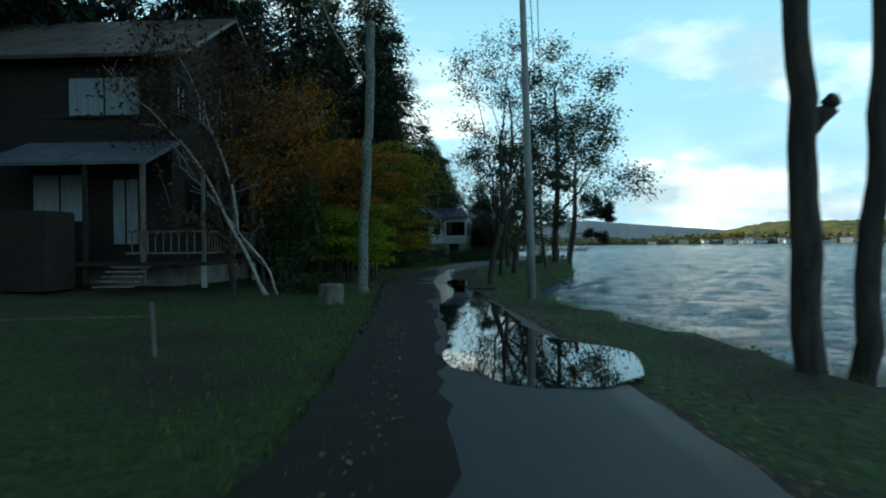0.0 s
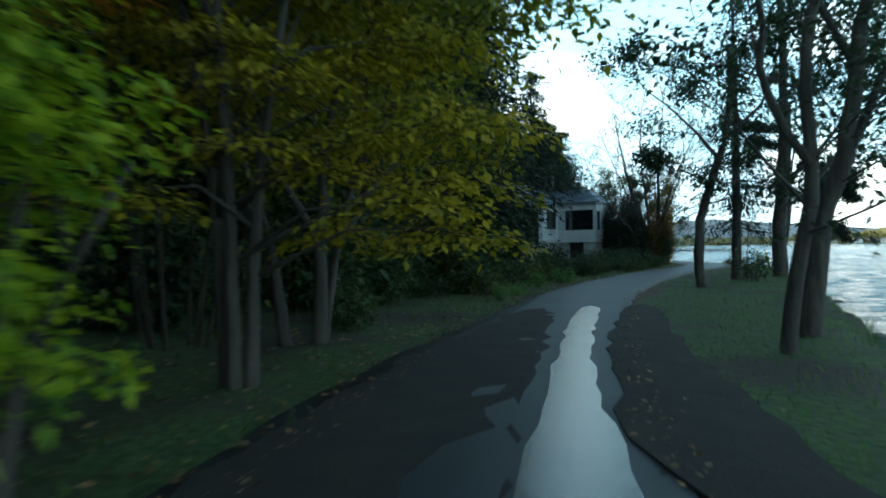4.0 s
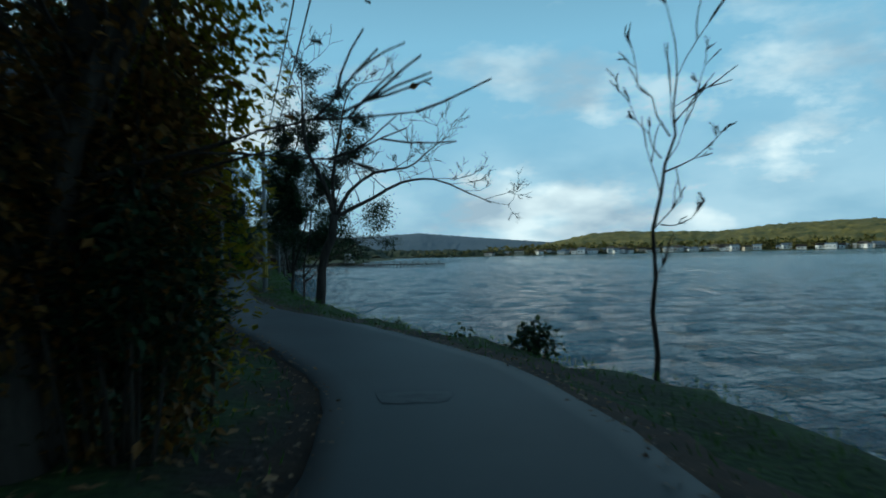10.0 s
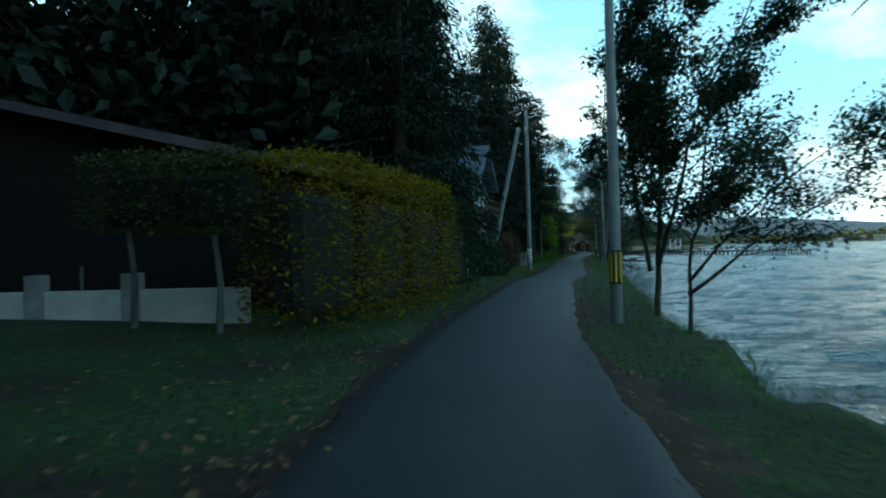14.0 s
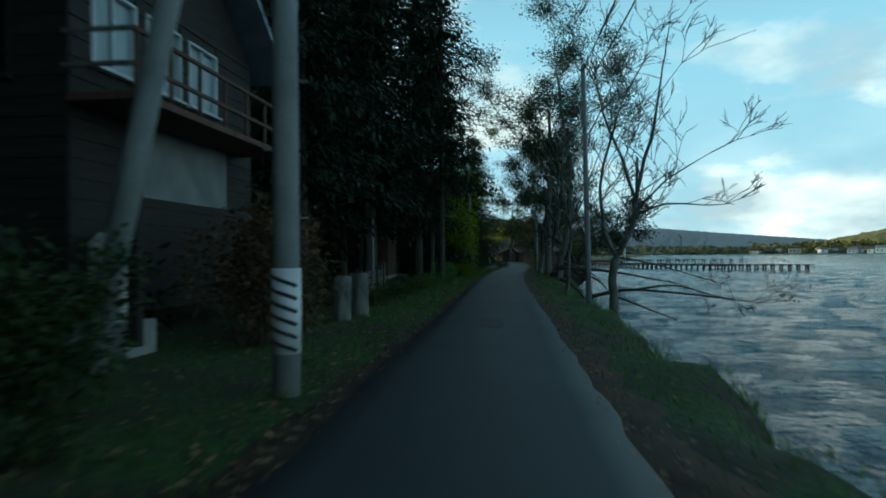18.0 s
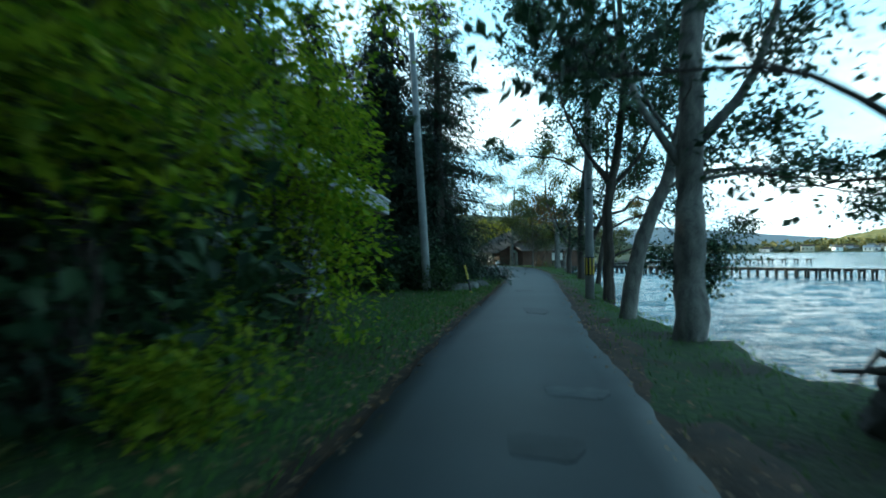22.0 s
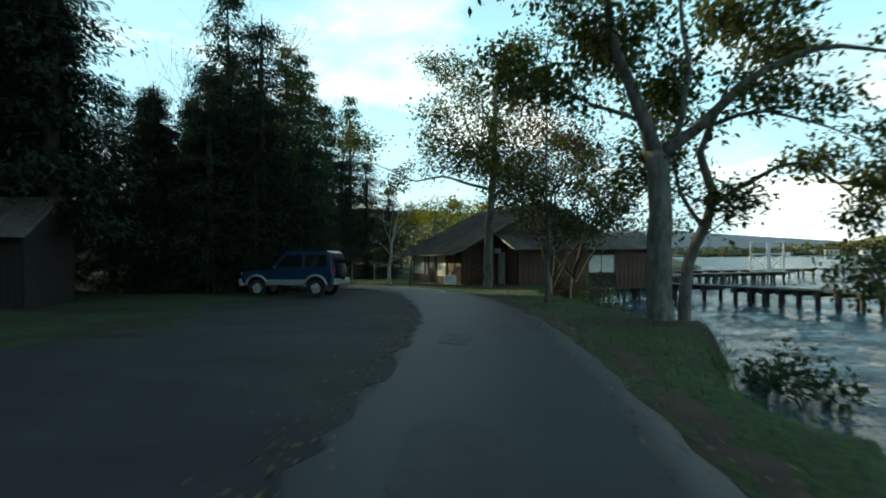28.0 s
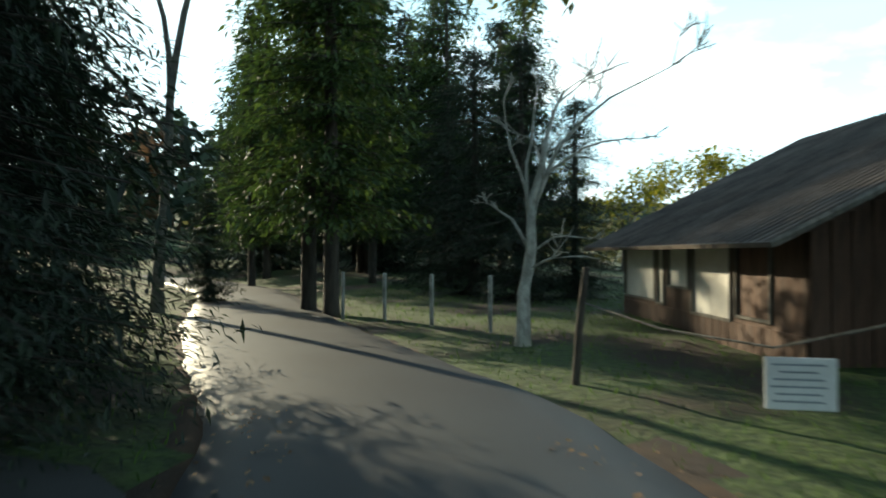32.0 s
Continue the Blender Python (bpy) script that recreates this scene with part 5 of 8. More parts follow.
single("russet leafy tree beside the barn", leafy(164, 8.0, radius=0.12, first=0.25, per_tip=10, size=0.16, blob=0.4, gap=0.08, spread=0.95, stems=2), M_BARK, M_RUSSET, 15.5, 248.0)
single("dense russet bush beside the barn", bush(166, (1.2, 1.2, 3.2), 5000, 0.12), M_BARK, M_RUSSET, 16.6, 248.6)
single("dark olive tree on the bank by the barn", leafy(165, 7.0, radius=0.12, first=0.3, per_tip=10, size=0.16, blob=0.4, gap=0.1, spread=0.95, stems=2), M_BARK, M_EVERGREEN, 15.9, 245.0)
# these cedars wear the needles whose colour is lightened for the sun
put_copies(tree_model("tall cedar by the bend with sunlight painted into its green", *cedar(66, 15, 0.2, 2.6, 2.6, 40, 10, leaf=0.24, tufts=9, slim=0.38, taper=0.75), M_BARK, M_CEDAR_SUN),
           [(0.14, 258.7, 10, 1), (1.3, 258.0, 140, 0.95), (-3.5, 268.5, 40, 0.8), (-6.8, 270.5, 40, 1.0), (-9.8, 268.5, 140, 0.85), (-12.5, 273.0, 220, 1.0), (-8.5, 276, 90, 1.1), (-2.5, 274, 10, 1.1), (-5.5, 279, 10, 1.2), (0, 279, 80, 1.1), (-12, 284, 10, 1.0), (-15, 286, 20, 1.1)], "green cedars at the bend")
for n_b, (bx, by, bs) in enumerate(((8.5, 290, 1.0), (14, 296, 1.1), (2, 300, 1.0), (20, 310, 1.2), (-6, 305, 1.1))):
    single("sunlit yellow green tree beyond the barn", leafy(70 + n_b, 8 * bs, radius=0.15, per_tip=5, size=0.34, blob=0.55, gap=0.05, spread=0.9), M_BARK, M_YELLOW, bx, by)
# dense dark cedars beside the straight
put_copies(tree_model("tall dark cedar at the edge of the lane", *cedar(81, 19, 0.26, 3.4, 3.2, 42, 10, leaf=0.32, tufts=8, taper=0.75, slim=0.36), M_BARK, M_CEDAR),
           [(2.6, 144.5, 200, 1.1), (3.4, 153, 50, 1.15), (4.7, 161.5, 290, 1.0)], "tall cedars along the straight")
put_copies(tree_model("broad dense cedar beside the lane", *cedar(80, 11, 0.25, 0.2, 2.9, 40, 12, 0.19, 0.7, 15, 0.24), M_BARK, M_CEDAR),
           [(7.2, 196.5, 0, 1.35), (4.6, 167.4, 60, 0.62), (5.0, 169.9, 10, 0.7), (3.9, 165.9, 190, 0.5), (6.9, 201, 90, 1.25), (2.2, 265.5, 20, 0.8), (4.2, 264.5, 80, 0.78), (5.6, 266.0, 140, 0.62), (0.2, 268.0, 200, 0.75), (0.4, 251.4, 30, 0.5), (4.2, 195, 40, 1.1), (1.2, 249.8, 20, 0.88), (2.6, 247.0, 220, 1.15), (0.0, 247.6, 110, 0.95), (4.9, 246.9, 200, 0.62), (1.0, 244.9, 70, 0.9), (-1.8, 245.6, 10, 0.85), (2.9, 245.3, 120, 0.55), (6.2, 205.5, 200, 1.0), (3.0, 192.5, 130, 0.95), (4.2, 200, 300, 1.1),
            (1.0, 190.0, 77, 1.0), (2.6, 248.2, 10, 0.82), (0.8, 246.6, 10, 0.9), (-2, 246, 50, 0.8), (-5, 243, 160, 1.15), (-8.5, 247.5, 20, 1.2), (-11, 246, 20, 1.2), (-5.6, 249, 60, 0.9)], "dense cedars beside the lane")
single("yellow maple hanging over the lane", leafy(83, 8.0, radius=0.12, first=0.2, per_tip=12, size=0.14, blob=0.4, gap=0.05, spread=1.05, stems=3), M_BARK, M_YELLOWGREEN, 5.6, 173.4)
single("maple boughs in bright yellow green leaf hanging low", bush(187, (1.9, 1.4, 5.4), 8500, 0.13), M_BARK, M_YELLOWGREEN, 6.3, 173.2)
single("dark green shrub below the maple boughs", bush(188, (1.7, 1.2, 2.8), 4200, 0.13), M_BARK, M_SHRUB, 5.5, 173.4)
single("low shrub with yellow and green leaves at the verge", bush(185, (1.5, 1.0, 1.3), 2400, 0.11), M_BARK, M_YELLOWGREEN, 5.7, 170.6)
single("low maple shoots with yellow and green leaves at the verge", bush(189, (1.0, 0.9, 1.1), 2200, 0.1), M_BARK, M_YELLOWGREEN, 7.1, 168.0)
single("dark shrub under the maple", bush(186, (1.6, 1.2, 2.2), 2400, 0.13), M_BARK, M_SHRUB, 4.2, 170.4)
single("small maple with bright yellow green leaves", leafy(84, 4.5, radius=0.07, first=0.2, per_tip=8, size=0.16, blob=0.35, gap=0.1, spread=1.1, stems=3), M_BARK, M_YELLOWGREEN, 6.2, 168.8)
single("dark green shrubby tree at the verge", bush(85, (2.0, 2.4, 3.6), 3200, 0.2), M_BARK, M_SHRUB, 4.6, 169.2)
put_copies(tree_model("tall dark cedar with a bare lower trunk and dense boughs", *cedar(82, 17, 0.3, 2.9, 3.5, 42, 11, 0.26, 0.7, 9, 0.38), M_BARK, M_CEDAR),
           [(-0.6, 84.6, 130, 1.0), (-3.5, 161.0, 30, 1.0), (-4.5, 171.5, 80, 1.0), (-4.5, 167.4, 200, 1.05), (2.6, 155.2, 250, 1.0), (3.0, 110.6, 20, 0.95), (2.6, 115.6, 100, 1.0), (1.6, 119.4, 150, 1.1), (1.6, 123.0, 210, 0.9),
            (0.4, 112.2, 300, 1.05), (-4.6, 49.5, 20, 1.3), (-4.4, 53.0, 220, 1.35), (-3.6, 63.0, 20, 1.3), (-3.2, 55.6, 120, 0.75), (-4.2, 59.8, 120, 0.9), (-6.5, 243.4, 10, 1.1), (-7.0, 244, 90, 1.15), (-1.6, 238.4, 10, 0.95), (-5.0, 239.6, 100, 1.10), (-9.6, 236.0, 200, 1.00), (-6.2, 243.0, 60, 1.10), (0.5, 159.5, 10, 1.05), (1.2, 146.5, 45, 1.0), (-0.6, 150.5, 45, 1.1), (0.4, 248.6, 45, 0.85)], "cedar trunks at the verge")

put_copies(tree_model("cedar with a tall bare trunk and high boughs", *cedar(181, 17, 0.17, 5.2, 2.8, 34, 10, 0.26, 0.7, 9, 0.38), M_BARK, M_CEDAR),
           [(6.35, 157.6, 0, 1.0), (5.3, 163.7, 60, 1.1), (2.35, 160.0, 130, 1.5), (1.0, 158.0, 200, 1.6)], "cedar trunks at the verge")
single("dark evergreen tree between the house and the lane", leafy(95, 9, radius=0.16, first=0.25, per_tip=8, size=0.2, blob=0.4, gap=0.05, spread=0.9, stems=2), M_BARK, M_EVERGREEN, 3.6, 83.4)
for n_k, (bx, by) in enumerate(((6.6, 78.6), (6.9, 77.0), (5.3, 81.4), (6.2, 80.2))):
    single("tall dark shrub beside the white house", bush(150 + n_k, (1.25, 1.2, 4.6), 8000, 0.15), M_BARK, M_CEDAR, bx, by)
for n_k, (bx, by, mat) in enumerate(((4.9, 133.8, M_BROWNLEAF), (5.1, 135.8, M_BROWNLEAF), (2.9, 128.2, M_SHRUB), (4.4, 129.2, M_SHRUB), (3.6, 126.6, M_EVERGREEN))):
    single("brown and green shrub in front of the wooden hut", bush(155 + n_k, (1.2, 1.1, 2.4 if n_k < 2 else 1.7), 2200, 0.13), M_BARK, mat, bx, by)
single("tree in dull red brown leaf beside the brown house", leafy(96, 8.0, radius=0.1, first=0.25, per_tip=6, size=0.17, blob=0.4, gap=0.15, spread=0.95, stems=2), M_BARK, M_BROWNLEAF, -6.6, 20.8)
single("tree in orange brown leaf beside the brown house", leafy(97, 7.0, radius=0.1, first=0.25, per_tip=6, size=0.17, blob=0.4, gap=0.15, spread=0.95, stems=2), M_BARK, M_ORANGE, -6.2, 23.8)


# ---- houses ----
def boards(parent, a, b, z0, z1, mat, out, step=0.2, proud=0.02, holes=()):
    """Lap boards along the wall from a to b (local x, y); holes are (u0, u1, z0, z1) left free. out: the wall's outward way."""
    a, b, out = V((*a, 0)), V((*b, 0)), V((*out, 0))
    along = (b - a).normalized()
    length = (b - a).length
    ang = math.atan2(along.y, along.x)
    turn = Matrix.Rotation(ang, 3, "Z")
    shared = {}
    z = z0
    while z < z1 - 0.01:
        h = min(step, z1 - z)
        spans = [(0.0, length)]
        for u0, u1, h0, h1 in holes:
            if z + h > h0 + 0.01 and z < h1 - 0.01:
                nxt = []
                for s0, s1 in spans:
                    if u0 > s0:
                        nxt.append((s0, min(u0, s1)))
                    if u1 < s1:
                        nxt.append((max(u1, s0), s1))
                spans = [q for q in nxt if q[1] - q[0] > 0.03]
        for s0, s1 in spans:
            key = (round(s1 - s0, 2), round(h, 2))
            if key not in shared:
                s = Shape()
                L, hh = (s1 - s0) / 2, h / 2
                t = 0.012
                s.v += [(-L, 0, -hh), (L, 0, -hh), (L, 0, hh), (-L, 0, hh), (-L, -proud - t, -hh), (L, -proud - t, -hh), (L, -t, hh), (-L, -t, hh)]
                s.f += [(4, 5, 6, 7), (0, 1, 5, 4), (3, 7, 6, 2), (0, 4, 7, 3), (1, 2, 6, 5)]
                shared[key] = s.mesh("board", mat)
            ob = new("board", shared[key])
            ob.parent = parent
            p = a + along * ((s0 + s1) / 2)
            ob.matrix_basis = Matrix.Translation((p.x, p.y, z + h / 2)) @ turn.to_4x4()
        z += step


def wall(name, parent, a, b, z0, z1, mat, thick=0.14, holes=()):
    """A wall of real thickness with openings; a to b in local x, y, its outer face on the right of that way."""
    a2, b2 = V((*a, 0)), V((*b, 0))
    along = (b2 - a2).normalized()
    inn = V((-along.y, along.x, 0))
    length = (b2 - a2).length
    us = sorted({0.0, length, *[h[0] for h in holes], *[h[1] for h in holes]})
    zs = sorted({z0, z1, *[h[2] for h in holes], *[h[3] for h in holes]})
    nu, nz = len(us), len(zs)
    s = Shape()
    for back in (0, 1):
        for u in us:
            for z in zs:
                s.v.append(tuple(a2 + along * u + inn * (thick * back) + V((0, 0, z))))
    at = lambda k, i, j: k * nu * nz + i * nz + j  # noqa: E731

    def solid(i, j):
        if not (0 <= i < nu - 1 and 0 <= j < nz - 1):
            return False
        um, zm = (us[i] + us[i + 1]) / 2, (zs[j] + zs[j + 1]) / 2
        return not any(h[0] < um < h[1] and h[2] < zm < h[3] for h in holes)

    for i in range(nu - 1):
        for j in range(nz - 1):
            if not solid(i, j):
                continue
            s.f.append((at(0, i, j), at(0, i + 1, j), at(0, i + 1, j + 1), at(0, i, j + 1)))
            s.f.append((at(1, i, j), at(1, i, j + 1), at(1, i + 1, j + 1), at(1, i + 1, j)))
            for di, dj, (p, q) in ((-1, 0, ((i, j), (i, j + 1))), (1, 0, ((i + 1, j + 1), (i + 1, j))), (0, -1, ((i + 1, j), (i, j))), (0, 1, ((i, j + 1), (i + 1, j + 1)))):
                if not solid(i + di, j + dj):
                    s.f.append((at(0, *p), at(0, *q), at(1, *q), at(1, *p)))
    return part(name, s, mat, parent)


def window(parent, a, b, u0, u1, z0, z1, frame_mat, pane_mat, bars=1, sill=True, depth=0.06):
    """A window > frame, sill, panes in the wall from a to b."""
    a2, b2 = V((*a, 0)), V((*b, 0))
    along = (b2 - a2).normalized()
    turn = Matrix.Rotation(math.atan2(along.y, along.x), 4, "Z")
    w = new("window")
    w.parent = parent
    p = a2 + along * ((u0 + u1) / 2)
    w.matrix_basis = Matrix.Translation((p.x, p.y, (z0 + z1) / 2)) @ turn
    W, H = u1 - u0, z1 - z0
    s = Shape()
    e = 0.05
    for sx in (-1, 1):
        s.box((sx * (W / 2 - e / 2), 0.0, 0), (e, 0.1, H), None, 0.006)
    for sz in (-1, 1):
        s.box((0, 0.0, sz * (H / 2 - e / 2)), (W - 2 * e, 0.1, e), None, 0.006)
    for q in range(bars):
        s.box((-W / 2 + W * (q + 1) / (bars + 1), 0.012, 0), (0.04, 0.06, H - 2 * e), None, 0.006)
    part("window_frame", s, frame_mat, w)
    for q in range(bars + 1):
        g = Shape()
        pw = W / (bars + 1)
        g.box((-W / 2 + pw * (q + 0.5), depth, 0), (pw - 0.02, 0.012, H - 0.06), None, 0.002)
        part("pane", g, pane_mat, w)
    if sill:
        g = Shape()
        g.box((0, -0.07, -H / 2 - 0.03), (W + 0.12, 0.14, 0.05), None, 0.008)
        part("sill", g, frame_mat, w)
    return w


def roof_plane(name, parent, e0, e1, r1, r0, mat, thick=0.08, ribs=0, rib_mat=None):
    """A roof slope with thickness from eave e0-e1 to ridge r0-r1; ribs run from eave to ridge."""
    e0, e1, r0, r1 = (V(q) for q in (e0, e1, r0, r1))
    n = (e1 - e0).cross(r0 - e0).normalized()
    if n.z < 0:
        n = -n
    s = Shape()
    low = n * -thick
    pts = [e0, e1, r1, r0]
    k = len(s.v)
    s.v += [tuple(q) for q in pts] + [tuple(q + low) for q in pts]
    s.f += [(0, 1, 2, 3), (7, 6, 5, 4), (0, 4, 5, 1), (1, 5, 6, 2), (2, 6, 7, 3), (3, 7, 4, 0)]
    ob = part(name, s, mat, parent)
    if ribs:
        long = (r0 - e0).length
        shared = None
        for q in range(ribs + 1):
            f = q / ribs
            a, b = e0.lerp(e1, f), r0.lerp(r1, f)
            g = Shape()
            g.tube([a + n * 0.005, b + n * 0.005], [0.022, 0.022], 5)
            part("rib", g, rib_mat or mat, ob)
    return ob


# white weatherboard house at the bend: local x runs along its front to the right, y to the back
def white_house():
    h = thing("white_house", (4.45, 79.62, 0.31), "white weatherboard bungalow with a blue grey roof on a concrete base", "house", turn=-27.5)
    h.scale = (1.0, 0.92, 0.95)
    E, Mx, MY = -3.4, -9.6, -2.9
    # extension: front from (E,0) to (0,0), side from (0,0) to (0,3.1)
    fh = [(0.75, 3.17, 2.5, 4.2)]
    sh = [(0.25, 0.75, 2.5, 4.05), (0.95, 2.7, 2.5, 4.0)]
    wall("wall", h, (E, 0), (0, 0), 1.45, 4.85, M_WHITE, holes=fh)
    wall("wall", h, (0, 0), (0, 3.1), 1.45, 4.85, M_WHITE, holes=sh)
    wall("wall", h, (0, 3.1), (E, 3.1), 1.45, 4.85, M_WHITE)
    boards(h, (E, 0), (0, 0), 1.45, 4.85, M_WHITE, (0, -1), holes=fh)
    boards(h, (0, 0), (0, 3.1), 1.45, 4.85, M_WHITE, (1, 0), holes=sh)
    window(h, (E, 0), (0, 0), *fh[0], M_DARKWOOD, M_GLASS, 0, False, 0.1)
    window(h, (0, 0), (0, 3.1), *sh[0], M_DARKWOOD, M_GLASS, 0, False, 0.08)
    window(h, (0, 0), (0, 3.1), *sh[1], M_WHITE, M_CURTAIN, 3, True, 0.02)
    boxpart("corner_board", (0.0, 0.0, 3.15), (0.1, 0.1, 3.4), M_WHITE, h)
    boxpart("foundation", (-0.55, 1.55, 0.75), (1.1, 3.1, 1.4), M_CONCRETE, h, 0.02)
    boxpart("foundation", (-2.9, 1.6, 0.75), (0.8, 2.9, 1.4), M_CONCRETE, h, 0.02)
    boxpart("cellar_door", (-1.8, 0.55, 0.75), (1.4, 0.08, 1.4), M_DARKWOOD, h)
    # main block
    gh = [(1.95, 5.85, 1.5, 4.3)]
    wh = [(0.8, 2.5, 2.6, 4.1)]
    wall("wall", h, (Mx, MY), (E, MY), 1.45, 4.85, M_WHITE, holes=gh)
    wall("wall", h, (E, MY), (E, 0), 1.45, 4.85, M_WHITE, holes=wh)
    wall("wall", h, (E, 3.1), (E, 5.5), 1.45, 4.85, M_WHITE)
    wall("wall", h, (E, 5.5), (Mx, 5.5), 1.45, 4.85, M_WHITE)
    wall("wall", h, (Mx, 5.5), (Mx, MY), 1.45, 4.85, M_WHITE)
    boards(h, (Mx, MY), (E, MY), 1.45, 4.85, M_WHITE, (0, -1), holes=gh)
    boards(h, (E, MY), (E, 0), 1.45, 4.85, M_WHITE, (1, 0), holes=wh)
    window(h, (E, MY), (E, 0), *wh[0], M_DARKWOOD, M_GLASS, 0, False, 0.08)
    boxpart("foundation", ((E + Mx) / 2, 1.3, 0.7), (E - Mx - 0.1, 8.2, 1.5), M_CONCRETE, h, 0.02)
    boxpart("shutter", (Mx + 3.9, MY + 0.1, 2.9), (3.9, 0.06, 2.8), M_DARKWOOD, h)
    boxpart("lintel", ((Mx + E) / 2, MY - 0.06, 4.55), (E - Mx + 0.2, 0.1, 0.3), M_DARKWOOD, h)
    s = Shape()
    mid = (Mx + E) / 2
    s.v += [(Mx, MY, 4.85), (E, MY, 4.85), (mid, MY, 6.6), (Mx, MY + 0.12, 4.85), (E, MY + 0.12, 4.85), (mid, MY + 0.12, 6.6)]
    s.f += [(0, 1, 2), (5, 4, 3), (0, 3, 4, 1), (1, 4, 5, 2), (2, 5, 3, 0)]
    gable = part("gable", s, M_WHITE, h)
    for q in range(9):
        z = 4.9 + 0.21 * q
        half = (E - Mx) / 2 * (6.6 - z) / 1.75 - 0.15
        if half > 0.2:
            boxpart("board", (mid, MY - 0.015, z + 0.1), (2 * half, 0.025, 0.19), M_WHITE, gable, 0.004)
    o = 0.45
    roof_plane("roof", h, (E + o, MY - o, 4.72), (E + o, 6, 4.72), (mid, 6, 6.75), (mid, MY - o, 6.75), M_ROOF_BLUE, 0.1, 14)
    roof_plane("roof", h, (Mx - o, MY - o, 4.72), (Mx - o, 6, 4.72), (mid, 6, 6.75), (mid, MY - o, 6.75), M_ROOF_BLUE, 0.1, 14)
    for sx in (-1, 1):
        g = Shape()
        g.tube([(mid, MY - o, 6.7), (mid + sx * ((E - Mx) / 2 + o), MY - o, 4.68)], [0.07, 0.07], 4)
        part("bargeboard", g, M_DARKWOOD, h)
    # extension roof, hipped at its end
    roof_plane("roof", h, (0.4, -0.4, 4.85), (E - 2.0, -0.4, 4.85), (E - 2.0, 1.55, 6.1), (-1.3, 1.55, 6.1), M_ROOF_BLUE, 0.08, 12)
    roof_plane("roof", h, (0.4, 3.5, 4.85), (E - 2.0, 3.5, 4.85), (E - 2.0, 1.55, 6.1), (-1.3, 1.55, 6.1), M_ROOF_BLUE, 0.08, 12)
    s = Shape()
    s.v += [(0.4, -0.4, 4.85), (0.4, 3.5, 4.85), (-1.3, 1.55, 6.1), (0.4, -0.4, 4.77), (0.4, 3.5, 4.77), (-1.3, 1.55, 6.02)]
    s.f += [(0, 1, 2), (5, 4, 3), (0, 3, 4, 1)]
    part("roof", s, M_ROOF_BLUE, h)
    g = Shape()
    g.tube([(-4.6, 1.8, 5.6), (-4.6, 1.8, 7.4)], [0.12, 0.12], 10)
    g.tube([(-4.6, 1.8, 7.4), (-4.6, 1.8, 7.55)], [0.18, 0.18], 10)
    part("flue", g, M_CONCRETE, h, "pale chimney flue with a cap", True)


white_house()


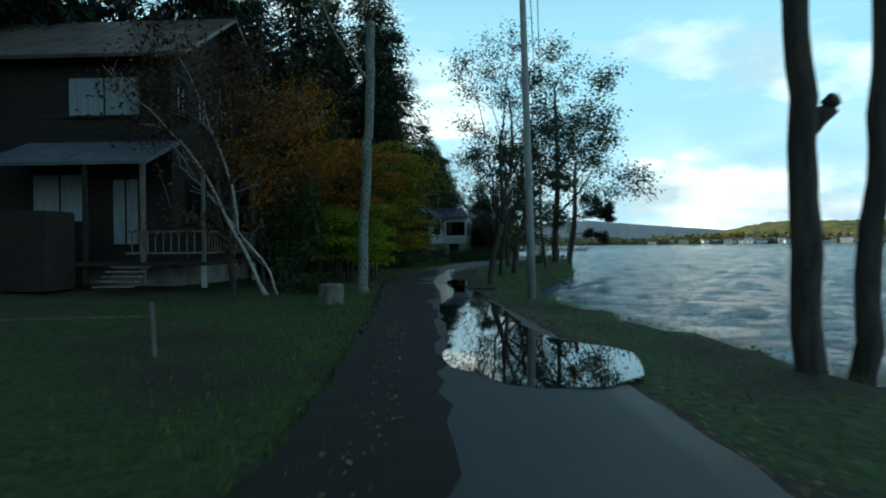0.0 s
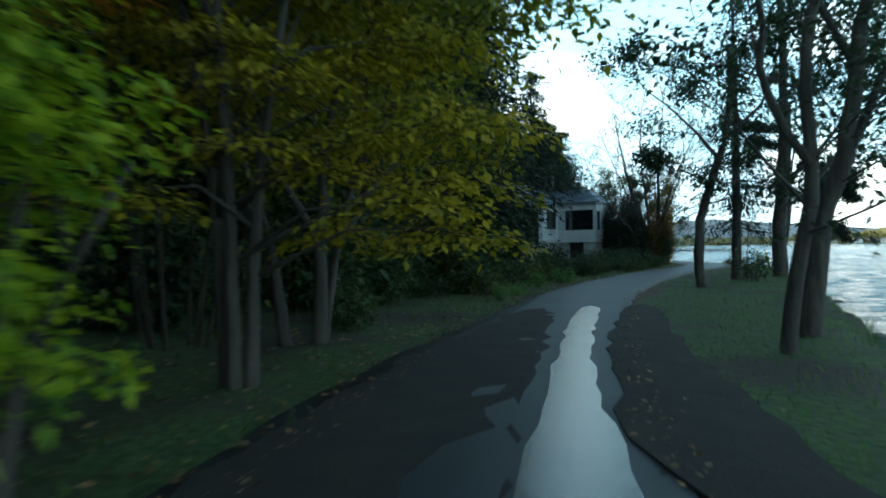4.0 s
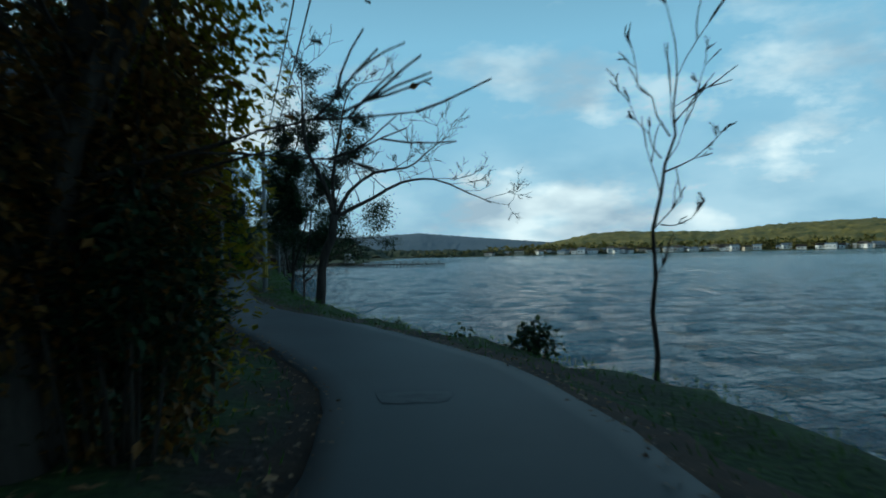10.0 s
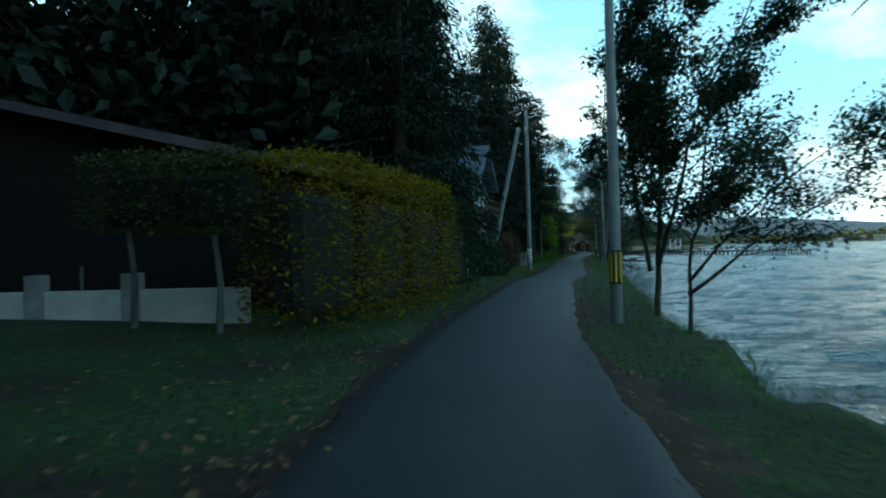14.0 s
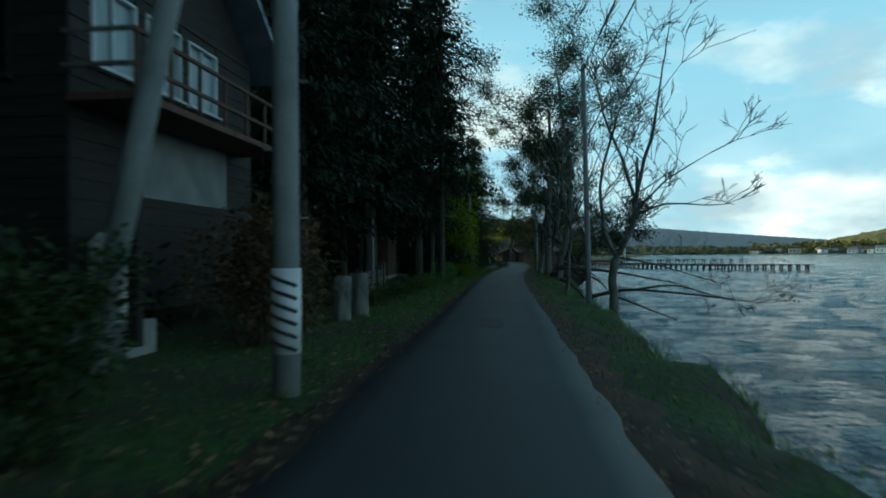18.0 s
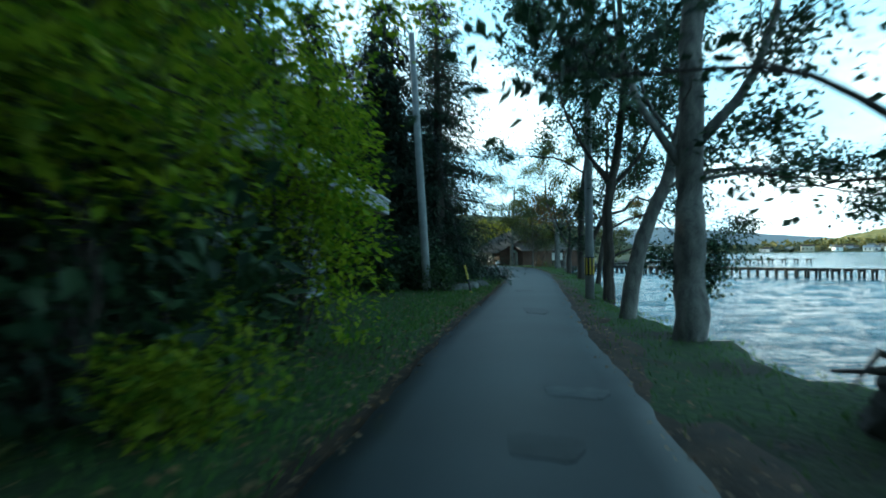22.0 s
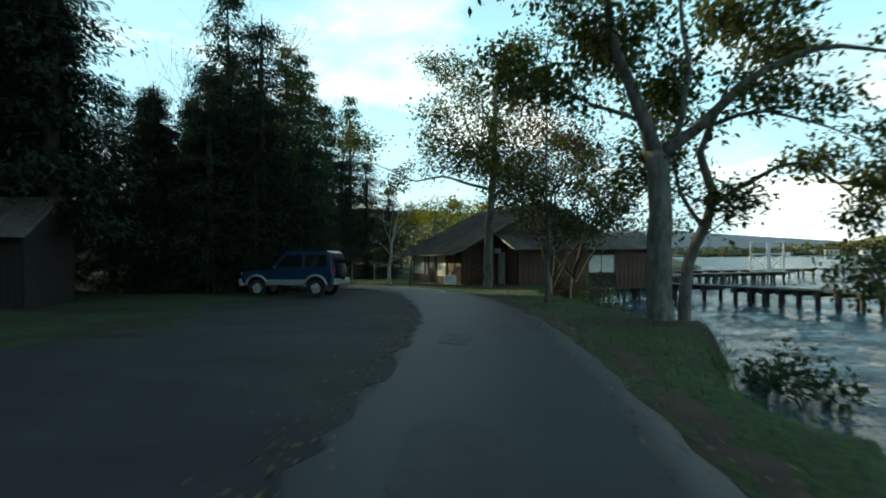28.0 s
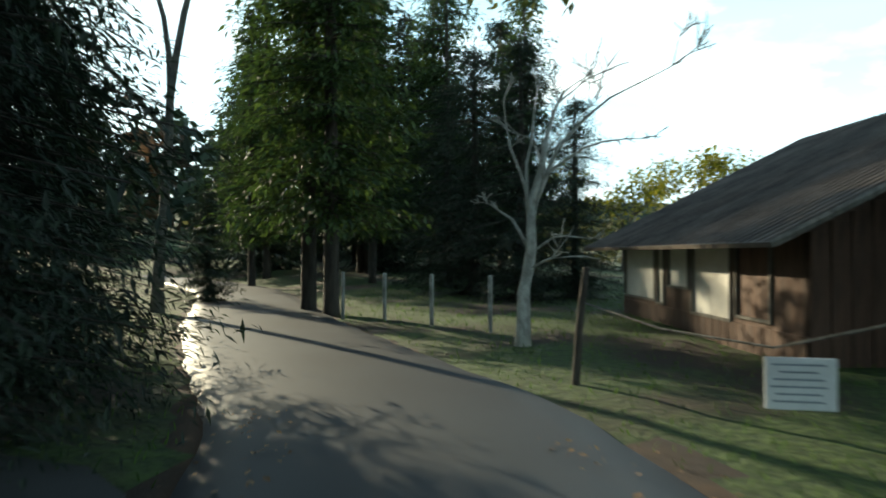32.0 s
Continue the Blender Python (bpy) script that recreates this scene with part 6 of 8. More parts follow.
# brown two-storey house with a veranda
def brown_house():
    h = thing("brown_house", (-9.2, 22.3, 0.4), "dark brown two-storey wooden house with a veranda", "house", turn=-4)
    W = 10.5
    fh = [(2.6, 4.4, 2.1, 3.5), (6.9, 9.5, 5.6, 7.0), (5.6, 7.6, 2.0, 3.7), (8.4, 9.4, 1.2, 3.5), (0.4, 1.5, 2.1, 3.3)]
    sh = [(0.4, 1.3, 5.7, 6.8), (2.2, 3.2, 5.7, 6.8), (1.0, 2.6, 2.0, 3.5), (4.4, 5.4, 5.7, 6.8)]
    wall("wall", h, (-W, 0), (0, 0), 0.5, 7.7, M_DARKWOOD, holes=fh)
    wall("wall", h, (0, 0), (0, 8), 0.5, 7.7, M_DARKWOOD, holes=sh)
    wall("wall", h, (0, 8), (-W, 8), 0.5, 7.7, M_DARKWOOD)
    wall("wall", h, (-W, 8), (-W, 0), 0.5, 7.7, M_DARKWOOD)
    boards(h, (-W, 0), (0, 0), 0.5, 7.7, M_DARKWOOD, (0, -1), 0.28, holes=fh)
    boards(h, (0, 0), (0, 8), 0.5, 7.7, M_DARKWOOD, (1, 0), 0.28, holes=sh)
    for q in fh:
        window(h, (-W, 0), (0, 0), *q, M_DARKWOOD, M_CURTAIN if q[0] != 2.6 else M_GLASS, 1)
    for q in sh:
        window(h, (0, 0), (0, 8), *q, M_DARKWOOD, M_CURTAIN if q[2] > 5 else M_GLASS, 1)
    boxpart("foundation", (-W / 2, 4, 0.1), (W - 0.1, 7.9, 0.9), M_CONCRETE, h, 0.02)
    roof_plane("roof", h, (-W - 0.8, -0.9, 7.5), (0.9, -0.9, 7.5), (0.9, 4, 10.2), (-W - 0.8, 4, 10.2), M_ROOF_BROWN, 0.12, 20)
    roof_plane("roof", h, (-W - 0.8, 8.9, 7.5), (0.9, 8.9, 7.5), (0.9, 4, 10.2), (-W - 0.8, 4, 10.2), M_ROOF_BROWN, 0.12, 20)
    s = Shape()
    s.v += [(0, 0, 7.7), (0, 8, 7.7), (0, 4, 10.0), (-0.12, 0, 7.7), (-0.12, 8, 7.7), (-0.12, 4, 10.0)]
    s.f += [(0, 1, 2), (5, 4, 3)]
    part("gable", s, M_DARKWOOD, h)
    # lean-to roof over the entrance
    roof_plane("porch_roof", h, (-4.9, -2.6, 3.75), (0.4, -2.6, 3.75), (0.4, 0.0, 4.75), (-4.9, 0.0, 4.75), M_ROOF_BLUE, 0.1, 12)
    for x in (-4.7, -1.6, 0.2):
        boxpart("post", (x, -2.4, 1.85), (0.13, 0.13, 3.7), M_GREYWOOD if x > -1 else M_DARKWOOD, h)
    # deck and railing along the front and the lane side
    boxpart("deck", (0.9, -0.2, 0.62), (2.6, 4.8, 0.12), M_DARKWOOD, h)
    boxpart("deck", (-2.2, -1.3, 0.62), (3.7, 2.5, 0.12), M_DARKWOOD, h)
    for y in (-2.5, 0.0, 2.1):
        boxpart("post", (2.1, y, 1.7), (0.1, 0.1, 3.4), M_GREYWOOD, h, label="pale bare wooden post")
    for y in (-2.5, 2.1):
        boxpart("stilt", (2.1, y, 0.25), (0.14, 0.14, 0.7), M_CONCRETE, h)
    rail = new("railing")
    rail.parent = h
    for z in (0.95, 1.6):
        boxpart("rail", (2.1, -0.2, z), (0.05, 4.6, 0.06), M_GREYWOOD, rail)
        boxpart("rail", (0.9, -2.5, z), (2.4, 0.05, 0.06), M_GREYWOOD, rail)
    for q in range(19):
        boxpart("baluster", (2.1, -2.35 + q * 0.24, 1.28), (0.035, 0.035, 0.62), M_GREYWOOD, rail, 0.004)
    for q in range(9):
        boxpart("baluster", (-0.1 + q * 0.24, -2.5, 1.28), (0.035, 0.035, 0.62), M_GREYWOOD, rail, 0.004)
    # outer flue and store
    g = Shape()
    g.tube([(-8.6, -0.5, 0.3), (-8.6, -0.5, 8.6)], [0.13, 0.12], 8)
    g.tube([(-8.6, -0.5, 8.6), (-8.6, -0.5, 8.8)], [0.2, 0.2], 8)
    part("flue", g, M_CONCRETE, h, "weathered metal flue", True)
    boxpart("store", (-3.2, -3.3, 1.05), (2.8, 1.4, 2.3), M_DARKWOOD, h, 0.02, label="dark boarded store by the entrance")
    g = Shape()
    for q in range(5):
        g.box((0.1, -3.0 - q * 0.24, 0.55 - q * 0.13), (1.1, 0.26, 0.05), None, 0.006)
    part("steps", g, M_GREYWOOD, h)


brown_house()


# low wooden house with a maroon roof behind a block wall
def maroon_house():
    h = thing("low_house", (1.8, 102.2, 0.0), "low dark wooden house with a faded maroon roof", "house", turn=-2)
    hw, L = 8.1, 7.0
    fh = [(1.2, 2.2, 1.4, 2.6)]
    sh = [(0.8, 2.4, 1.2, 3.0), (3.6, 5.2, 1.2, 3.0)]
    wall("wall", h, (-2 * hw, 0.5), (0, 0.5), 0.2, 3.7, M_DARKWOOD, holes=fh)
    wall("wall", h, (0, 0.5), (0, L), 0.2, 3.7, M_DARKWOOD, holes=sh)
    wall("wall", h, (0, L), (-2 * hw, L), 0.2, 3.7, M_DARKWOOD)
    wall("wall", h, (-2 * hw, L), (-2 * hw, 0.5), 0.2, 3.7, M_DARKWOOD)
    boards(h, (-2 * hw, 0.5), (0, 0.5), 0.2, 3.7, M_DARKWOOD, (0, -1), 0.28, holes=fh)
    window(h, (-2 * hw, 0.5), (0, 0.5), *fh[0], M_DARKWOOD, M_CURTAIN, 1)
    for q in sh:
        window(h, (0, 0.5), (0, L), *q, M_DARKWOOD, M_GLASS, 1)
    s = Shape()
    s.v += [(-2 * hw, 0.5, 3.7), (0, 0.5, 3.7), (-hw, 0.5, 5.6), (-2 * hw, 0.62, 3.7), (0, 0.62, 3.7), (-hw, 0.62, 5.6)]
    s.f += [(0, 1, 2), (5, 4, 3)]
    part("gable", s, M_DARKWOOD, h)
    for sx in (0.9, -2 * hw - 0.9):
        roof_plane("roof", h, (sx, -0.6, 3.65), (sx, L + 0.6, 3.65), (-hw, L + 0.6, 5.85), (-hw, -0.6, 5.85), M_ROOF_PURPLE, 0.22, 18)
    g = Shape()
    g.tube([(0.97, -0.6, 3.5), (0.97, L + 0.6, 3.5)], [0.06, 0.06], 6)
    part("gutter", g, M_BLACK, h)


maroon_house()


def block_wall():
    """Low pale wall of panels between thicker posts."""
    w = thing("garden_wall", (0, 0, 0), "low pale concrete garden wall with square posts", "wall")
    a, b = V((-7.3, 98.1, 0)), V((2.6, 99.7, 0))
    turn = rz(math.degrees(math.atan2((b - a).y, (b - a).x)))
    posts = [0.0, 0.21, 0.405, 0.535, 0.737, 1.0]
    for q, f in enumerate(posts):
        p = a.lerp(b, f)
        if f < 1:
            boxpart("post", (p.x, p.y, 0.5), (0.36, 0.36, 1.25), M_CONCRETE, w, 0.02, turn)
            m = a.lerp(b, (f + posts[q + 1]) / 2)
            boxpart("panel", (m.x, m.y, 0.36), ((b - a).length * (posts[q + 1] - f) - 0.36, 0.14, 0.84), M_PANEL, w, 0.015, turn)
    for q in (0.12, 0.63):
        p = a.lerp(b, q)
        boxpart("stake", (p.x, p.y, 1.0), (0.05, 0.05, 0.6), M_GREYWOOD, w, 0.005)


block_wall()


# hut on posts beside the straight
def lake_hut():
    h = thing("wooden_hut", (2.75, 132.0, 0.25), "tall dark wooden hut with a blue grey metal roof", "house", turn=-3)
    W, D = 7.5, 6.5
    sh = [(0.5, 1.7, 4.2, 5.5), (2.0, 3.2, 4.2, 5.5), (3.5, 4.7, 4.2, 5.5)]
    fh = [(4.6, 6.6, 3.9, 5.2)]
    wall("wall", h, (-W, 0), (0, 0), 0.3, 5.8, M_DARKWOOD, holes=fh)
    wall("wall", h, (0, 0), (0, D), 0.3, 5.8, M_DARKWOOD, holes=sh)
    wall("wall", h, (0, D), (-W, D), 0.3, 5.8, M_DARKWOOD)
    wall("wall", h, (-W, D), (-W, 0), 0.3, 5.8, M_DARKWOOD)
    boards(h, (-W, 0), (0, 0), 0.3, 5.8, M_DARKWOOD, (0, -1), 0.3, holes=fh)
    boards(h, (0, 0), (0, D), 0.3, 5.8, M_DARKWOOD, (1, 0), 0.3, holes=sh)
    for q in sh:
        window(h, (0, 0), (0, D), *q, M_WHITE, M_CURTAIN, 1)
    window(h, (-W, 0), (0, 0), *fh[0], M_DARKWOOD, M_GLASS, 1)
    boxpart("panel", (0.04, 3.4, 2.9), (0.04, 3.4, 1.3), M_WALLGREY, h, label="grey metal panel below the windows")
    roof_plane("roof", h, (-W - 0.5, -0.9, 5.6), (0.7, -0.9, 5.6), (0.7, 3.1, 8.65), (-W - 0.5, 3.1, 8.65), M_ROOF_BLUE, 0.1, 18)
    roof_plane("roof", h, (-W - 0.5, D + 0.8, 5.6), (0.7, D + 0.8, 5.6), (0.7, 3.1, 8.65), (-W - 0.5, 3.1, 8.65), M_ROOF_BLUE, 0.1, 18)
    s = Shape()
    s.v += [(0, 0, 5.8), (0, D, 5.8), (0, 3.1, 8.35), (-0.12, 0, 5.8), (-0.12, D, 5.8), (-0.12, 3.1, 8.35)]
    s.f += [(0, 1, 2), (5, 4, 3)]
    part("gable", s, M_DARKWOOD, h)
    rail = new("balcony")
    rail.parent = h
    boxpart("floor", (0.6, 2.8, 3.55), (1.1, 5.8, 0.12), M_BROWNWOOD, rail)
    for z in (4.0, 4.5):
        boxpart("rail", (1.1, 2.8, z), (0.06, 5.8, 0.07), M_BROWNWOOD, rail)
        boxpart("rail", (0.55, -0.1, z), (1.1, 0.06, 0.07), M_GREYWOOD, rail)
    for q in range(7):
        boxpart("baluster", (1.1, -0.05 + q * 0.95, 4.05), (0.06, 0.06, 0.95), M_BROWNWOOD, rail)
    for y in (0.0, 5.6):
        boxpart("post", (1.05, y, 1.75), (0.16, 0.16, 3.6), M_DARKWOOD, h)


lake_hut()


# dark boarded house close to the lane
def lane_house():
    h = thing("boarded_house", (2.9, 161.5, 0.0), "dark brown boarded house with a pale sill among the cedars", "house", turn=0)
    D, W = 8.2, 6.0
    holes = [(3.2, 4.9, 0.3, 2.3)]
    wall("wall", h, (0, 0), (0, D), 0.1, 3.3, M_BROWNWOOD, 0.14, holes=holes)
    wall("wall", h, (0, D), (-W, D), 0.1, 3.3, M_BROWNWOOD, 0.14)
    wall("wall", h, (-W, D), (-W, 0), 0.1, 3.3, M_BROWNWOOD, 0.14)
    wall("wall", h, (-W, 0), (0, 0), 0.1, 3.3, M_BROWNWOOD, 0.14)
    boards(h, (0, 0), (0, D), 0.3, 3.3, M_BROWNWOOD, (1, 0), 0.3, holes=holes)
    boards(h, (-W, 0), (0, 0), 0.3, 3.3, M_BROWNWOOD, (0, -1), 0.3)
    window(h, (0, 0), (0, D), *holes[0], M_GREYWOOD, M_GLASS, 1)
    boxpart("foundation", (-W / 2, D / 2, 0.1), (W + 0.06, D + 0.06, 0.34), M_CONCRETE, h, 0.02)
    boxpart("step", (0.35, 5.4, 0.12), (0.7, 3.6, 0.24), M_CONCRETE, h, 0.02, label="pale concrete step")
    boxpart("downpipe", (0.09, 6.1, 1.7), (0.09, 0.09, 3.0), M_GREYWOOD, h, 0.02)
    roof_plane("roof", h, (0.7, -0.6, 3.2), (0.7, D + 0.6, 3.2), (-W / 2, D + 0.6, 4.9), (-W / 2, -0.6, 4.9), M_ROOF_BROWN, 0.1, 18)
    roof_plane("roof", h, (-W - 0.7, -0.6, 3.2), (-W - 0.7, D + 0.6, 3.2), (-W / 2, D + 0.6, 4.9), (-W / 2, -0.6, 4.9), M_ROOF_BROWN, 0.1, 18)
    for y in (0.0, D - 0.1):
        g = Shape()
        g.v += [(0, y, 3.3), (-W, y, 3.3), (-W / 2, y, 4.8), (0, y + 0.1, 3.3), (-W, y + 0.1, 3.3), (-W / 2, y + 0.1, 4.8)]
        g.f += [(0, 1, 2), (5, 4, 3), (0, 2, 5, 3), (2, 1, 4, 5)]
        part("gable", g, M_BROWNWOOD, h)


lane_house()


# low building with a flat roof and a roller door
def garage():
    h = thing("garage", (3.95, 172.75, 0.0), "low grey building with a flat roof and maroon shutter", "garage", turn=1.5)
    D = 15.2
    hole = [(5.2, 11.3, 0.05, 2.35)]
    wall("wall", h, (0, 0), (0, D), -0.1, 2.95, M_WALLGREY, 0.18, holes=hole)
    wall("wall", h, (0, D), (-7, D), -0.1, 2.95, M_WALLGREY, 0.18)
    wall("wall", h, (-7, D), (-7, 0), -0.1, 2.95, M_WALLGREY, 0.18)
    wall("wall", h, (-7, 0), (0, 0), -0.1, 2.95, M_WALLGREY, 0.18)
    door = new("shutter_door")
    door.parent = h
    for q in range(23):
        boxpart("slat", (-0.1, 8.25, 0.1 + q * 0.1), (0.05, 6.08, 0.094), M_MAROON, door, 0.012)
    for y in (5.16, 11.34):
        boxpart("jamb", (0.02, y, 1.2), (0.14, 0.12, 2.45), M_BLACK, h)
    boxpart("sill", (0.35, 7.4, -0.02), (0.8, 7.6, 0.16), M_CONCRETE, h, 0.02)
    boxpart("plinth", (0.06, 13.35, 0.05), (0.2, 3.6, 0.3), M_CONCRETE, h, 0.02)
    boxpart("meter_box", (0.08, 13.6, 1.45), (0.12, 0.2, 0.32), M_WALLGREY, h)
    boxpart("ceiling_board", (-2.6, D / 2, 3.02), (9.6, D + 1.0, 0.06), M_BROWNWOOD, h)
    boxpart("roof", (-2.6, D / 2, 3.3), (9.9, D + 1.3, 0.5), M_CONCRETE, h, 0.02, label="flat concrete roof slab with a pale fascia")
    boxpart("roof_edge", (2.37, D / 2, 3.58), (0.07, D + 1.36, 0.07), M_STEEL, h)


garage()


# barn and boat shed built out over the water
def barn():
    h = thing("barn", (11.35, 254.2, -0.35), "old brown boarded barn with a corrugated roof and pale wall panels", "barn", turn=25.5)
    # local: x along the front to the right, y along the left wall to the back
    L, Wd, hw = 8.2, 10.4, 5.2
    lh = [(0.9, 2.05, 0.75, 1.95), (2.2, 3.85, 0.65, 1.95), (3.98, 5.1, 1.1, 1.95), (5.3, 5.75, 0.7, 1.95), (5.85, 8.05, 0.75, 1.95)]
    wall("wall", h, (0, L), (0, 0), -0.1, 2.1, M_BROWNWOOD, 0.12, holes=[(L - b, L - a, c, d) for a, b, c, d in lh])
    wall("wall", h, (0, 0), (Wd, 0), -0.1, 2.1, M_BROWNWOOD, 0.12)
    wall("wall", h, (Wd, 0), (Wd, L), -0.1, 2.1, M_BROWNWOOD, 0.12)
    wall("wall", h, (Wd, L), (0, L), -0.1, 2.1, M_BROWNWOOD, 0.12)
    for k, (a, b, c, d) in enumerate(lh):
        window(h, (0, L), (0, 0), L - b, L - a, c, d, M_GREYWOOD, M_PANEL if k != 0 else M_BROWNWOOD, 0, False, 0.02)
    for q in range(28):
        y = 0.14 + q * 0.29
        boxpart("board", (-0.02, y, 0.3), (0.03, 0.27, 0.75), M_BROWNWOOD, h, 0.004)
    for q in range(35):
        x = 0.15 + q * 0.29
        top = 2.1 + 2.6 * (1 - abs(x - hw) / hw)
        boxpart("board", (x, -0.02, top / 2 - 0.05), (0.27, 0.03, top - 0.05), M_BROWNWOOD, h, 0.004)
    s = Shape()
    s.v += [(0, 0.0, 2.1), (Wd, 0.0, 2.1), (hw, 0.0, 4.75), (0, 0.1, 2.1), (Wd, 0.1, 2.1), (hw, 0.1, 4.75)]
    s.f += [(0, 1, 2), (5, 4, 3)]
    part("gable", s, M_BROWNWOOD, h)
    roof_plane("roof", h, (-0.85, -0.7, 1.95), (-0.85, L + 0.8, 1.95), (hw, L + 0.8, 4.95), (hw, -0.7, 4.95), M_ROOF_BROWN, 0.07, 44)
    roof_plane("roof", h, (Wd + 0.85, -0.7, 1.95), (Wd + 0.85, L + 0.8, 1.95), (hw, L + 0.8, 4.95), (hw, -0.7, 4.95), M_ROOF_BROWN, 0.07, 44)
    for sx in (-0.9, Wd + 0.9):
        g = Shape()
        g.tube([(sx, -0.72, 1.92), (hw, -0.72, 4.93)], [0.05, 0.05], 4)
        part("bargeboard", g, M_GREYWOOD, h)
    # annex towards the lane, over the water
    ah = [(4.4, 6.2, 0.85, 1.9)]
    wall("annex_wall", h, (2.3, 0), (2.3, -2.3), 0.05, 2.3, M_BROWNWOOD, 0.1)
    wall("annex_wall", h, (2.3, -2.3), (11.5, -2.3), 0.05, 2.3, M_DARKWOOD, 0.1, holes=ah)
    wall("annex_wall", h, (11.5, -2.3), (11.5, 0), 0.05, 2.3, M_BROWNWOOD, 0.1)
    window(h, (2.3, -2.3), (11.5, -2.3), *ah[0], M_GREYWOOD, M_PANEL, 1, False, 0.02)
    boxpart("door", (2.27, -0.45, 1.1), (0.05, 0.8, 1.95), M_PANEL, h, label="pale weathered door")
    for q in range(5):
        boxpart("board", (2.27, -1.05 - q * 0.27, 1.15), (0.03, 0.255, 2.2), M_BROWNWOOD, h, 0.004)
    for q in range(31):
        x = 2.45 + q * 0.295
        if not 6.6 < x < 8.6:
            boxpart("board", (x, -2.33, 1.15), (0.275, 0.03, 2.2), M_BROWNWOOD, h, 0.004)
    roof_plane("annex_roof", h, (1.8, -2.9, 2.2), (11.9, -2.9, 2.2), (11.9, 0.0, 3.3), (1.8, 0.0, 3.3), M_ROOF_BROWN, 0.06, 40)
    boxpart("lamp_box", (2.1, -0.3, 2.15), (0.25, 0.35, 0.28), M_STEEL, h)
    boxpart("floor", (7.0, -1.1, 0.0), (9.4, 2.4, 0.14), M_PIER, h)
    for q in range(9):
        for yy in (-2.2, -0.2, 3.5, 7.0):
            x = 2.9 + q * 1.05
            g = Shape()
            g.tube([(0, 0, -3.0), (0, 0, 0.0)], [0.11, 0.1], 7)
            ob = part("stilt", g, M_PIER, h)
            ob.location = (x, yy, 0)


barn()


# dark shed at the back of the car park
def shed():
    h = thing("wooden_shed", (-4.3, 234.7, 0.0), "dark weathered wooden shed beside the car park", "shed", turn=14)
    h.scale = (0.6, 1.0, 1.0)
    W, D = 6.4, 4.2
    dh = [(3.9, 4.9, 0.1, 2.0)]
    wall("wall", h, (0, 0), (W, 0), 0.0, 2.3, M_DARKWOOD, 0.1, holes=dh)
    wall("wall", h, (W, 0), (W, D), 0.0, 2.3, M_DARKWOOD, 0.1)
    wall("wall", h, (W, D), (0, D), 0.0, 2.3, M_DARKWOOD, 0.1)
    wall("wall", h, (0, D), (0, 0), 0.0, 2.3, M_DARKWOOD, 0.1)
    boxpart("door", (4.4, -0.02, 1.05), (0.98, 0.05, 1.9), M_BROWNWOOD, h)
    for q in range(22):
        x = 0.15 + q * 0.29
        if not 3.8 < x < 5.0:
            boxpart("board", (x, -0.07, 1.15), (0.27, 0.03, 2.25), M_DARKWOOD, h, 0.004)
    roof_plane("roof", h, (-0.5, -0.6, 2.2), (W + 0.5, -0.6, 2.2), (W + 0.5, D / 2, 3.5), (-0.5, D / 2, 3.5), M_ROOF_BROWN, 0.07, 20)
    roof_plane("roof", h, (-0.5, D + 0.6, 2.2), (W + 0.5, D + 0.6, 2.2), (W + 0.5, D / 2, 3.5), (-0.5, D / 2, 3.5), M_ROOF_BROWN, 0.07, 20)
    for x in (0.0, W):
        s = Shape()
        s.v += [(x, 0, 2.3), (x, D, 2.3), (x, D / 2, 3.4), (x + 0.08, 0, 2.3), (x + 0.08, D, 2.3), (x + 0.08, D / 2, 3.4)]
        s.f += [(0, 1, 2), (5, 4, 3)]
        part("gable", s, M_DARKWOOD, h)
    boxpart("fascia", (W / 2, -0.62, 2.2), (W + 1.0, 0.04, 0.14), M_GREYWOOD, h)


shed()


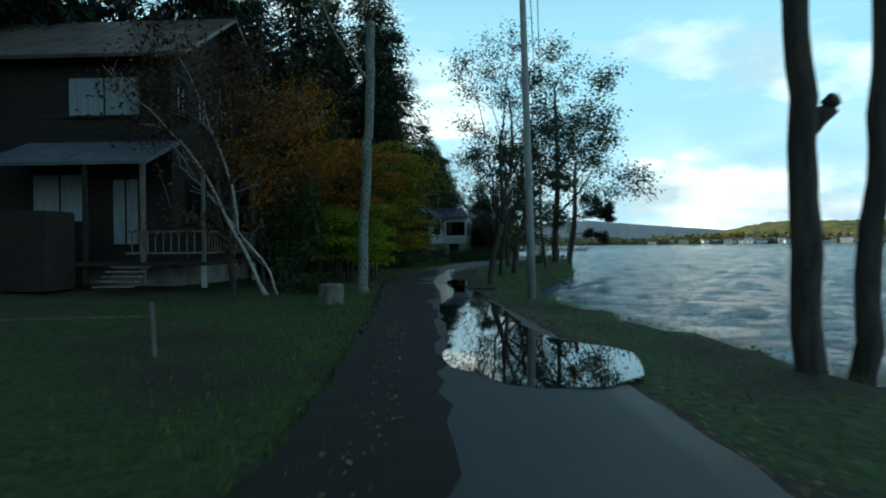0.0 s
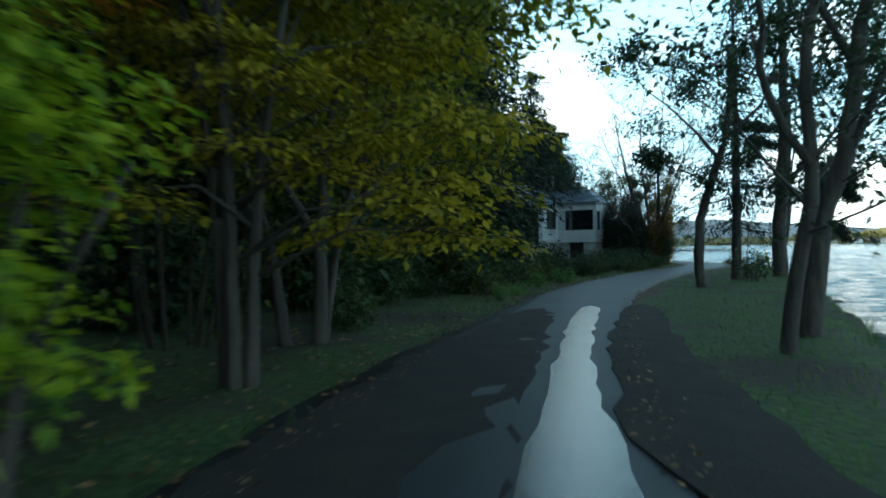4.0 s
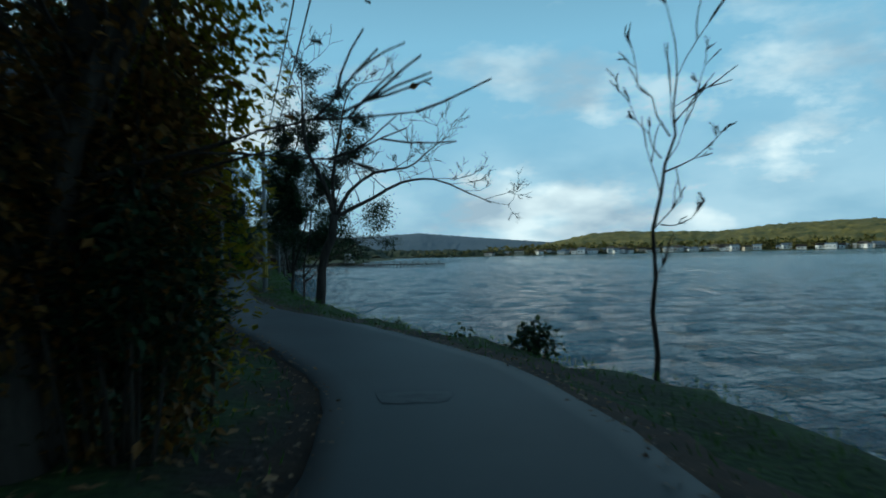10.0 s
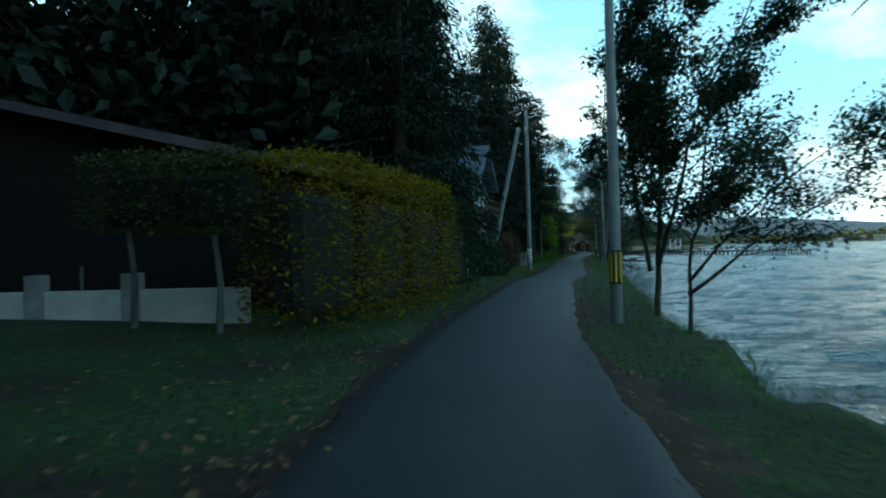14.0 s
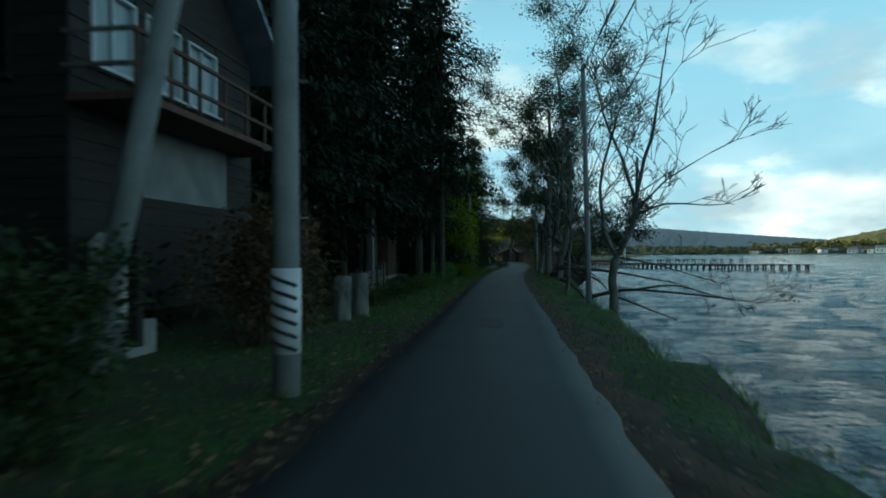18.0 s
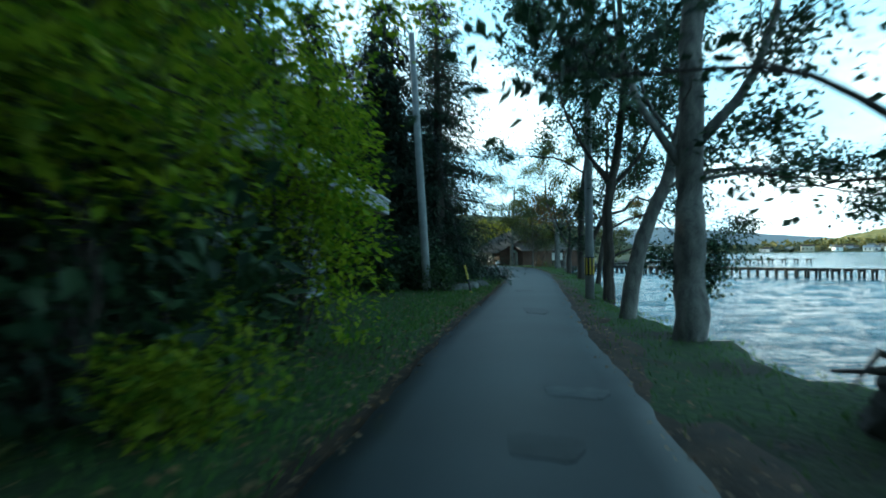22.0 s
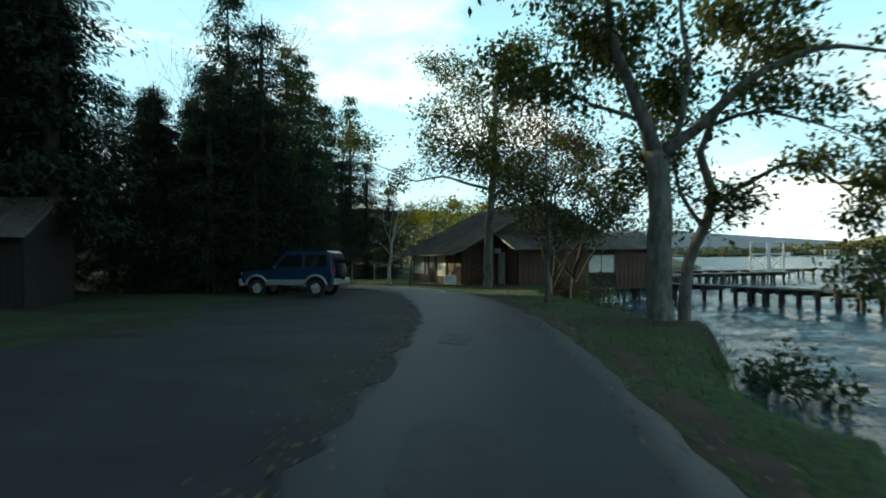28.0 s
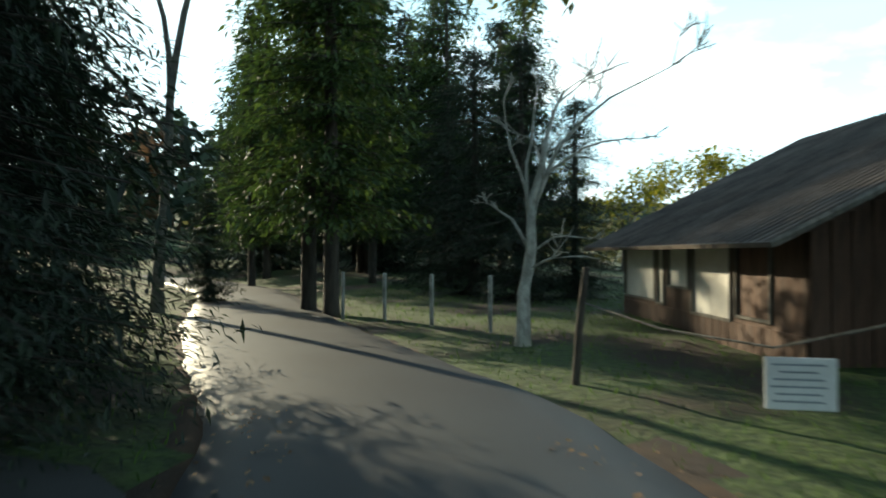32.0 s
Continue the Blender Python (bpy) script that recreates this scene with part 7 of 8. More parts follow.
# ---- poles, wires, fences, piers ----
def pole(x, y, height, r0, label, bands=None, lean=(0, 0), lamp=False, arm=False, top_r=0.7):
    p = thing("utility_pole", (x, y, 0), label, "utility pole", "utility poles along the lane")
    g = Shape()
    z0 = land(x, y) - 0.4
    g.tube([(0, 0, z0), (lean[0] * 0.3, lean[1] * 0.3, height * 0.3), (lean[0], lean[1], height)], [r0, r0 * 0.93, r0 * top_r], 14)
    part("shaft", g, M_POLE, p, smooth=True)
    if bands == "yellow":
        g = Shape()
        g.tube([(0, 0, 0.7), (0, 0, 1.35)], [r0 * 1.06] * 2, 14)
        sleeve = part("sleeve", g, M_BLACK, p, "black sleeve with yellow stripes", True)
        for k in range(8):
            an = k * math.pi / 4
            boxpart("stripe", (math.cos(an) * r0 * 1.06, math.sin(an) * r0 * 1.06, 1.02), (0.012, r0 * 0.36, 0.58), M_YELLOWPAINT, sleeve, 0.003, rz(k * 45))
    if bands == "white":
        g = Shape()
        g.tube([(0, 0, 0.42), (0, 0, 1.35)], [r0 * 1.07] * 2, 14)
        sleeve = part("sleeve", g, M_STEEL, p, "white guard sleeve with slanted dark bars", True)
        for k in range(6):
            g = Shape()
            q = [(math.cos(a) * r0 * 1.09, math.sin(a) * r0 * 1.09, 0.52 + k * 0.14 + (4.7 - a) * 0.06) for a in np.linspace(3.7, 5.7, 6)]
            g.tube(q, [0.022] * 6, 4)
            part("stripe", g, M_BLACK, sleeve)
    if lamp:
        g = Shape()
        g.tube([(lean[0], lean[1], height - 0.5), (0.6, 0, height - 0.35), (1.0, 0, height - 0.4)], [0.03] * 3, 6)
        part("lamp_arm", g, M_STEEL, p)
        boxpart("lamp_head", (1.25, 0, height - 0.42), (0.55, 0.2, 0.1), M_STEEL, p, 0.03)
    if arm:
        boxpart("crossarm", (lean[0] - 0.2, lean[1], height - 0.4), (1.0, 0.08, 0.08), M_POLE, p)
        boxpart("transformer", (lean[0] - 0.55, lean[1], height - 0.75), (0.3, 0.3, 0.5), M_POLE, p, 0.05)
    for z in np.arange(1.9, height - 0.5, 0.75):
        f = z / height
        boxpart("step_bolt", (lean[0] * f + (r0 + 0.04) * (1 if int(z * 4) % 2 else -1), lean[1] * f, z), (0.12, 0.02, 0.02), M_POLE, p, 0.004)
    return p


pole(2.4, 18.2, 10.5, 0.115, "slim weathered utility pole on the lake verge", lean=(-0.25, 0))
pole(10.60, 63.60, 8.7, 0.11, "grey utility pole at the bend with a crossarm", bands="yellow", arm=True)
pole(9.85, 100.15, 7.15, 0.115, "grey utility pole with a striped sleeve", bands="yellow")
pole(6.63, 129.9, 10.2, 0.15, "grey utility pole with a white guard sleeve and lamp", bands="white", lamp=True)
pole(12.2, 145.6, 7.9, 0.1, "slim grey utility pole on the lake bank", lean=(-0.15, 0))
pole(13.25, 186.6, 10.5, 0.155, "thick grey utility pole with a yellow striped sleeve", bands="yellow")
pole(7.25, 189.8, 10.5, 0.17, "grey utility pole in the undergrowth", lean=(-0.55, 0))
pole(-1.5, 229.6, 9.6, 0.13, "slim grey utility pole beside the car park", lean=(0.5, 0))


def strut():
    s = thing("pole_strut", (4.0, 130.5, 0), "leaning grey strut that props the utility pole", "pole strut")
    g = Shape()
    g.tube([(0, 0, 0.0), (0.88, 0.0, 4.0), (2.1, -0.1, 9.2)], [0.16, 0.145, 0.12], 12)
    part("shaft", g, M_POLE, s, smooth=True)


strut()


def cable(a, b, sag, label="black overhead cable between poles"):
    g = Shape()
    a, b = V(a), V(b)
    pts = [a.lerp(b, t) - V((0, 0, sag * 4 * t * (1 - t))) for t in np.linspace(0, 1, 25)]
    g.tube(pts, [0.018] * 25, 4)
    tagged(part("cable", g, M_WIRE), label, "cable", "overhead cables")


for dx, dz in ((0, 0), (0.25, -0.35)):
    cable((2.35 + dx, 18.2, 10.3 + dz), (10.60 + dx, 63.60, 8.5 + dz), 0.9)
    cable((10.60 + dx, 63.60, 8.4 + dz), (9.85 + dx, 100.15, 6.8 + dz), 0.6)
    cable((9.85 + dx, 100.15, 6.7 + dz), (12.05 + dx, 145.6, 7.7 + dz), 0.8)
    cable((12.05 + dx, 145.6, 7.7 + dz), (13.25 + dx, 186.6, 10.2 + dz), 0.8)
    cable((2.35 + dx, 18.2, 10.3 + dz), (3.5 + dx, -30, 10.0 + dz), 0.8)
    cable((6.66 + dx, 129.9, 9.9 + dz), (7.25 + dx, 189.8, 10.2 + dz), 1.1)


def guy(foot, top, label="steel guy wire with a yellow and black guard"):
    s = thing("guy_wire", foot, label, "guy wire", "guy wires")
    d = V(top) - V(foot)
    g = Shape()
    g.tube([(0, 0, -0.15), tuple(d)], [0.012, 0.012], 5)
    part("wire", g, M_WIRE, s)
    d.normalize()
    for k, (a, b) in enumerate(((-0.05, 0.08), (0.08, 0.55), (0.55, 1.1))):
        g = Shape()
        g.tube([tuple(d * a), tuple(d * b)], [0.04, 0.04], 8)
        part("guard", g, M_BLACK if k == 1 else M_YELLOWPAINT, s)


guy((9.05, 188.45, 0), (7.2, 189.8, 8.0))
guy((13.55, 189.5, -0.05), (13.27, 186.6, 9.5))
guy((12.4, 63.3, -0.1), (10.60, 63.60, 7.5))


def snow_pole(x, y, label="thin pale banded marker stake in the verge"):
    s = thing("marker_pole", (x, y, land(x, y)), label, "marker pole", "snow marker poles")
    for k in range(5):
        g = Shape()
        g.tube([(0, 0, -0.1 + 0.22 * k), (0, 0, 0.12 + 0.22 * k)], [0.02, 0.02], 8)
        part("band", g, M_POLE if k % 2 else M_STEEL, s)


snow_pole(4.6, 119.3)
snow_pole(4.5, 116.9)
snow_pole(4.8, 111.4)

# small post box and pale bollard by the strut
g = Shape()
g.tube([(0, 0, 0), (0, 0, 0.25), (0, 0, 1.2), (0, 0, 1.35)], [0.32, 0.36, 0.33, 0.2], 12)
b_ob = part("water_butt", g, M_PANEL, smooth=True)
b_ob.location = (3.2, 132.4, 0.5)
tagged(b_ob, "pale plastic water butt beside the strut", "water butt")
boxs = boxpart("stand", (3.2, 132.4, 0.22), (0.9, 0.9, 0.6), M_CONCRETE, None, 0.02)
tagged(boxs, "low concrete stand under the butt", "stand")


def cut_stump(x, y, h, r, seed, name="wooden_post", label="thick gnarled weathered gate post with a sawn top", category="post", group="gate posts"):
    """A gnarled log with a flared, ribbed foot and an uneven sawn top."""
    s, sides, rows = Shape(), 28, 15
    for j in range(rows):
        u = j / (rows - 1)
        for k in range(sides):
            a = k * 2 * math.pi / sides
            d = V((math.cos(a), math.sin(a), 0))
            flare = 1 + 0.32 * (1 - u) ** 4 * (1 + 0.6 * math.sin(3 * a + seed))
            rib = 1 + 0.09 * noise.noise((d.x * 2.6, d.y * 2.6, u * 1.2 + seed)) + 0.05 * noise.noise((d.x * 7, d.y * 7, u * 2.5 + seed))
            q = d * (r * flare * rib * (1 - 0.08 * u))
            z = -0.25 + u * (h + 0.25)
            if j == rows - 1:
                z += 0.03 * noise.noise((d.x * 2, d.y * 2, seed))
            s.v.append((q.x + 0.05 * u, q.y, z))
    for j in range(rows - 1):
        for k in range(sides):
            b = (k + 1) % sides
            s.f.append((j * sides + k, j * sides + b, (j + 1) * sides + b, (j + 1) * sides + k))
    s.f.append(tuple((rows - 1) * sides + k for k in range(sides)))
    t = thing(name, (x, y, land(x, y)), label, category, group)
    part("log", s, M_BARK_GREY, t, smooth=True)
    g = Shape()
    g.tube([(0.05, 0, h - 0.03), (0.05, 0, h + 0.025)], [r * 0.8, r * 0.78], 18)
    part("sawn_top", g, M_GREYWOOD, t, "pale sawn end grain")


cut_stump(5.5, 137.6, 0.98, 0.2, 1)
cut_stump(5.72, 138.65, 1.0, 0.19, 2)


M_OLDBOARD = material("dark weathered fence boards", (0.020, 0.022, 0.018), (0.075, 0.075, 0.062), 0.9, 2.5, 30, 0.5, stretch=(1, 1, 5))


def field_fence():
    f = thing("fence", (0, 0, 0), "old board fence with pale posts beside the lane", "fence")
    line = spline([(5.3, 139.6, 0), (4.95, 142.2, 0), (4.8, 144.6, 0), (4.75, 147.0, 0), (4.6, 149.4, 0), (4.3, 151.6, 0), (3.9, 153.6, 0), (3.6, 155.2, 0)], 1.35)
    r = random.Random(4)
    for a, p in enumerate(line):
        z = land(p.x, p.y)
        boxpart("post", (p.x, p.y, z + 0.5), (0.055, 0.055, 1.1 + r.uniform(-0.1, 0.2)), M_GREYWOOD if a % 2 else M_OLDBOARD, f, 0.008)
        if a + 1 < len(line):
            q = line[a + 1]
            m, d = (p + q) / 2, q - p
            for zz in (0.32, 0.58, 0.84):
                boxpart("board", (m.x - 0.05, m.y, z + zz), (d.length + 0.05, 0.025, 0.2), M_OLDBOARD, f, 0.004, rz(math.degrees(math.atan2(d.y, d.x)) + r.uniform(-0.6, 0.6)))
    boxpart("stick", (3.92, 150.9, 1.7), (0.06, 0.06, 2.6), M_BARK_PALE, f, 0.008)


field_fence()


def stake_line():
    s = thing("rope_fence", (-4.4, 8.7, 0), "leaning stake with a slack rope across the yard", "fence")
    g = Shape()
    g.tube([(0, 0, -0.2), (-0.05, 0, 0.75)], [0.035, 0.03], 7)
    part("stake", g, M_GREYWOOD, s)
    g = Shape()
    g.tube([(-0.04, 0, 0.55), (-2.5, 0.2, 0.5), (-5, 0.4, 0.62)], [0.014] * 3, 5)
    part("rope", g, M_GREYWOOD, s)


stake_line()
cut_stump(-3.15, 17.0, 0.5, 0.34, 9, "tree_stump", "mossy cut tree stump with a pale sawn top", "tree stump", "")


def boulder(x, y, size, seed, label="grey boulder on the shore"):
    r, bm = random.Random(seed), bmesh.new()
    bmesh.ops.create_icosphere(bm, subdivisions=2, radius=1)
    for v in bm.verts:
        k = 1 + 0.3 * noise.noise(v.co * 1.3 + V((seed, 0, 0))) + 0.12 * noise.noise(v.co * 3.1)
        v.co = V((v.co.x * size[0], v.co.y * size[1], v.co.z * size[2])) * k
    me = bpy.data.meshes.new("boulder")
    bm.to_mesh(me)
    bm.free()
    me.materials.append(M_STONE)
    o = new("boulder", me)
    o.matrix_basis = pose(x, y, max(land(x, y), LAKE - 0.2) + size[2] * 0.25, 0, 0, r.uniform(0, 360))
    tagged(o, label, "stone", "shore stones")


rb = random.Random(8)
for k in range(70):
    y = rb.uniform(8, 245)
    boulder(shore(y) + rb.uniform(0.1, 0.7), y, (rb.uniform(0.15, 0.4), rb.uniform(0.15, 0.35), rb.uniform(0.12, 0.28)), k)
for k, (x, y) in enumerate(((9.0, 192.2), (8.6, 190.7), (8.2, 190.1), (7.6, 191.5), (9.35, 194.2))):
    boulder(x, y, (0.45, 0.3, 0.25), 90 + k, "grey edging stone in the grass")


def winch():
    w = thing("boat_winch", (14.1, 70.5, land(14.1, 70.5) + 0.05), "old dark boat winch on a low board at the shore", "winch")
    w.scale = (0.55, 0.55, 0.6)
    boxpart("base_board", (-0.25, 0, 0.06), (1.3, 0.5, 0.1), M_PIER, w, 0.02)
    for x, t in ((-0.25, 6), (0.3, -10)):
        boxpart("leg", (x, 0, 0.34), (0.13, 0.3, 0.6), M_BLACK, w, 0.02, Matrix.Rotation(radians(t), 3, "Y"))
    g = Shape()
    g.tube([(-0.38, 0, 0.72), (-0.2, 0, 0.78), (0.25, 0, 0.72), (0.42, 0, 0.66)], [0.14, 0.22, 0.23, 0.17], 10)
    part("drum_cover", g, M_BLACK, w, smooth=True)
    g = Shape()
    g.tube([(-0.35, 0, 0.82), (-0.55, 0, 0.86), (-0.72, 0, 0.9)], [0.03] * 3, 6)
    g.tube([(-0.3, 0, 0.85), (-0.28, 0, 1.05)], [0.06, 0.04], 7)
    part("crank", g, M_BLACK, w)


winch()


def pier(points, width, name_label, post_step=0.9):
    p = thing("pier", (0, 0, 0), name_label, "pier", "piers in the lake")
    top = LAKE + 0.85
    line = spline([(x, y, 0) for x, y in points], 1.0)
    gone, k = 0.0, 0
    for a, b in zip(line, line[1:]):
        d = b - a
        ang = math.degrees(math.atan2(d.y, d.x))
        m = (a + b) / 2
        boxpart("deck_board", (m.x, m.y, top), (d.length + 0.01, width, 0.09), M_PIER, p, 0.008, rz(ang))
        gone += d.length
        if gone > post_step:
            gone = 0
            side = V((-d.y, d.x, 0)).normalized()
            boxpart("crossbeam", (a.x, a.y, top - 0.16), (0.16, width + 0.3, 0.2), M_PIER, p, 0.01, rz(ang))
            for s in (-1, 1):
                g = Shape()
                g.tube([(0, 0, LAKE - 1.6), (0, 0, top + 0.02)], [0.13, 0.11], 7)
                o = part("pier_post", g, M_PIER, p)
                o.location = (a + side * s * width * 0.42)[:]
    return p


pier([(22.5, 260), (26, 254.5), (30.5, 245.5), (36.5, 235), (43, 225), (53, 217)], 1.5, "long dark timber pier on piles")
pier([(23, 266), (29, 276), (35, 280.5), (41.2, 283.2)], 1.8, "dark timber pier that carries a white tower")
pier([(26, 287), (60, 300), (75, 302)], 1.6, "far dark timber pier", 2.0)


def tower():
    t = thing("diving_tower", (39.0, 282.4, LAKE + 0.9), "white steel platform tower on the pier", "tower", turn=-20)
    t.scale = (1.22, 0.9, 1.16)
    for x in (-1.1, 0.1, 0.25, 1.2):
        for y in (-0.6, 0.6):
            boxpart("post", (x, y, 1.25), (0.1, 0.1, 2.5), M_STEEL, t)
    for z in (0.1, 1.45, 2.45):
        for y in (-0.6, 0.6):
            boxpart("beam", (-0.5, y, z), (1.3, 0.09, 0.09), M_STEEL, t)
            boxpart("beam", (0.72, y, z), (1.05, 0.09, 0.09), M_STEEL, t)
    for c in (-0.5, 0.72):
        boxpart("platform", (c, 0, 1.5), (1.25 if c < 0 else 1.0, 1.25, 0.06), M_STEEL, t)
        for s in (-1, 1):
            g = Shape()
            g.tube([(c - s * 0.5, -0.6, 0.15), (c + s * 0.5, -0.6, 1.4)], [0.035, 0.035], 5)
            part("brace", g, M_STEEL, t)


tower()


# ---- parked car ----
def parked_car():
    c = thing("parked_car", (5.35, 242.75, 0.012), "dark blue and silver off-road car with two doors", "car", turn=172)
    c.scale = (1.0, 0.98, 1.0)
    m_body = material("dark blue car paint", (0.012, 0.030, 0.075), (0.018, 0.042, 0.10), 0.22, 2, 20, 0.0)
    m_trim = material("silver lower paint", (0.42, 0.43, 0.44), (0.52, 0.53, 0.54), 0.35, 2, 20, 0.0, metal=0.5)
    m_tyre = material("tyre rubber", (0.012, 0.012, 0.012), (0.025, 0.025, 0.025), 0.9, 5, 50, 0.3)
    m_glow = glass_material("rear lamp glass", (0.25, 0.01, 0.01), 0.15)
    m_clear = glass_material("headlamp glass", (0.6, 0.6, 0.6), 0.1)
    W = 0.80

    def prism(profile, half, edge, mat, name, parent=c, label="", taper=0.0):
        """A side profile drawn out to both sides, pulled in towards the top."""
        s = Shape()
        z0, z1 = min(p[1] for p in profile), max(p[1] for p in profile)
        n = len(profile)
        ring = []
        for y, k in ((-half, 1), (-half + edge, 0), (half - edge, 0), (half, 1)):
            for x, z in profile:
                pull = 1 - taper * (z - z0) / max(0.01, z1 - z0)
                cx = sum(p[0] for p in profile) / n
                cz = sum(p[1] for p in profile) / n
                f = 1 - 0.035 * k
                s.v.append((cx + (x - cx) * f, y * pull, cz + (z - cz) * f))
        for a in range(3):
            for b in range(n):
                s.f.append((a * n + b, a * n + (b + 1) % n, (a + 1) * n + (b + 1) % n, (a + 1) * n + b))
        s.f.append(tuple(range(n))[::-1])
        s.f.append(tuple(range(3 * n, 4 * n)))
        return part(name, s, mat, parent, label)

    # +x is the front
    lower = [(-1.85, 0.55), (-1.88, 0.85), (-1.83, 1.08), (0.55, 1.08), (1.65, 1.0), (1.85, 0.9), (1.9, 0.6), (1.75, 0.5), (1.62, 0.5), (1.55, 0.72), (1.35, 0.84), (1.12, 0.84), (0.9, 0.72), (0.82, 0.45), (-0.78, 0.45), (-0.86, 0.72), (-1.05, 0.84), (-1.3, 0.84), (-1.5, 0.72), (-1.6, 0.52)]
    prism(lower, W, 0.06, m_body, "body", label="dark blue painted body")
    cabin = [(-1.82, 1.06), (-1.72, 1.66), (-1.55, 1.74), (0.0, 1.74), (0.15, 1.69), (0.68, 1.07)]
    prism(cabin, W - 0.03, 0.05, m_body, "cabin", taper=0.14)
    for sx in (-1, 1):
        y = sx * (W - 0.06)
        for name, prof in (("side_window", [(-0.62, 1.14), (-0.62, 1.6), (0.02, 1.6), (0.45, 1.14)]), ("rear_side_window", [(-1.62, 1.14), (-1.56, 1.6), (-0.75, 1.6), (-0.75, 1.14)])):
            s = Shape()
            for yy in (-0.006, 0.012):
                for x, z in prof:
                    pull = 1 - 0.14 * (z - 1.06) / 0.68
                    s.v.append((x, (y + sx * (yy + 0.036)) * pull, z))
            n = len(prof)
            s.f += [tuple(range(n)), tuple(range(n, 2 * n))[::-1]] + [(b, (b + 1) % n, n + (b + 1) % n, n + b) for b in range(n)]
            part(name, s, M_GLASS, c)
        boxpart("sill_panel", (0.02, sx * (W + 0.005), 0.56), (1.62, 0.06, 0.2), m_trim, c, 0.03)
        for wx in (1.22, -1.17):
            g = Shape()
            g.tube([(wx + math.cos(a) * 0.46, sx * (W + 0.01), 0.36 + math.sin(a) * 0.46) for a in np.linspace(0.15, math.pi - 0.15, 9)], [0.055] * 9, 6)
            part("wheel_arch", g, m_trim, c, "silver wheel arch flare", True)
            wh = new("wheel")
            wh.parent = c
            wh.location = (wx, sx * (W - 0.1), 0.34)
            g = Shape()
            pts = [(-0.1, 0.2), (-0.1, 0.31), (-0.07, 0.34), (0.07, 0.34), (0.1, 0.31), (0.1, 0.2)]
            for k in range(20):
                an = k * math.pi / 10
                for yy, rr in pts:
                    g.v.append((math.cos(an) * rr, yy, math.sin(an) * rr))
            for k in range(20):
                for b in range(6):
                    g.f.append((k * 6 + b, k * 6 + (b + 1) % 6, ((k + 1) % 20) * 6 + (b + 1) % 6, ((k + 1) % 20) * 6 + b))
            part("tyre", g, m_tyre, wh)
            g = Shape()
            for k in range(5):
                an = k * 2 * math.pi / 5 + 0.3
                g.tube([(0, sx * 0.07, 0), (math.cos(an) * 0.2, sx * 0.08, math.sin(an) * 0.2)], [0.045, 0.035], 6)
            g.tube([(0, -sx * 0.02, 0), (0, sx * 0.09, 0)], [0.06, 0.05], 10)
            g.tube([(0, -0.05, 0), (0, 0.05, 0)], [0.19, 0.19], 16)
            part("rim", g, m_trim, wh)
        boxpart("door_handle", (-0.45, sx * (W + 0.01), 0.98), (0.14, 0.03, 0.04), M_BLACK, c)
        boxpart("mirror", (0.42, sx * (W + 0.1), 1.14), (0.1, 0.2, 0.14), m_body, c, 0.03)
        boxpart("tail_lamp", (-1.86, sx * 0.68, 0.95), (0.06, 0.14, 0.3), m_glow, c, 0.015)
        boxpart("headlamp", (1.84, sx * 0.6, 0.85), (0.1, 0.26, 0.16), m_clear, c, 0.03)
        boxpart("roof_rail", (-0.8, sx * 0.6, 1.79), (1.5, 0.04, 0.04), M_BLACK, c)
    s = Shape()
    s.box((-1.785, 0, 1.38), (0.05, 1.2, 0.5), Matrix.Rotation(radians(9), 3, "Y"), 0.02)
    part("rear_window", s, M_GLASS, c)
    s = Shape()
    s.box((0.42, 0, 1.40), (0.05, 1.2, 0.74), Matrix.Rotation(radians(-41), 3, "Y"), 0.02)
    part("windscreen", s, M_GLASS, c)
    boxpart("rear_bumper", (-1.9, 0, 0.58), (0.16, 1.6, 0.24), m_trim, c, 0.05)
    boxpart("front_bumper", (1.88, 0, 0.55), (0.18, 1.6, 0.28), m_trim, c, 0.06)
    sp = new("spare_wheel")
    sp.parent = c
    g = Shape()
    g.tube([(-2.08, 0.1, 0.95), (-2.05, 0.1, 0.95), (-1.9, 0.1, 0.95), (-1.87, 0.1, 0.95)], [0.27, 0.31, 0.31, 0.27], 20)
    part("cover", g, M_BLACK, sp, "dark spare wheel cover", True)
    boxpart("number_plate", (-1.985, -0.45, 0.6), (0.02, 0.3, 0.15), M_STEEL, c)
    for k in range(2):
        boxpart("plate_bar", (-1.997, -0.45, 0.63 - k * 0.06), (0.006, 0.2, 0.025), M_BLACK, c, 0.002)


parked_car()


def manhole():
    g = Shape()
    g.tube([(0, 0, 0), (0, 0, 0.03)], [0.33, 0.32], 24)
    m = thing("manhole_cover", (10.85, 244.9, 0.012), "round pale steel manhole cover in the asphalt", "manhole cover")
    m.scale = (0.68, 0.68, 1.0)
    part("disc", g, M_STEEL, m)
    g = Shape()
    for k in range(20):
        a0, a1 = k * math.pi / 10, (k + 1) * math.pi / 10
        g.tube([(0.29 * math.cos(a0), 0.29 * math.sin(a0), 0.032), (0.29 * math.cos(a1), 0.29 * math.sin(a1), 0.032)], [0.01, 0.01], 4)
    for k in range(3):
        g.tube([(-0.2, -0.12 + 0.12 * k, 0.032), (0.2, -0.12 + 0.12 * k, 0.032)], [0.012, 0.012], 4)
    part("pattern", g, M_CONCRETE, m)


manhole()


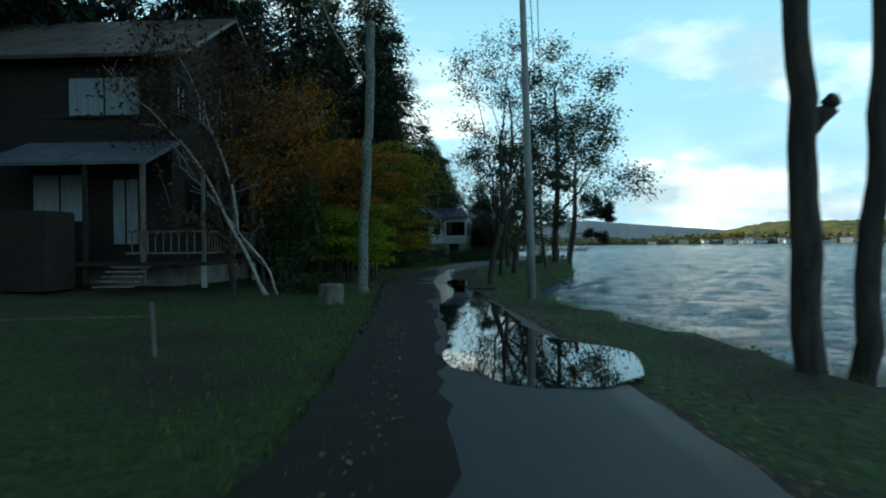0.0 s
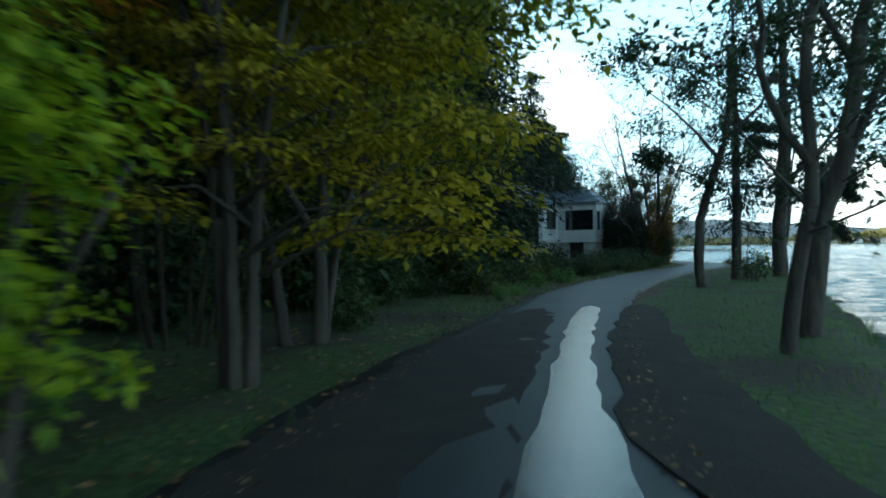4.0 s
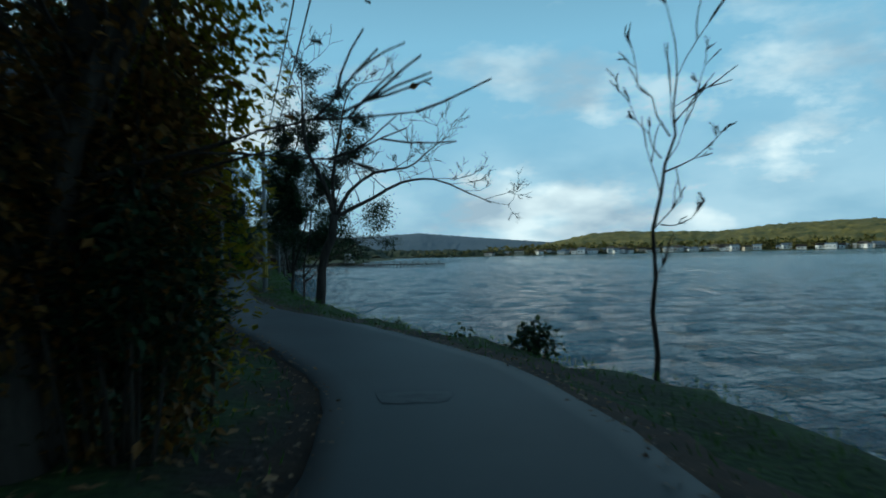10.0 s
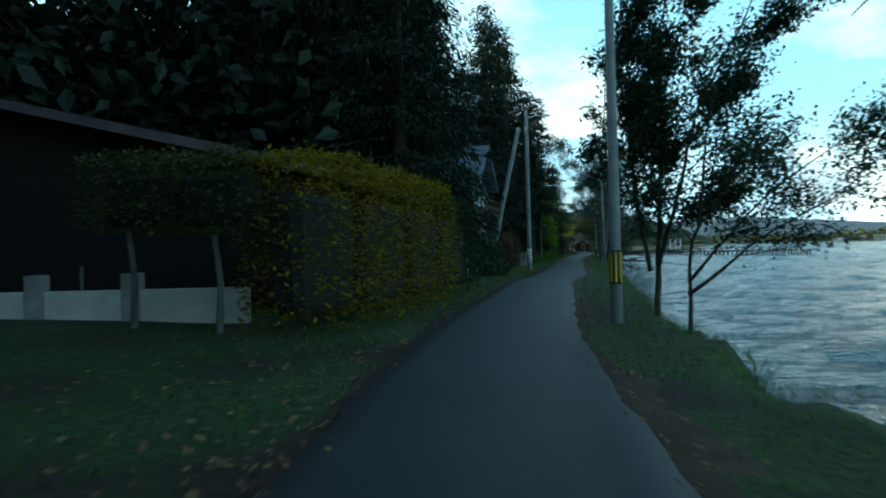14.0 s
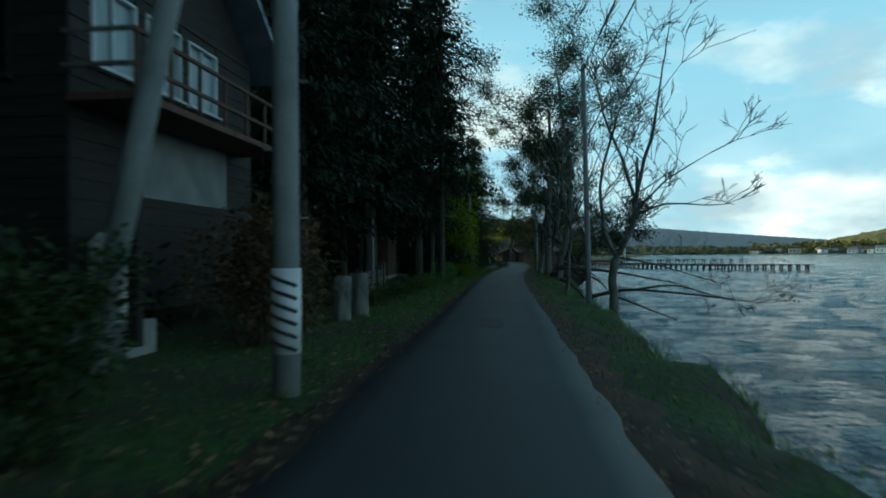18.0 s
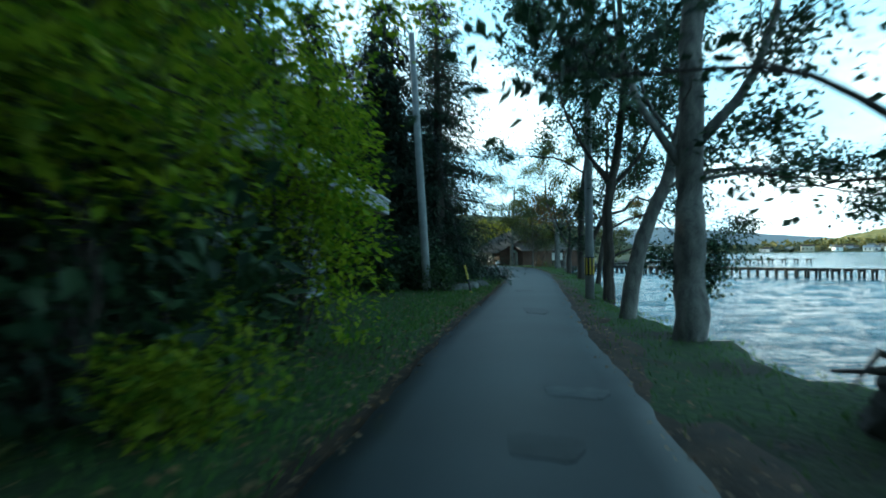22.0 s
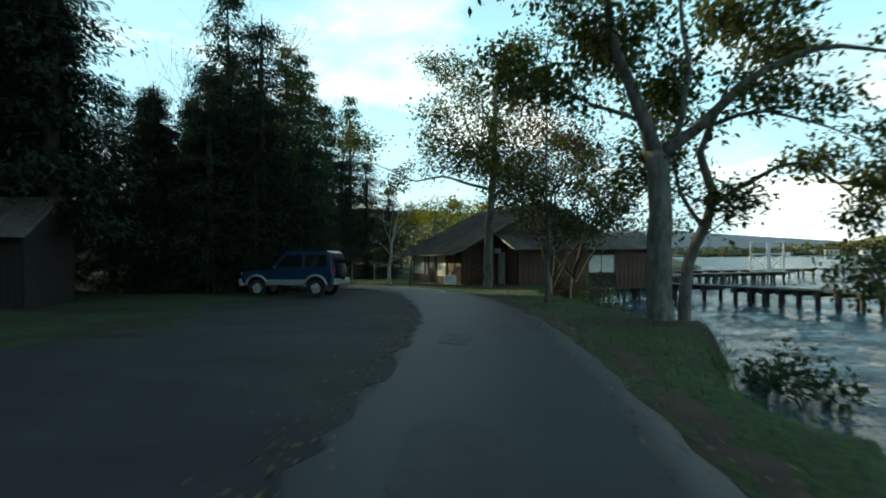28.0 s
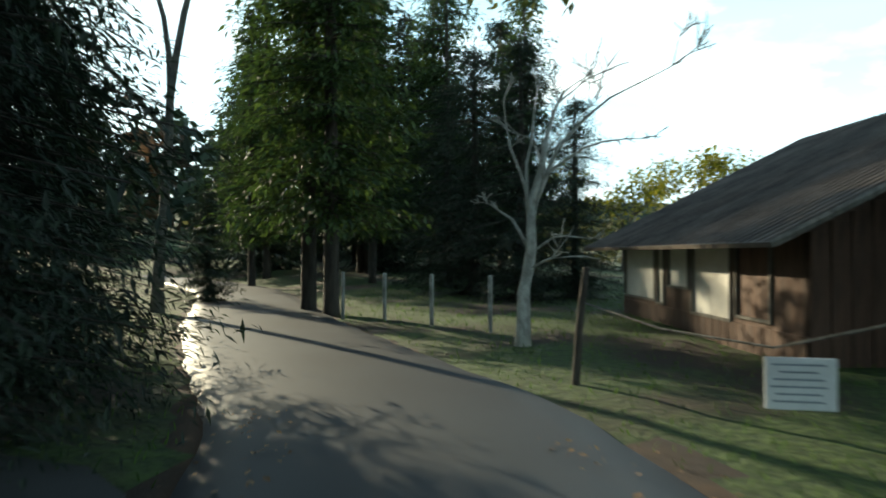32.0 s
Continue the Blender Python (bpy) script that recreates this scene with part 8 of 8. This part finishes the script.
def notice():
    """A white notice on a rope between a dark post and the tree."""
    s = thing("notice_board", (10.95, 250.3, -0.06), "white notice hung on a rope, its writing too small to read", "sign", turn=12)
    boxpart("panel", (0, 0, 0.42), (0.56, 0.02, 0.44), M_STEEL, s, 0.004)
    for k, w in enumerate((0.42, 0.3, 0.4, 0.44, 0.36, 0.4)):
        boxpart("line", (-0.02, -0.013, 0.58 - k * 0.062), (w, 0.004, 0.016), M_ROOF_BLUE, s, 0.001)
    p = thing("rope_barrier", (8.75, 251.6, -0.05), "dark leaning post with a rope to the tree", "barrier")
    g = Shape()
    g.tube([(0, 0, -0.2), (0.06, 0, 0.7), (0.14, 0, 1.35)], [0.05, 0.045, 0.04], 7)
    part("post", g, M_BARK, p)
    g = Shape()
    g.tube([(0.1, 0, 0.95), (1.0, -0.6, 0.75), (2.0, -1.28, 0.7), (2.9, -1.3, 0.95), (3.7, -1.3, 1.15)], [0.012] * 5, 5)
    part("rope", g, M_GREYWOOD, p)


notice()


def post_row():
    """Thin pale fence posts past the bend."""
    f = thing("post_fence", (0, 0, 0), "row of thin pale fence posts at the bend", "fence")
    for x, y in ((2.2, 257.1), (3.5, 256.7), (4.8, 256.3), (6.2, 255.9)):
        boxpart("post", (x, y, 0.45), (0.07, 0.07, 1.2), M_BARK_PALE, f, 0.01)


post_row()


for x, y, turn in ((3.4, 216.6, 8), (3.75, 218.9, 8)):
    ln = boxpart("parking_line", (x, y, 0.022), (0.9, 0.12, 0.012), M_STEEL, None, 0.003, rz(turn))
    tagged(ln, "worn white paint line stub on the car park", "road marking", "parking lines", kind="structure")


# near black: the shade between the hedge's twigs is put into this colour
M_HEDGECORE = material("hedge core with inner shade in its colour", (0.006, 0.008, 0.005), (0.016, 0.018, 0.010), 0.95, 4, 30, 0.9)


# ---- hedges, undergrowth, grass, fallen leaves ----
def hedge(label, line, width, height, leafmat, seed, per_m=1500, leaf=0.12, lift=0.0):
    """A clipped hedge: a twiggy core, near black to paint the inner shade, and a shell of leaves."""
    r = random.Random(seed)
    t = thing("hedge", (0, 0, 0), label, "hedge")
    core, crown = Shape(), Shape()
    pts = [V((*p, 0)) for p in line]
    for a, b in zip(pts, pts[1:]):
        d = b - a
        ang = rz(math.degrees(math.atan2(d.y, d.x)))
        m = (a + b) / 2
        z = land(m.x, m.y)
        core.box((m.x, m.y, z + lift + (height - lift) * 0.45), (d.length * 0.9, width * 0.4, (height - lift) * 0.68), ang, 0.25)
        side = V((-d.y, d.x, 0)).normalized()
        for _ in range(int(per_m * d.length)):
            u, w, hgt = r.random(), r.uniform(-1, 1), r.random()
            face = r.random()
            if face < 0.26:
                hgt = 1.0 if lift == 0 or face < 0.15 else 0.0
            elif face < 0.72:
                w = -1 if face < 0.5 else 1
            else:
                u = 0.0 if face < 0.87 else 1.0
            bulge = 1 + 0.10 * noise.noise((u * d.length * 0.9, w * 2, hgt * 3 + seed)) - 0.12 * (hgt ** 6) * abs(w)
            p = a + d * u + side * (w * width / 2 * bulge) + V((0, 0, z + 0.1 + lift + hgt * (height - lift - 0.1) * (1 + 0.05 * noise.noise((u * d.length, 5, seed)))))
            p += V((r.gauss(0, 0.05), r.gauss(0, 0.05), r.gauss(0, 0.05)))
            way = (side * w + V((r.uniform(-0.8, 0.8), r.uniform(-0.8, 0.8), r.uniform(-0.5, 0.9)))).normalized()
            k = leaf * r.uniform(0.6, 1.3)
            crown.leaf(p, way, V((r.uniform(-.6, .6), r.uniform(-.6, .6), 1)), k, k * 0.62)
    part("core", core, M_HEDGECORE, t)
    if lift:
        for p in (pts[0].lerp(pts[-1], 0.15), pts[0].lerp(pts[-1], 0.72)):
            g = Shape()
            z = land(p.x, p.y)
            g.tube([(p.x, p.y, z - 0.2), (p.x + 0.06, p.y, z + 0.9), (p.x - 0.1, p.y, z + lift + 0.5)], [0.08, 0.06, 0.05], 7)
            part("stem", g, M_BARK_GREY, t, "bare grey stem")
    part("foliage", crown, leafmat, t)


hedge("tall clipped yellow green hedge beside the lane", [(4.0, 97.6), (4.4, 100), (4.7, 103), (4.9, 106)], 1.7, 3.2, M_GOLD, 1)
hedge("tall dark green hedge", [(4.9, 106.6), (4.9, 109), (4.7, 112.5)], 1.6, 3.0, M_SHRUB, 2, 1000)
hedge("flat clipped hedge arm with yellow leaves", [(0.3, 98.2), (2.0, 98.0), (3.6, 97.8)], 1.5, 3.2, M_OLIVE, 3, 1300, lift=1.75)


rs = random.Random(17)
SHRUBS = {0: [], 1: [], 2: [], 3: []}


def undergrowth(y0, y1, near, far, count, kinds, lo=0.7, hi=1.3):
    for _ in range(count):
        y = rs.uniform(y0, y1)
        SHRUBS[rs.choice(kinds)].append((rx(y) - 1.55 - rs.uniform(near, far), y, rs.uniform(0, 360), rs.uniform(lo, hi)))


undergrowth(28, 38, 4.6, 8, 12, (0, 1))
undergrowth(20, 30, 2.2, 3.6, 8, (2,), 0.35, 0.6)
undergrowth(36, 52, 1.3, 3.0, 16, (0, 2, 3), 0.4, 0.7)
undergrowth(38, 58, 3.0, 7, 18, (0, 1), 0.8, 1.5)
undergrowth(52, 66, 1.6, 4, 16, (0, 1, 2), 0.4, 0.65)
undergrowth(54, 67, 0.5, 2.8, 26, (0, 1, 2, 3), 0.32, 0.55)
undergrowth(86, 92, 9.0, 13, 9, (0, 1))
undergrowth(108, 130, 2.0, 4.5, 14, (0, 1), 0.7, 1.2)
undergrowth(114, 128, 1.4, 2.4, 10, (2,), 0.3, 0.5)
undergrowth(133, 140, 4.0, 8, 8, (0, 1))
undergrowth(141, 157, 1.5, 3.2, 20, (2, 2, 3), 0.28, 0.5)
undergrowth(140, 160, 5.5, 10, 14, (0, 1), 0.8, 1.4)
undergrowth(156, 168, 1.4, 3, 12, (2, 2, 3), 0.3, 0.5)
undergrowth(165, 171, 2.2, 5, 8, (0, 1), 0.8, 1.3)
undergrowth(188, 206, 1.9, 4.5, 16, (0, 1, 2), 0.5, 1.0)
undergrowth(-4, 24, 14, 20, 8, (0, 1), 0.8, 1.4)
undergrowth(206, 246, 17, 24, 12, (0, 1), 0.8, 1.6)
for k, (label, size, count, leaf, mat) in enumerate((("dark green shrub in the undergrowth", (1.3, 1.3, 2.0), 950, 0.2, M_SHRUB), ("dark evergreen shrub in the undergrowth", (1.4, 1.3, 2.6), 950, 0.22, M_EVERGREEN),
                                                     ("low leafy plants at the verge", (1.1, 1.1, 1.1), 520, 0.2, M_SHRUB), ("low shrub with yellowing leaves", (1.0, 1.0, 1.3), 520, 0.17, M_OLIVE))):
    st, cr = bush(200 + k, size, count, leaf)
    m = thing("shrub", (0, 0, 0), label, "shrub")
    part("stem", st.mesh("stem", M_BARK), M_BARK, m)
    part("foliage", cr.mesh("foliage", mat), mat, m)
    put_copies(m, SHRUBS[k], "shrubs of the undergrowth")
for k, (x, y, sc) in enumerate(((6.28, 159.0, 0.5), (6.3, 161.2, 0.4), (-0.7, 44.3, 0.2), (-0.2, 48.0, 0.26), (-1.1, 42.6, 0.2), (0.9, 50.5, 0.3), (5.9, 150.6, 0.28), (6.2, 152.8, 0.3), (6.3, 155.4, 0.33), (5.6, 148.2, 0.26), (6.7, 157.0, 0.22))):
    if sc:
        single("bright green shrub at the verge", bush(230 + k, (1.2, 1.2, 1.3), 1500, 0.13), M_BARK, M_FRESH, x, y, size=sc * 1.6)
for k, (x, y, sx, sz) in enumerate(((3.3, 116.5, 1.7, 5.0), (3.5, 120.6, 1.6, 5.6), (2.3, 113.8, 1.8, 5.5), (3.0, 124.8, 1.5, 3.4), (1.2, 118.5, 2.0, 6.5))):
    single("tall dense dark shrub at the verge", bush(240 + k, (sx, sx * 1.2, sz), 3000, 0.17), M_BARK, M_SHRUB if k % 2 else M_EVERGREEN, x, y, group="tall shrubs at the verge")
# shore shrubs
for k, (x, y, a, b) in enumerate(((18.3, 228.5, 1.3, 0.8), (18.2, 230.3, 1.2, 0.9), (14.4, 78.3, 0.6, 0.7), (13.7, 82.4, 0.9, 0.6), (13.9, 81.4, 0.4, 0.9), (14.1, 77.6, 0.6, 0.6), (13.9, 84.3, 0.7, 0.5), (13.2, 86.5, 0.7, 0.7), (5.6, 12, 0.5, 0.6), (17.0, 243, 1.0, 1.6), (17.4, 246.5, 1.1, 2.0), (6.3, 7.6, 0.6, 0.7), (8.2, 52.5, 0.9, 1.2), (9.0, 55, 1.0, 1.2))):
    st, cr = bush(260 + k, (a, a, b), 420, 0.14)
    m = thing("shore_shrub", (x, y, max(land(x, y), LAKE) - 0.05), "straggling shrub at the water's edge", "shrub", "shore shrubs")
    part("stem", st, M_BARK, m)
    part("foliage", cr, M_SHRUB, m)


def scatter(name, label, category, count, where, mat, length, width, upright, seed):
    """Loose blades or leaves over the ground, joined as one mass."""
    r, s = random.Random(seed), Shape()
    for _ in range(count):
        x, y = where(r)
        z = land(x, y)
        if z < LAKE + 0.05:
            continue
        k = length * r.uniform(0.5, 1.5)
        if upright:
            d = V((r.uniform(-0.5, 0.5), r.uniform(-0.5, 0.5), 1)).normalized()
            nn = V((r.uniform(-1, 1), r.uniform(-1, 1), 0.1)).normalized()
            s.leaf((x, y, z - 0.02), d, nn, k, width)
        else:
            d = V((r.uniform(-1, 1), r.uniform(-1, 1), r.uniform(-0.15, 0.25))).normalized()
            top = 0.035 if abs(x - rx(min(y, 249))) < 1.5 and y < 249 else 0.02
            s.leaf((x, y, max(z, 0.0) + top), d, V((r.uniform(-.3, .3), r.uniform(-.3, .3), 1)), k, k * 0.6)
    ob = part(name, s, mat)
    tagged(ob, label, category, kind="stuff")


def verge_right(r):
    y = r.uniform(3, 247)
    a, b = rx(y) + 1.4, shore(y) + 0.35
    return a + (b - a) * r.random() ** 0.7, y


def verge_edge(r):
    y = r.uniform(3, 250)
    return shore(y) + r.uniform(-0.5, 0.35), y


def verge_left(r):
    y = r.uniform(3, 205)
    if 20 < y < 100 and r.random() < 0.75:
        y = r.uniform(136, 205)
    return rx(y) - 1.5 - abs(r.gauss(0, 1.5)), y


def yard_left(r):
    y = r.choice((r.uniform(4, 20), r.uniform(84, 99), r.uniform(168, 192), r.uniform(168, 192)))
    return rx(y) - 1.8 - r.uniform(0, 6), y


def leaf_fall(r):
    y = r.uniform(3, 249)
    s = r.choice((-1, 1))
    return rx(y) + s * (1.33 + abs(r.gauss(0, 0.4)) - 0.25 * r.random()), y


def leaf_wide(r):
    y = r.uniform(20, 205)
    return rx(y) - 1.4 - abs(r.gauss(0, 2.2)), y


bend_line = [p for p in road_line if p.y > 243]


def bend_grass(r):
    while True:
        x, y = r.uniform(-2, 13), r.uniform(247, 275)
        if min(math.hypot(p.x - x, p.y - y) for p in bend_line) > 1.75:
            return x, y


scatter("verge_grass", "rough grass on the lake verge", "grass", 34000, verge_right, M_GRASS, 0.11, 0.016, True, 1)
scatter("bank_grass", "long grass hanging over the lake bank", "grass", 15000, verge_edge, M_GRASS, 0.34, 0.024, True, 2)
scatter("verge_grass", "rough grass and weeds on the inland verge", "grass", 20000, verge_left, M_GRASS, 0.13, 0.018, True, 3)
scatter("yard_grass", "short grass in the yards", "grass", 22000, yard_left, M_GRASS, 0.09, 0.016, True, 4)
scatter("sunny_grass", "rough grass beside the barn", "grass", 9000, bend_grass, M_GRASS, 0.10, 0.016, True, 6)
scatter("fallen_leaves", "brown fallen leaves along the lane's edges", "fallen leaves", 15000, leaf_fall, M_FALLEN, 0.06, 0.05, False, 5)
scatter("leaf_litter", "brown leaf litter under the trees", "fallen leaves", 9000, leaf_wide, M_FALLEN, 0.1, 0.06, False, 7)


def root_mass():
    """The uprooted tree's mound of roots and soil."""
    t = thing("root_mound", (14.3, 168.4, 0), "dark mound of roots and soil of an uprooted tree", "root mound")
    bm = bmesh.new()
    bmesh.ops.create_icosphere(bm, subdivisions=4, radius=1)
    for v in bm.verts:
        k = 1 + 0.2 * noise.noise(v.co * 2.0) + 0.10 * noise.noise(v.co * 6.0) + 0.06 * noise.noise(v.co * 15)
        v.co = V((v.co.x * 1.35, v.co.y * 1.6, v.co.z * 0.62)) * k
    me = bpy.data.meshes.new("soil")
    bm.to_mesh(me)
    bm.free()
    me.materials.append(M_BARK)
    part("soil", me, M_BARK, t)
    r = random.Random(3)
    for _ in range(26):
        s = Shape()
        a = r.uniform(0, 6.28)
        d = V((math.cos(a), math.sin(a), r.uniform(-0.1, 0.5)))
        p = d * 1.0
        s.tube([p, p + d * 0.2 + V((r.uniform(-.2, .2), r.uniform(-.2, .2), r.uniform(-.1, .1))), p + d * 0.4 + V((r.uniform(-.4, .4), r.uniform(-.4, .4), r.uniform(-.4, .1)))], [0.06, 0.04, 0.015], 5)
        part("root", s, M_BARK, t)


root_mass()


# ---- the far shore ----
M_FARHILL = material("autumn woods of the far hill", (0.045, 0.065, 0.016), (0.25, 0.20, 0.045), 0.95, 0.03, 0.16, 1.0, dist=5)
M_FARDARK = material("dark woods of the near ridge", (0.014, 0.026, 0.012), (0.05, 0.065, 0.025), 0.95, 0.05, 0.25, 1.0, dist=3)


def ridge(name, label, bearings, radius, depth, profile, mat, lumps, base=LAKE + 0.5, centre=(10, 100), steps=260, rows=26):
    """A wooded ridge round the lake: profile gives its height by bearing from +y towards +x."""
    s = Shape()
    for j in range(rows):
        v = j / (rows - 1)
        for i in range(steps):
            b = bearings[0] + (bearings[1] - bearings[0]) * i / (steps - 1)
            h = interp(profile, b)
            d = radius + depth * v
            x, y = centre[0] + math.sin(radians(b)) * d, centre[1] + math.cos(radians(b)) * d
            z = base + h * math.sin(min(1.0, v * 1.15) * math.pi / 2) ** 0.8
            z += lumps * (abs(noise.noise((x / lumps * 0.35, y / lumps * 0.35, 0))) + 0.5 * noise.noise((x / lumps * 0.9, y / lumps * 0.9, 2))) * min(1, h / 6)
            s.v.append((x, y, z))
    for j in range(rows - 1):
        for i in range(steps - 1):
            s.f.append((j * steps + i, (j + 1) * steps + i, (j + 1) * steps + i + 1, j * steps + i + 1))
    return tagged(part(name, s, mat, smooth=True), label, "hill", kind="structure")


ridge("backdrop_hill", "low hill in autumn woods across the lake", (19, 80), 930, 420,
      [(19, 0), (22, 2), (26, 22), (29, 36), (32, 38), (36, 36), (39, 33), (43, 42), (48, 46), (54, 44), (60, 46), (70, 50), (80, 40)], M_FARHILL, 5)
ridge("backdrop_shore", "low wooded shore across the lake", (6, 42), 905, 60, [(6, 9), (12, 10), (18, 8), (24, 6), (30, 3), (42, 2)], M_FARDARK, 5, steps=300, rows=8)
ridge("backdrop_mountain", "mountain far behind the lake, painted blue grey for haze", (-16, 30), 3600, 900, [(-16, 60), (-6, 120), (2, 150), (8, 128), (14, 150), (18, 120), (24, 80), (30, 40)], M_FARMOUNTAIN, 7)
ridge("backdrop_ridge", "dark wooded ridge behind the barn", (-40, 12), 520, 160, [(-40, 40), (-20, 46), (-8, 38), (0, 34), (6, 24), (10, 10), (12, 0)], M_FARDARK, 6)

rf = random.Random(33)
M_TOWN = [material("pale town wall %s" % w, a, b, 0.8, 0.3, 3, 0.1) for w, a, b in (("white", (0.6, 0.6, 0.6), (0.8, 0.8, 0.8)), ("grey", (0.35, 0.36, 0.38), (0.5, 0.5, 0.52)), ("tan", (0.42, 0.36, 0.28), (0.58, 0.5, 0.4)))]
M_TOWNROOF = [M_ROOF_BROWN, M_ROOF_BLUE, M_DARKWOOD]
for k in range(96):
    b = radians(rf.choice((rf.uniform(22, 40), rf.uniform(20, 68))))
    d = rf.uniform(895, 935)
    x, y = 10 + math.sin(b) * d, 100 + math.cos(b) * d
    w, h, dp = rf.uniform(6, 13), rf.uniform(3.5, 7), rf.uniform(7, 12)
    t = thing("far_building", (x, y, LAKE + 0.6), "small pale building of the town across the lake", "building", "town across the lake", turn=-math.degrees(b) + rf.uniform(-25, 25))
    boxpart("wall", (0, 0, h / 2), (w, dp, h), rf.choice(M_TOWN[:1] * 3 + M_TOWN), t, 0.05)
    s = Shape()
    q = h + rf.uniform(1.5, 3)
    a, c = w / 2 + 0.5, dp / 2 + 0.5
    s.v += [(-a, -c, h), (a, -c, h), (a, c, h), (-a, c, h), (-a, 0, q), (a, 0, q)]
    s.f += [(0, 1, 5, 4), (2, 3, 4, 5), (0, 4, 3), (1, 2, 5), (0, 3, 2, 1)]
    part("roof", s, rf.choice(M_TOWNROOF), t)
    for c2 in range(int(w / 4)):
        boxpart("window", (-w / 2 + 2.2 + c2 * 4, -dp / 2 - 0.03, h * 0.55), (1.6, 0.1, 1.5), M_GLASS, t, 0.01)


def far_trees(name, label, bearings, dist, count, mat, seed, hi=(6, 13), per=16, leaf=0.42):
    r, s = random.Random(seed), Shape()
    for _ in range(count):
        b, d = radians(r.uniform(*bearings)), r.uniform(*dist)
        x, y, h = 10 + math.sin(b) * d, 100 + math.cos(b) * d, r.uniform(*hi)
        for _ in range(per):
            p = V((x + r.gauss(0, h * 0.2), y + r.gauss(0, h * 0.2), LAKE + 0.6 + h * r.uniform(0.1, 1.0)))
            s.leaf(p, V((r.uniform(-1, 1), r.uniform(-1, 1), r.uniform(-0.3, 1))).normalized(), V((r.uniform(-1, 1), r.uniform(-1, 1), 0.5)), h * leaf, h * leaf * 0.7)
    tagged(part(name, s, mat), label, "trees", kind="stuff")


far_trees("far_trees", "trees among the houses across the lake", (14, 70), (905, 945), 620, M_FARWOOD, 1, (3, 9), 22, 0.3)
far_trees("far_woods", "autumn trees at the foot of the far hill", (20, 70), (925, 990), 520, M_FARWOOD, 2, (7, 15))
far_trees("shore_woods", "dark trees on the shore beyond the barn", (3.2, 9.0), (260, 520), 90, M_FARPINE, 3, (7, 13), 90, 0.11)
far_trees("sunny_woods", "sunlit trees beyond the barn", (-16, 2.5), (205, 330), 110, M_FARWOOD, 4, (5, 9), 110, 0.09)

# the wood's nearer edge: dense boughs between the single trees
rn, s_n = random.Random(19), Shape()
for _ in range(1000):
    y = rn.uniform(-12, 242) if rn.random() < 0.78 else rn.uniform(84, 130)
    near = 19 if y > 200 else 12.5 if 130 < y < 200 else 6.5 if 111 < y < 129 else 9 if 46 < y < 58 else 17
    d = near + rn.uniform(0, 11)
    x, h = rx(y) - 1.5 - d, rn.uniform(10, 19)
    z = land(x, y)
    for _ in range(165):
        u = rn.random()
        p = V((x + rn.gauss(0, h * 0.12 * (1.15 - u)), y + rn.gauss(0, h * 0.12 * (1.15 - u)), z + h * u))
        s_n.leaf(p, V((rn.uniform(-1, 1), rn.uniform(-1, 1), rn.uniform(-1, 0.4))).normalized(), V((rn.uniform(-1, 1), rn.uniform(-1, 1), 0.6)), h * 0.055, h * 0.034)
tagged(part("inland_woods", s_n, M_CEDAR), "dense dark edge of the inland conifer wood", "woods", kind="stuff")

# woods on the inland slope, behind the single trees
rw, s_w, s_c = random.Random(9), Shape(), Shape()
for _ in range(1500):
    y = rw.uniform(-60, 330)
    d = rw.uniform(24, 95)
    x = rx(min(max(y, -40), 249)) - d
    if 240 < y < 305 and d < 105:
        continue
    h, z = rw.uniform(9, 18), land(x, y)
    sh = s_w if rw.random() < 0.7 else s_c
    for _ in range(26):
        u = rw.random()
        p = V((x + rw.gauss(0, h * 0.13 * (1.15 - u)), y + rw.gauss(0, h * 0.13 * (1.15 - u)), z + h * (0.08 + 0.92 * u)))
        sh.leaf(p, V((rw.uniform(-1, 1), rw.uniform(-1, 1), rw.uniform(-1, 0.5))).normalized(), V((rw.uniform(-1, 1), rw.uniform(-1, 1), 0.6)), h * 0.16, h * 0.1)
tagged(part("hillside_woods", s_w, M_CEDAR), "dark conifer woods on the inland slope", "woods", kind="stuff")
tagged(part("hillside_woods", s_c, M_BROWNLEAF), "brown autumn woods on the inland slope", "woods", kind="stuff")
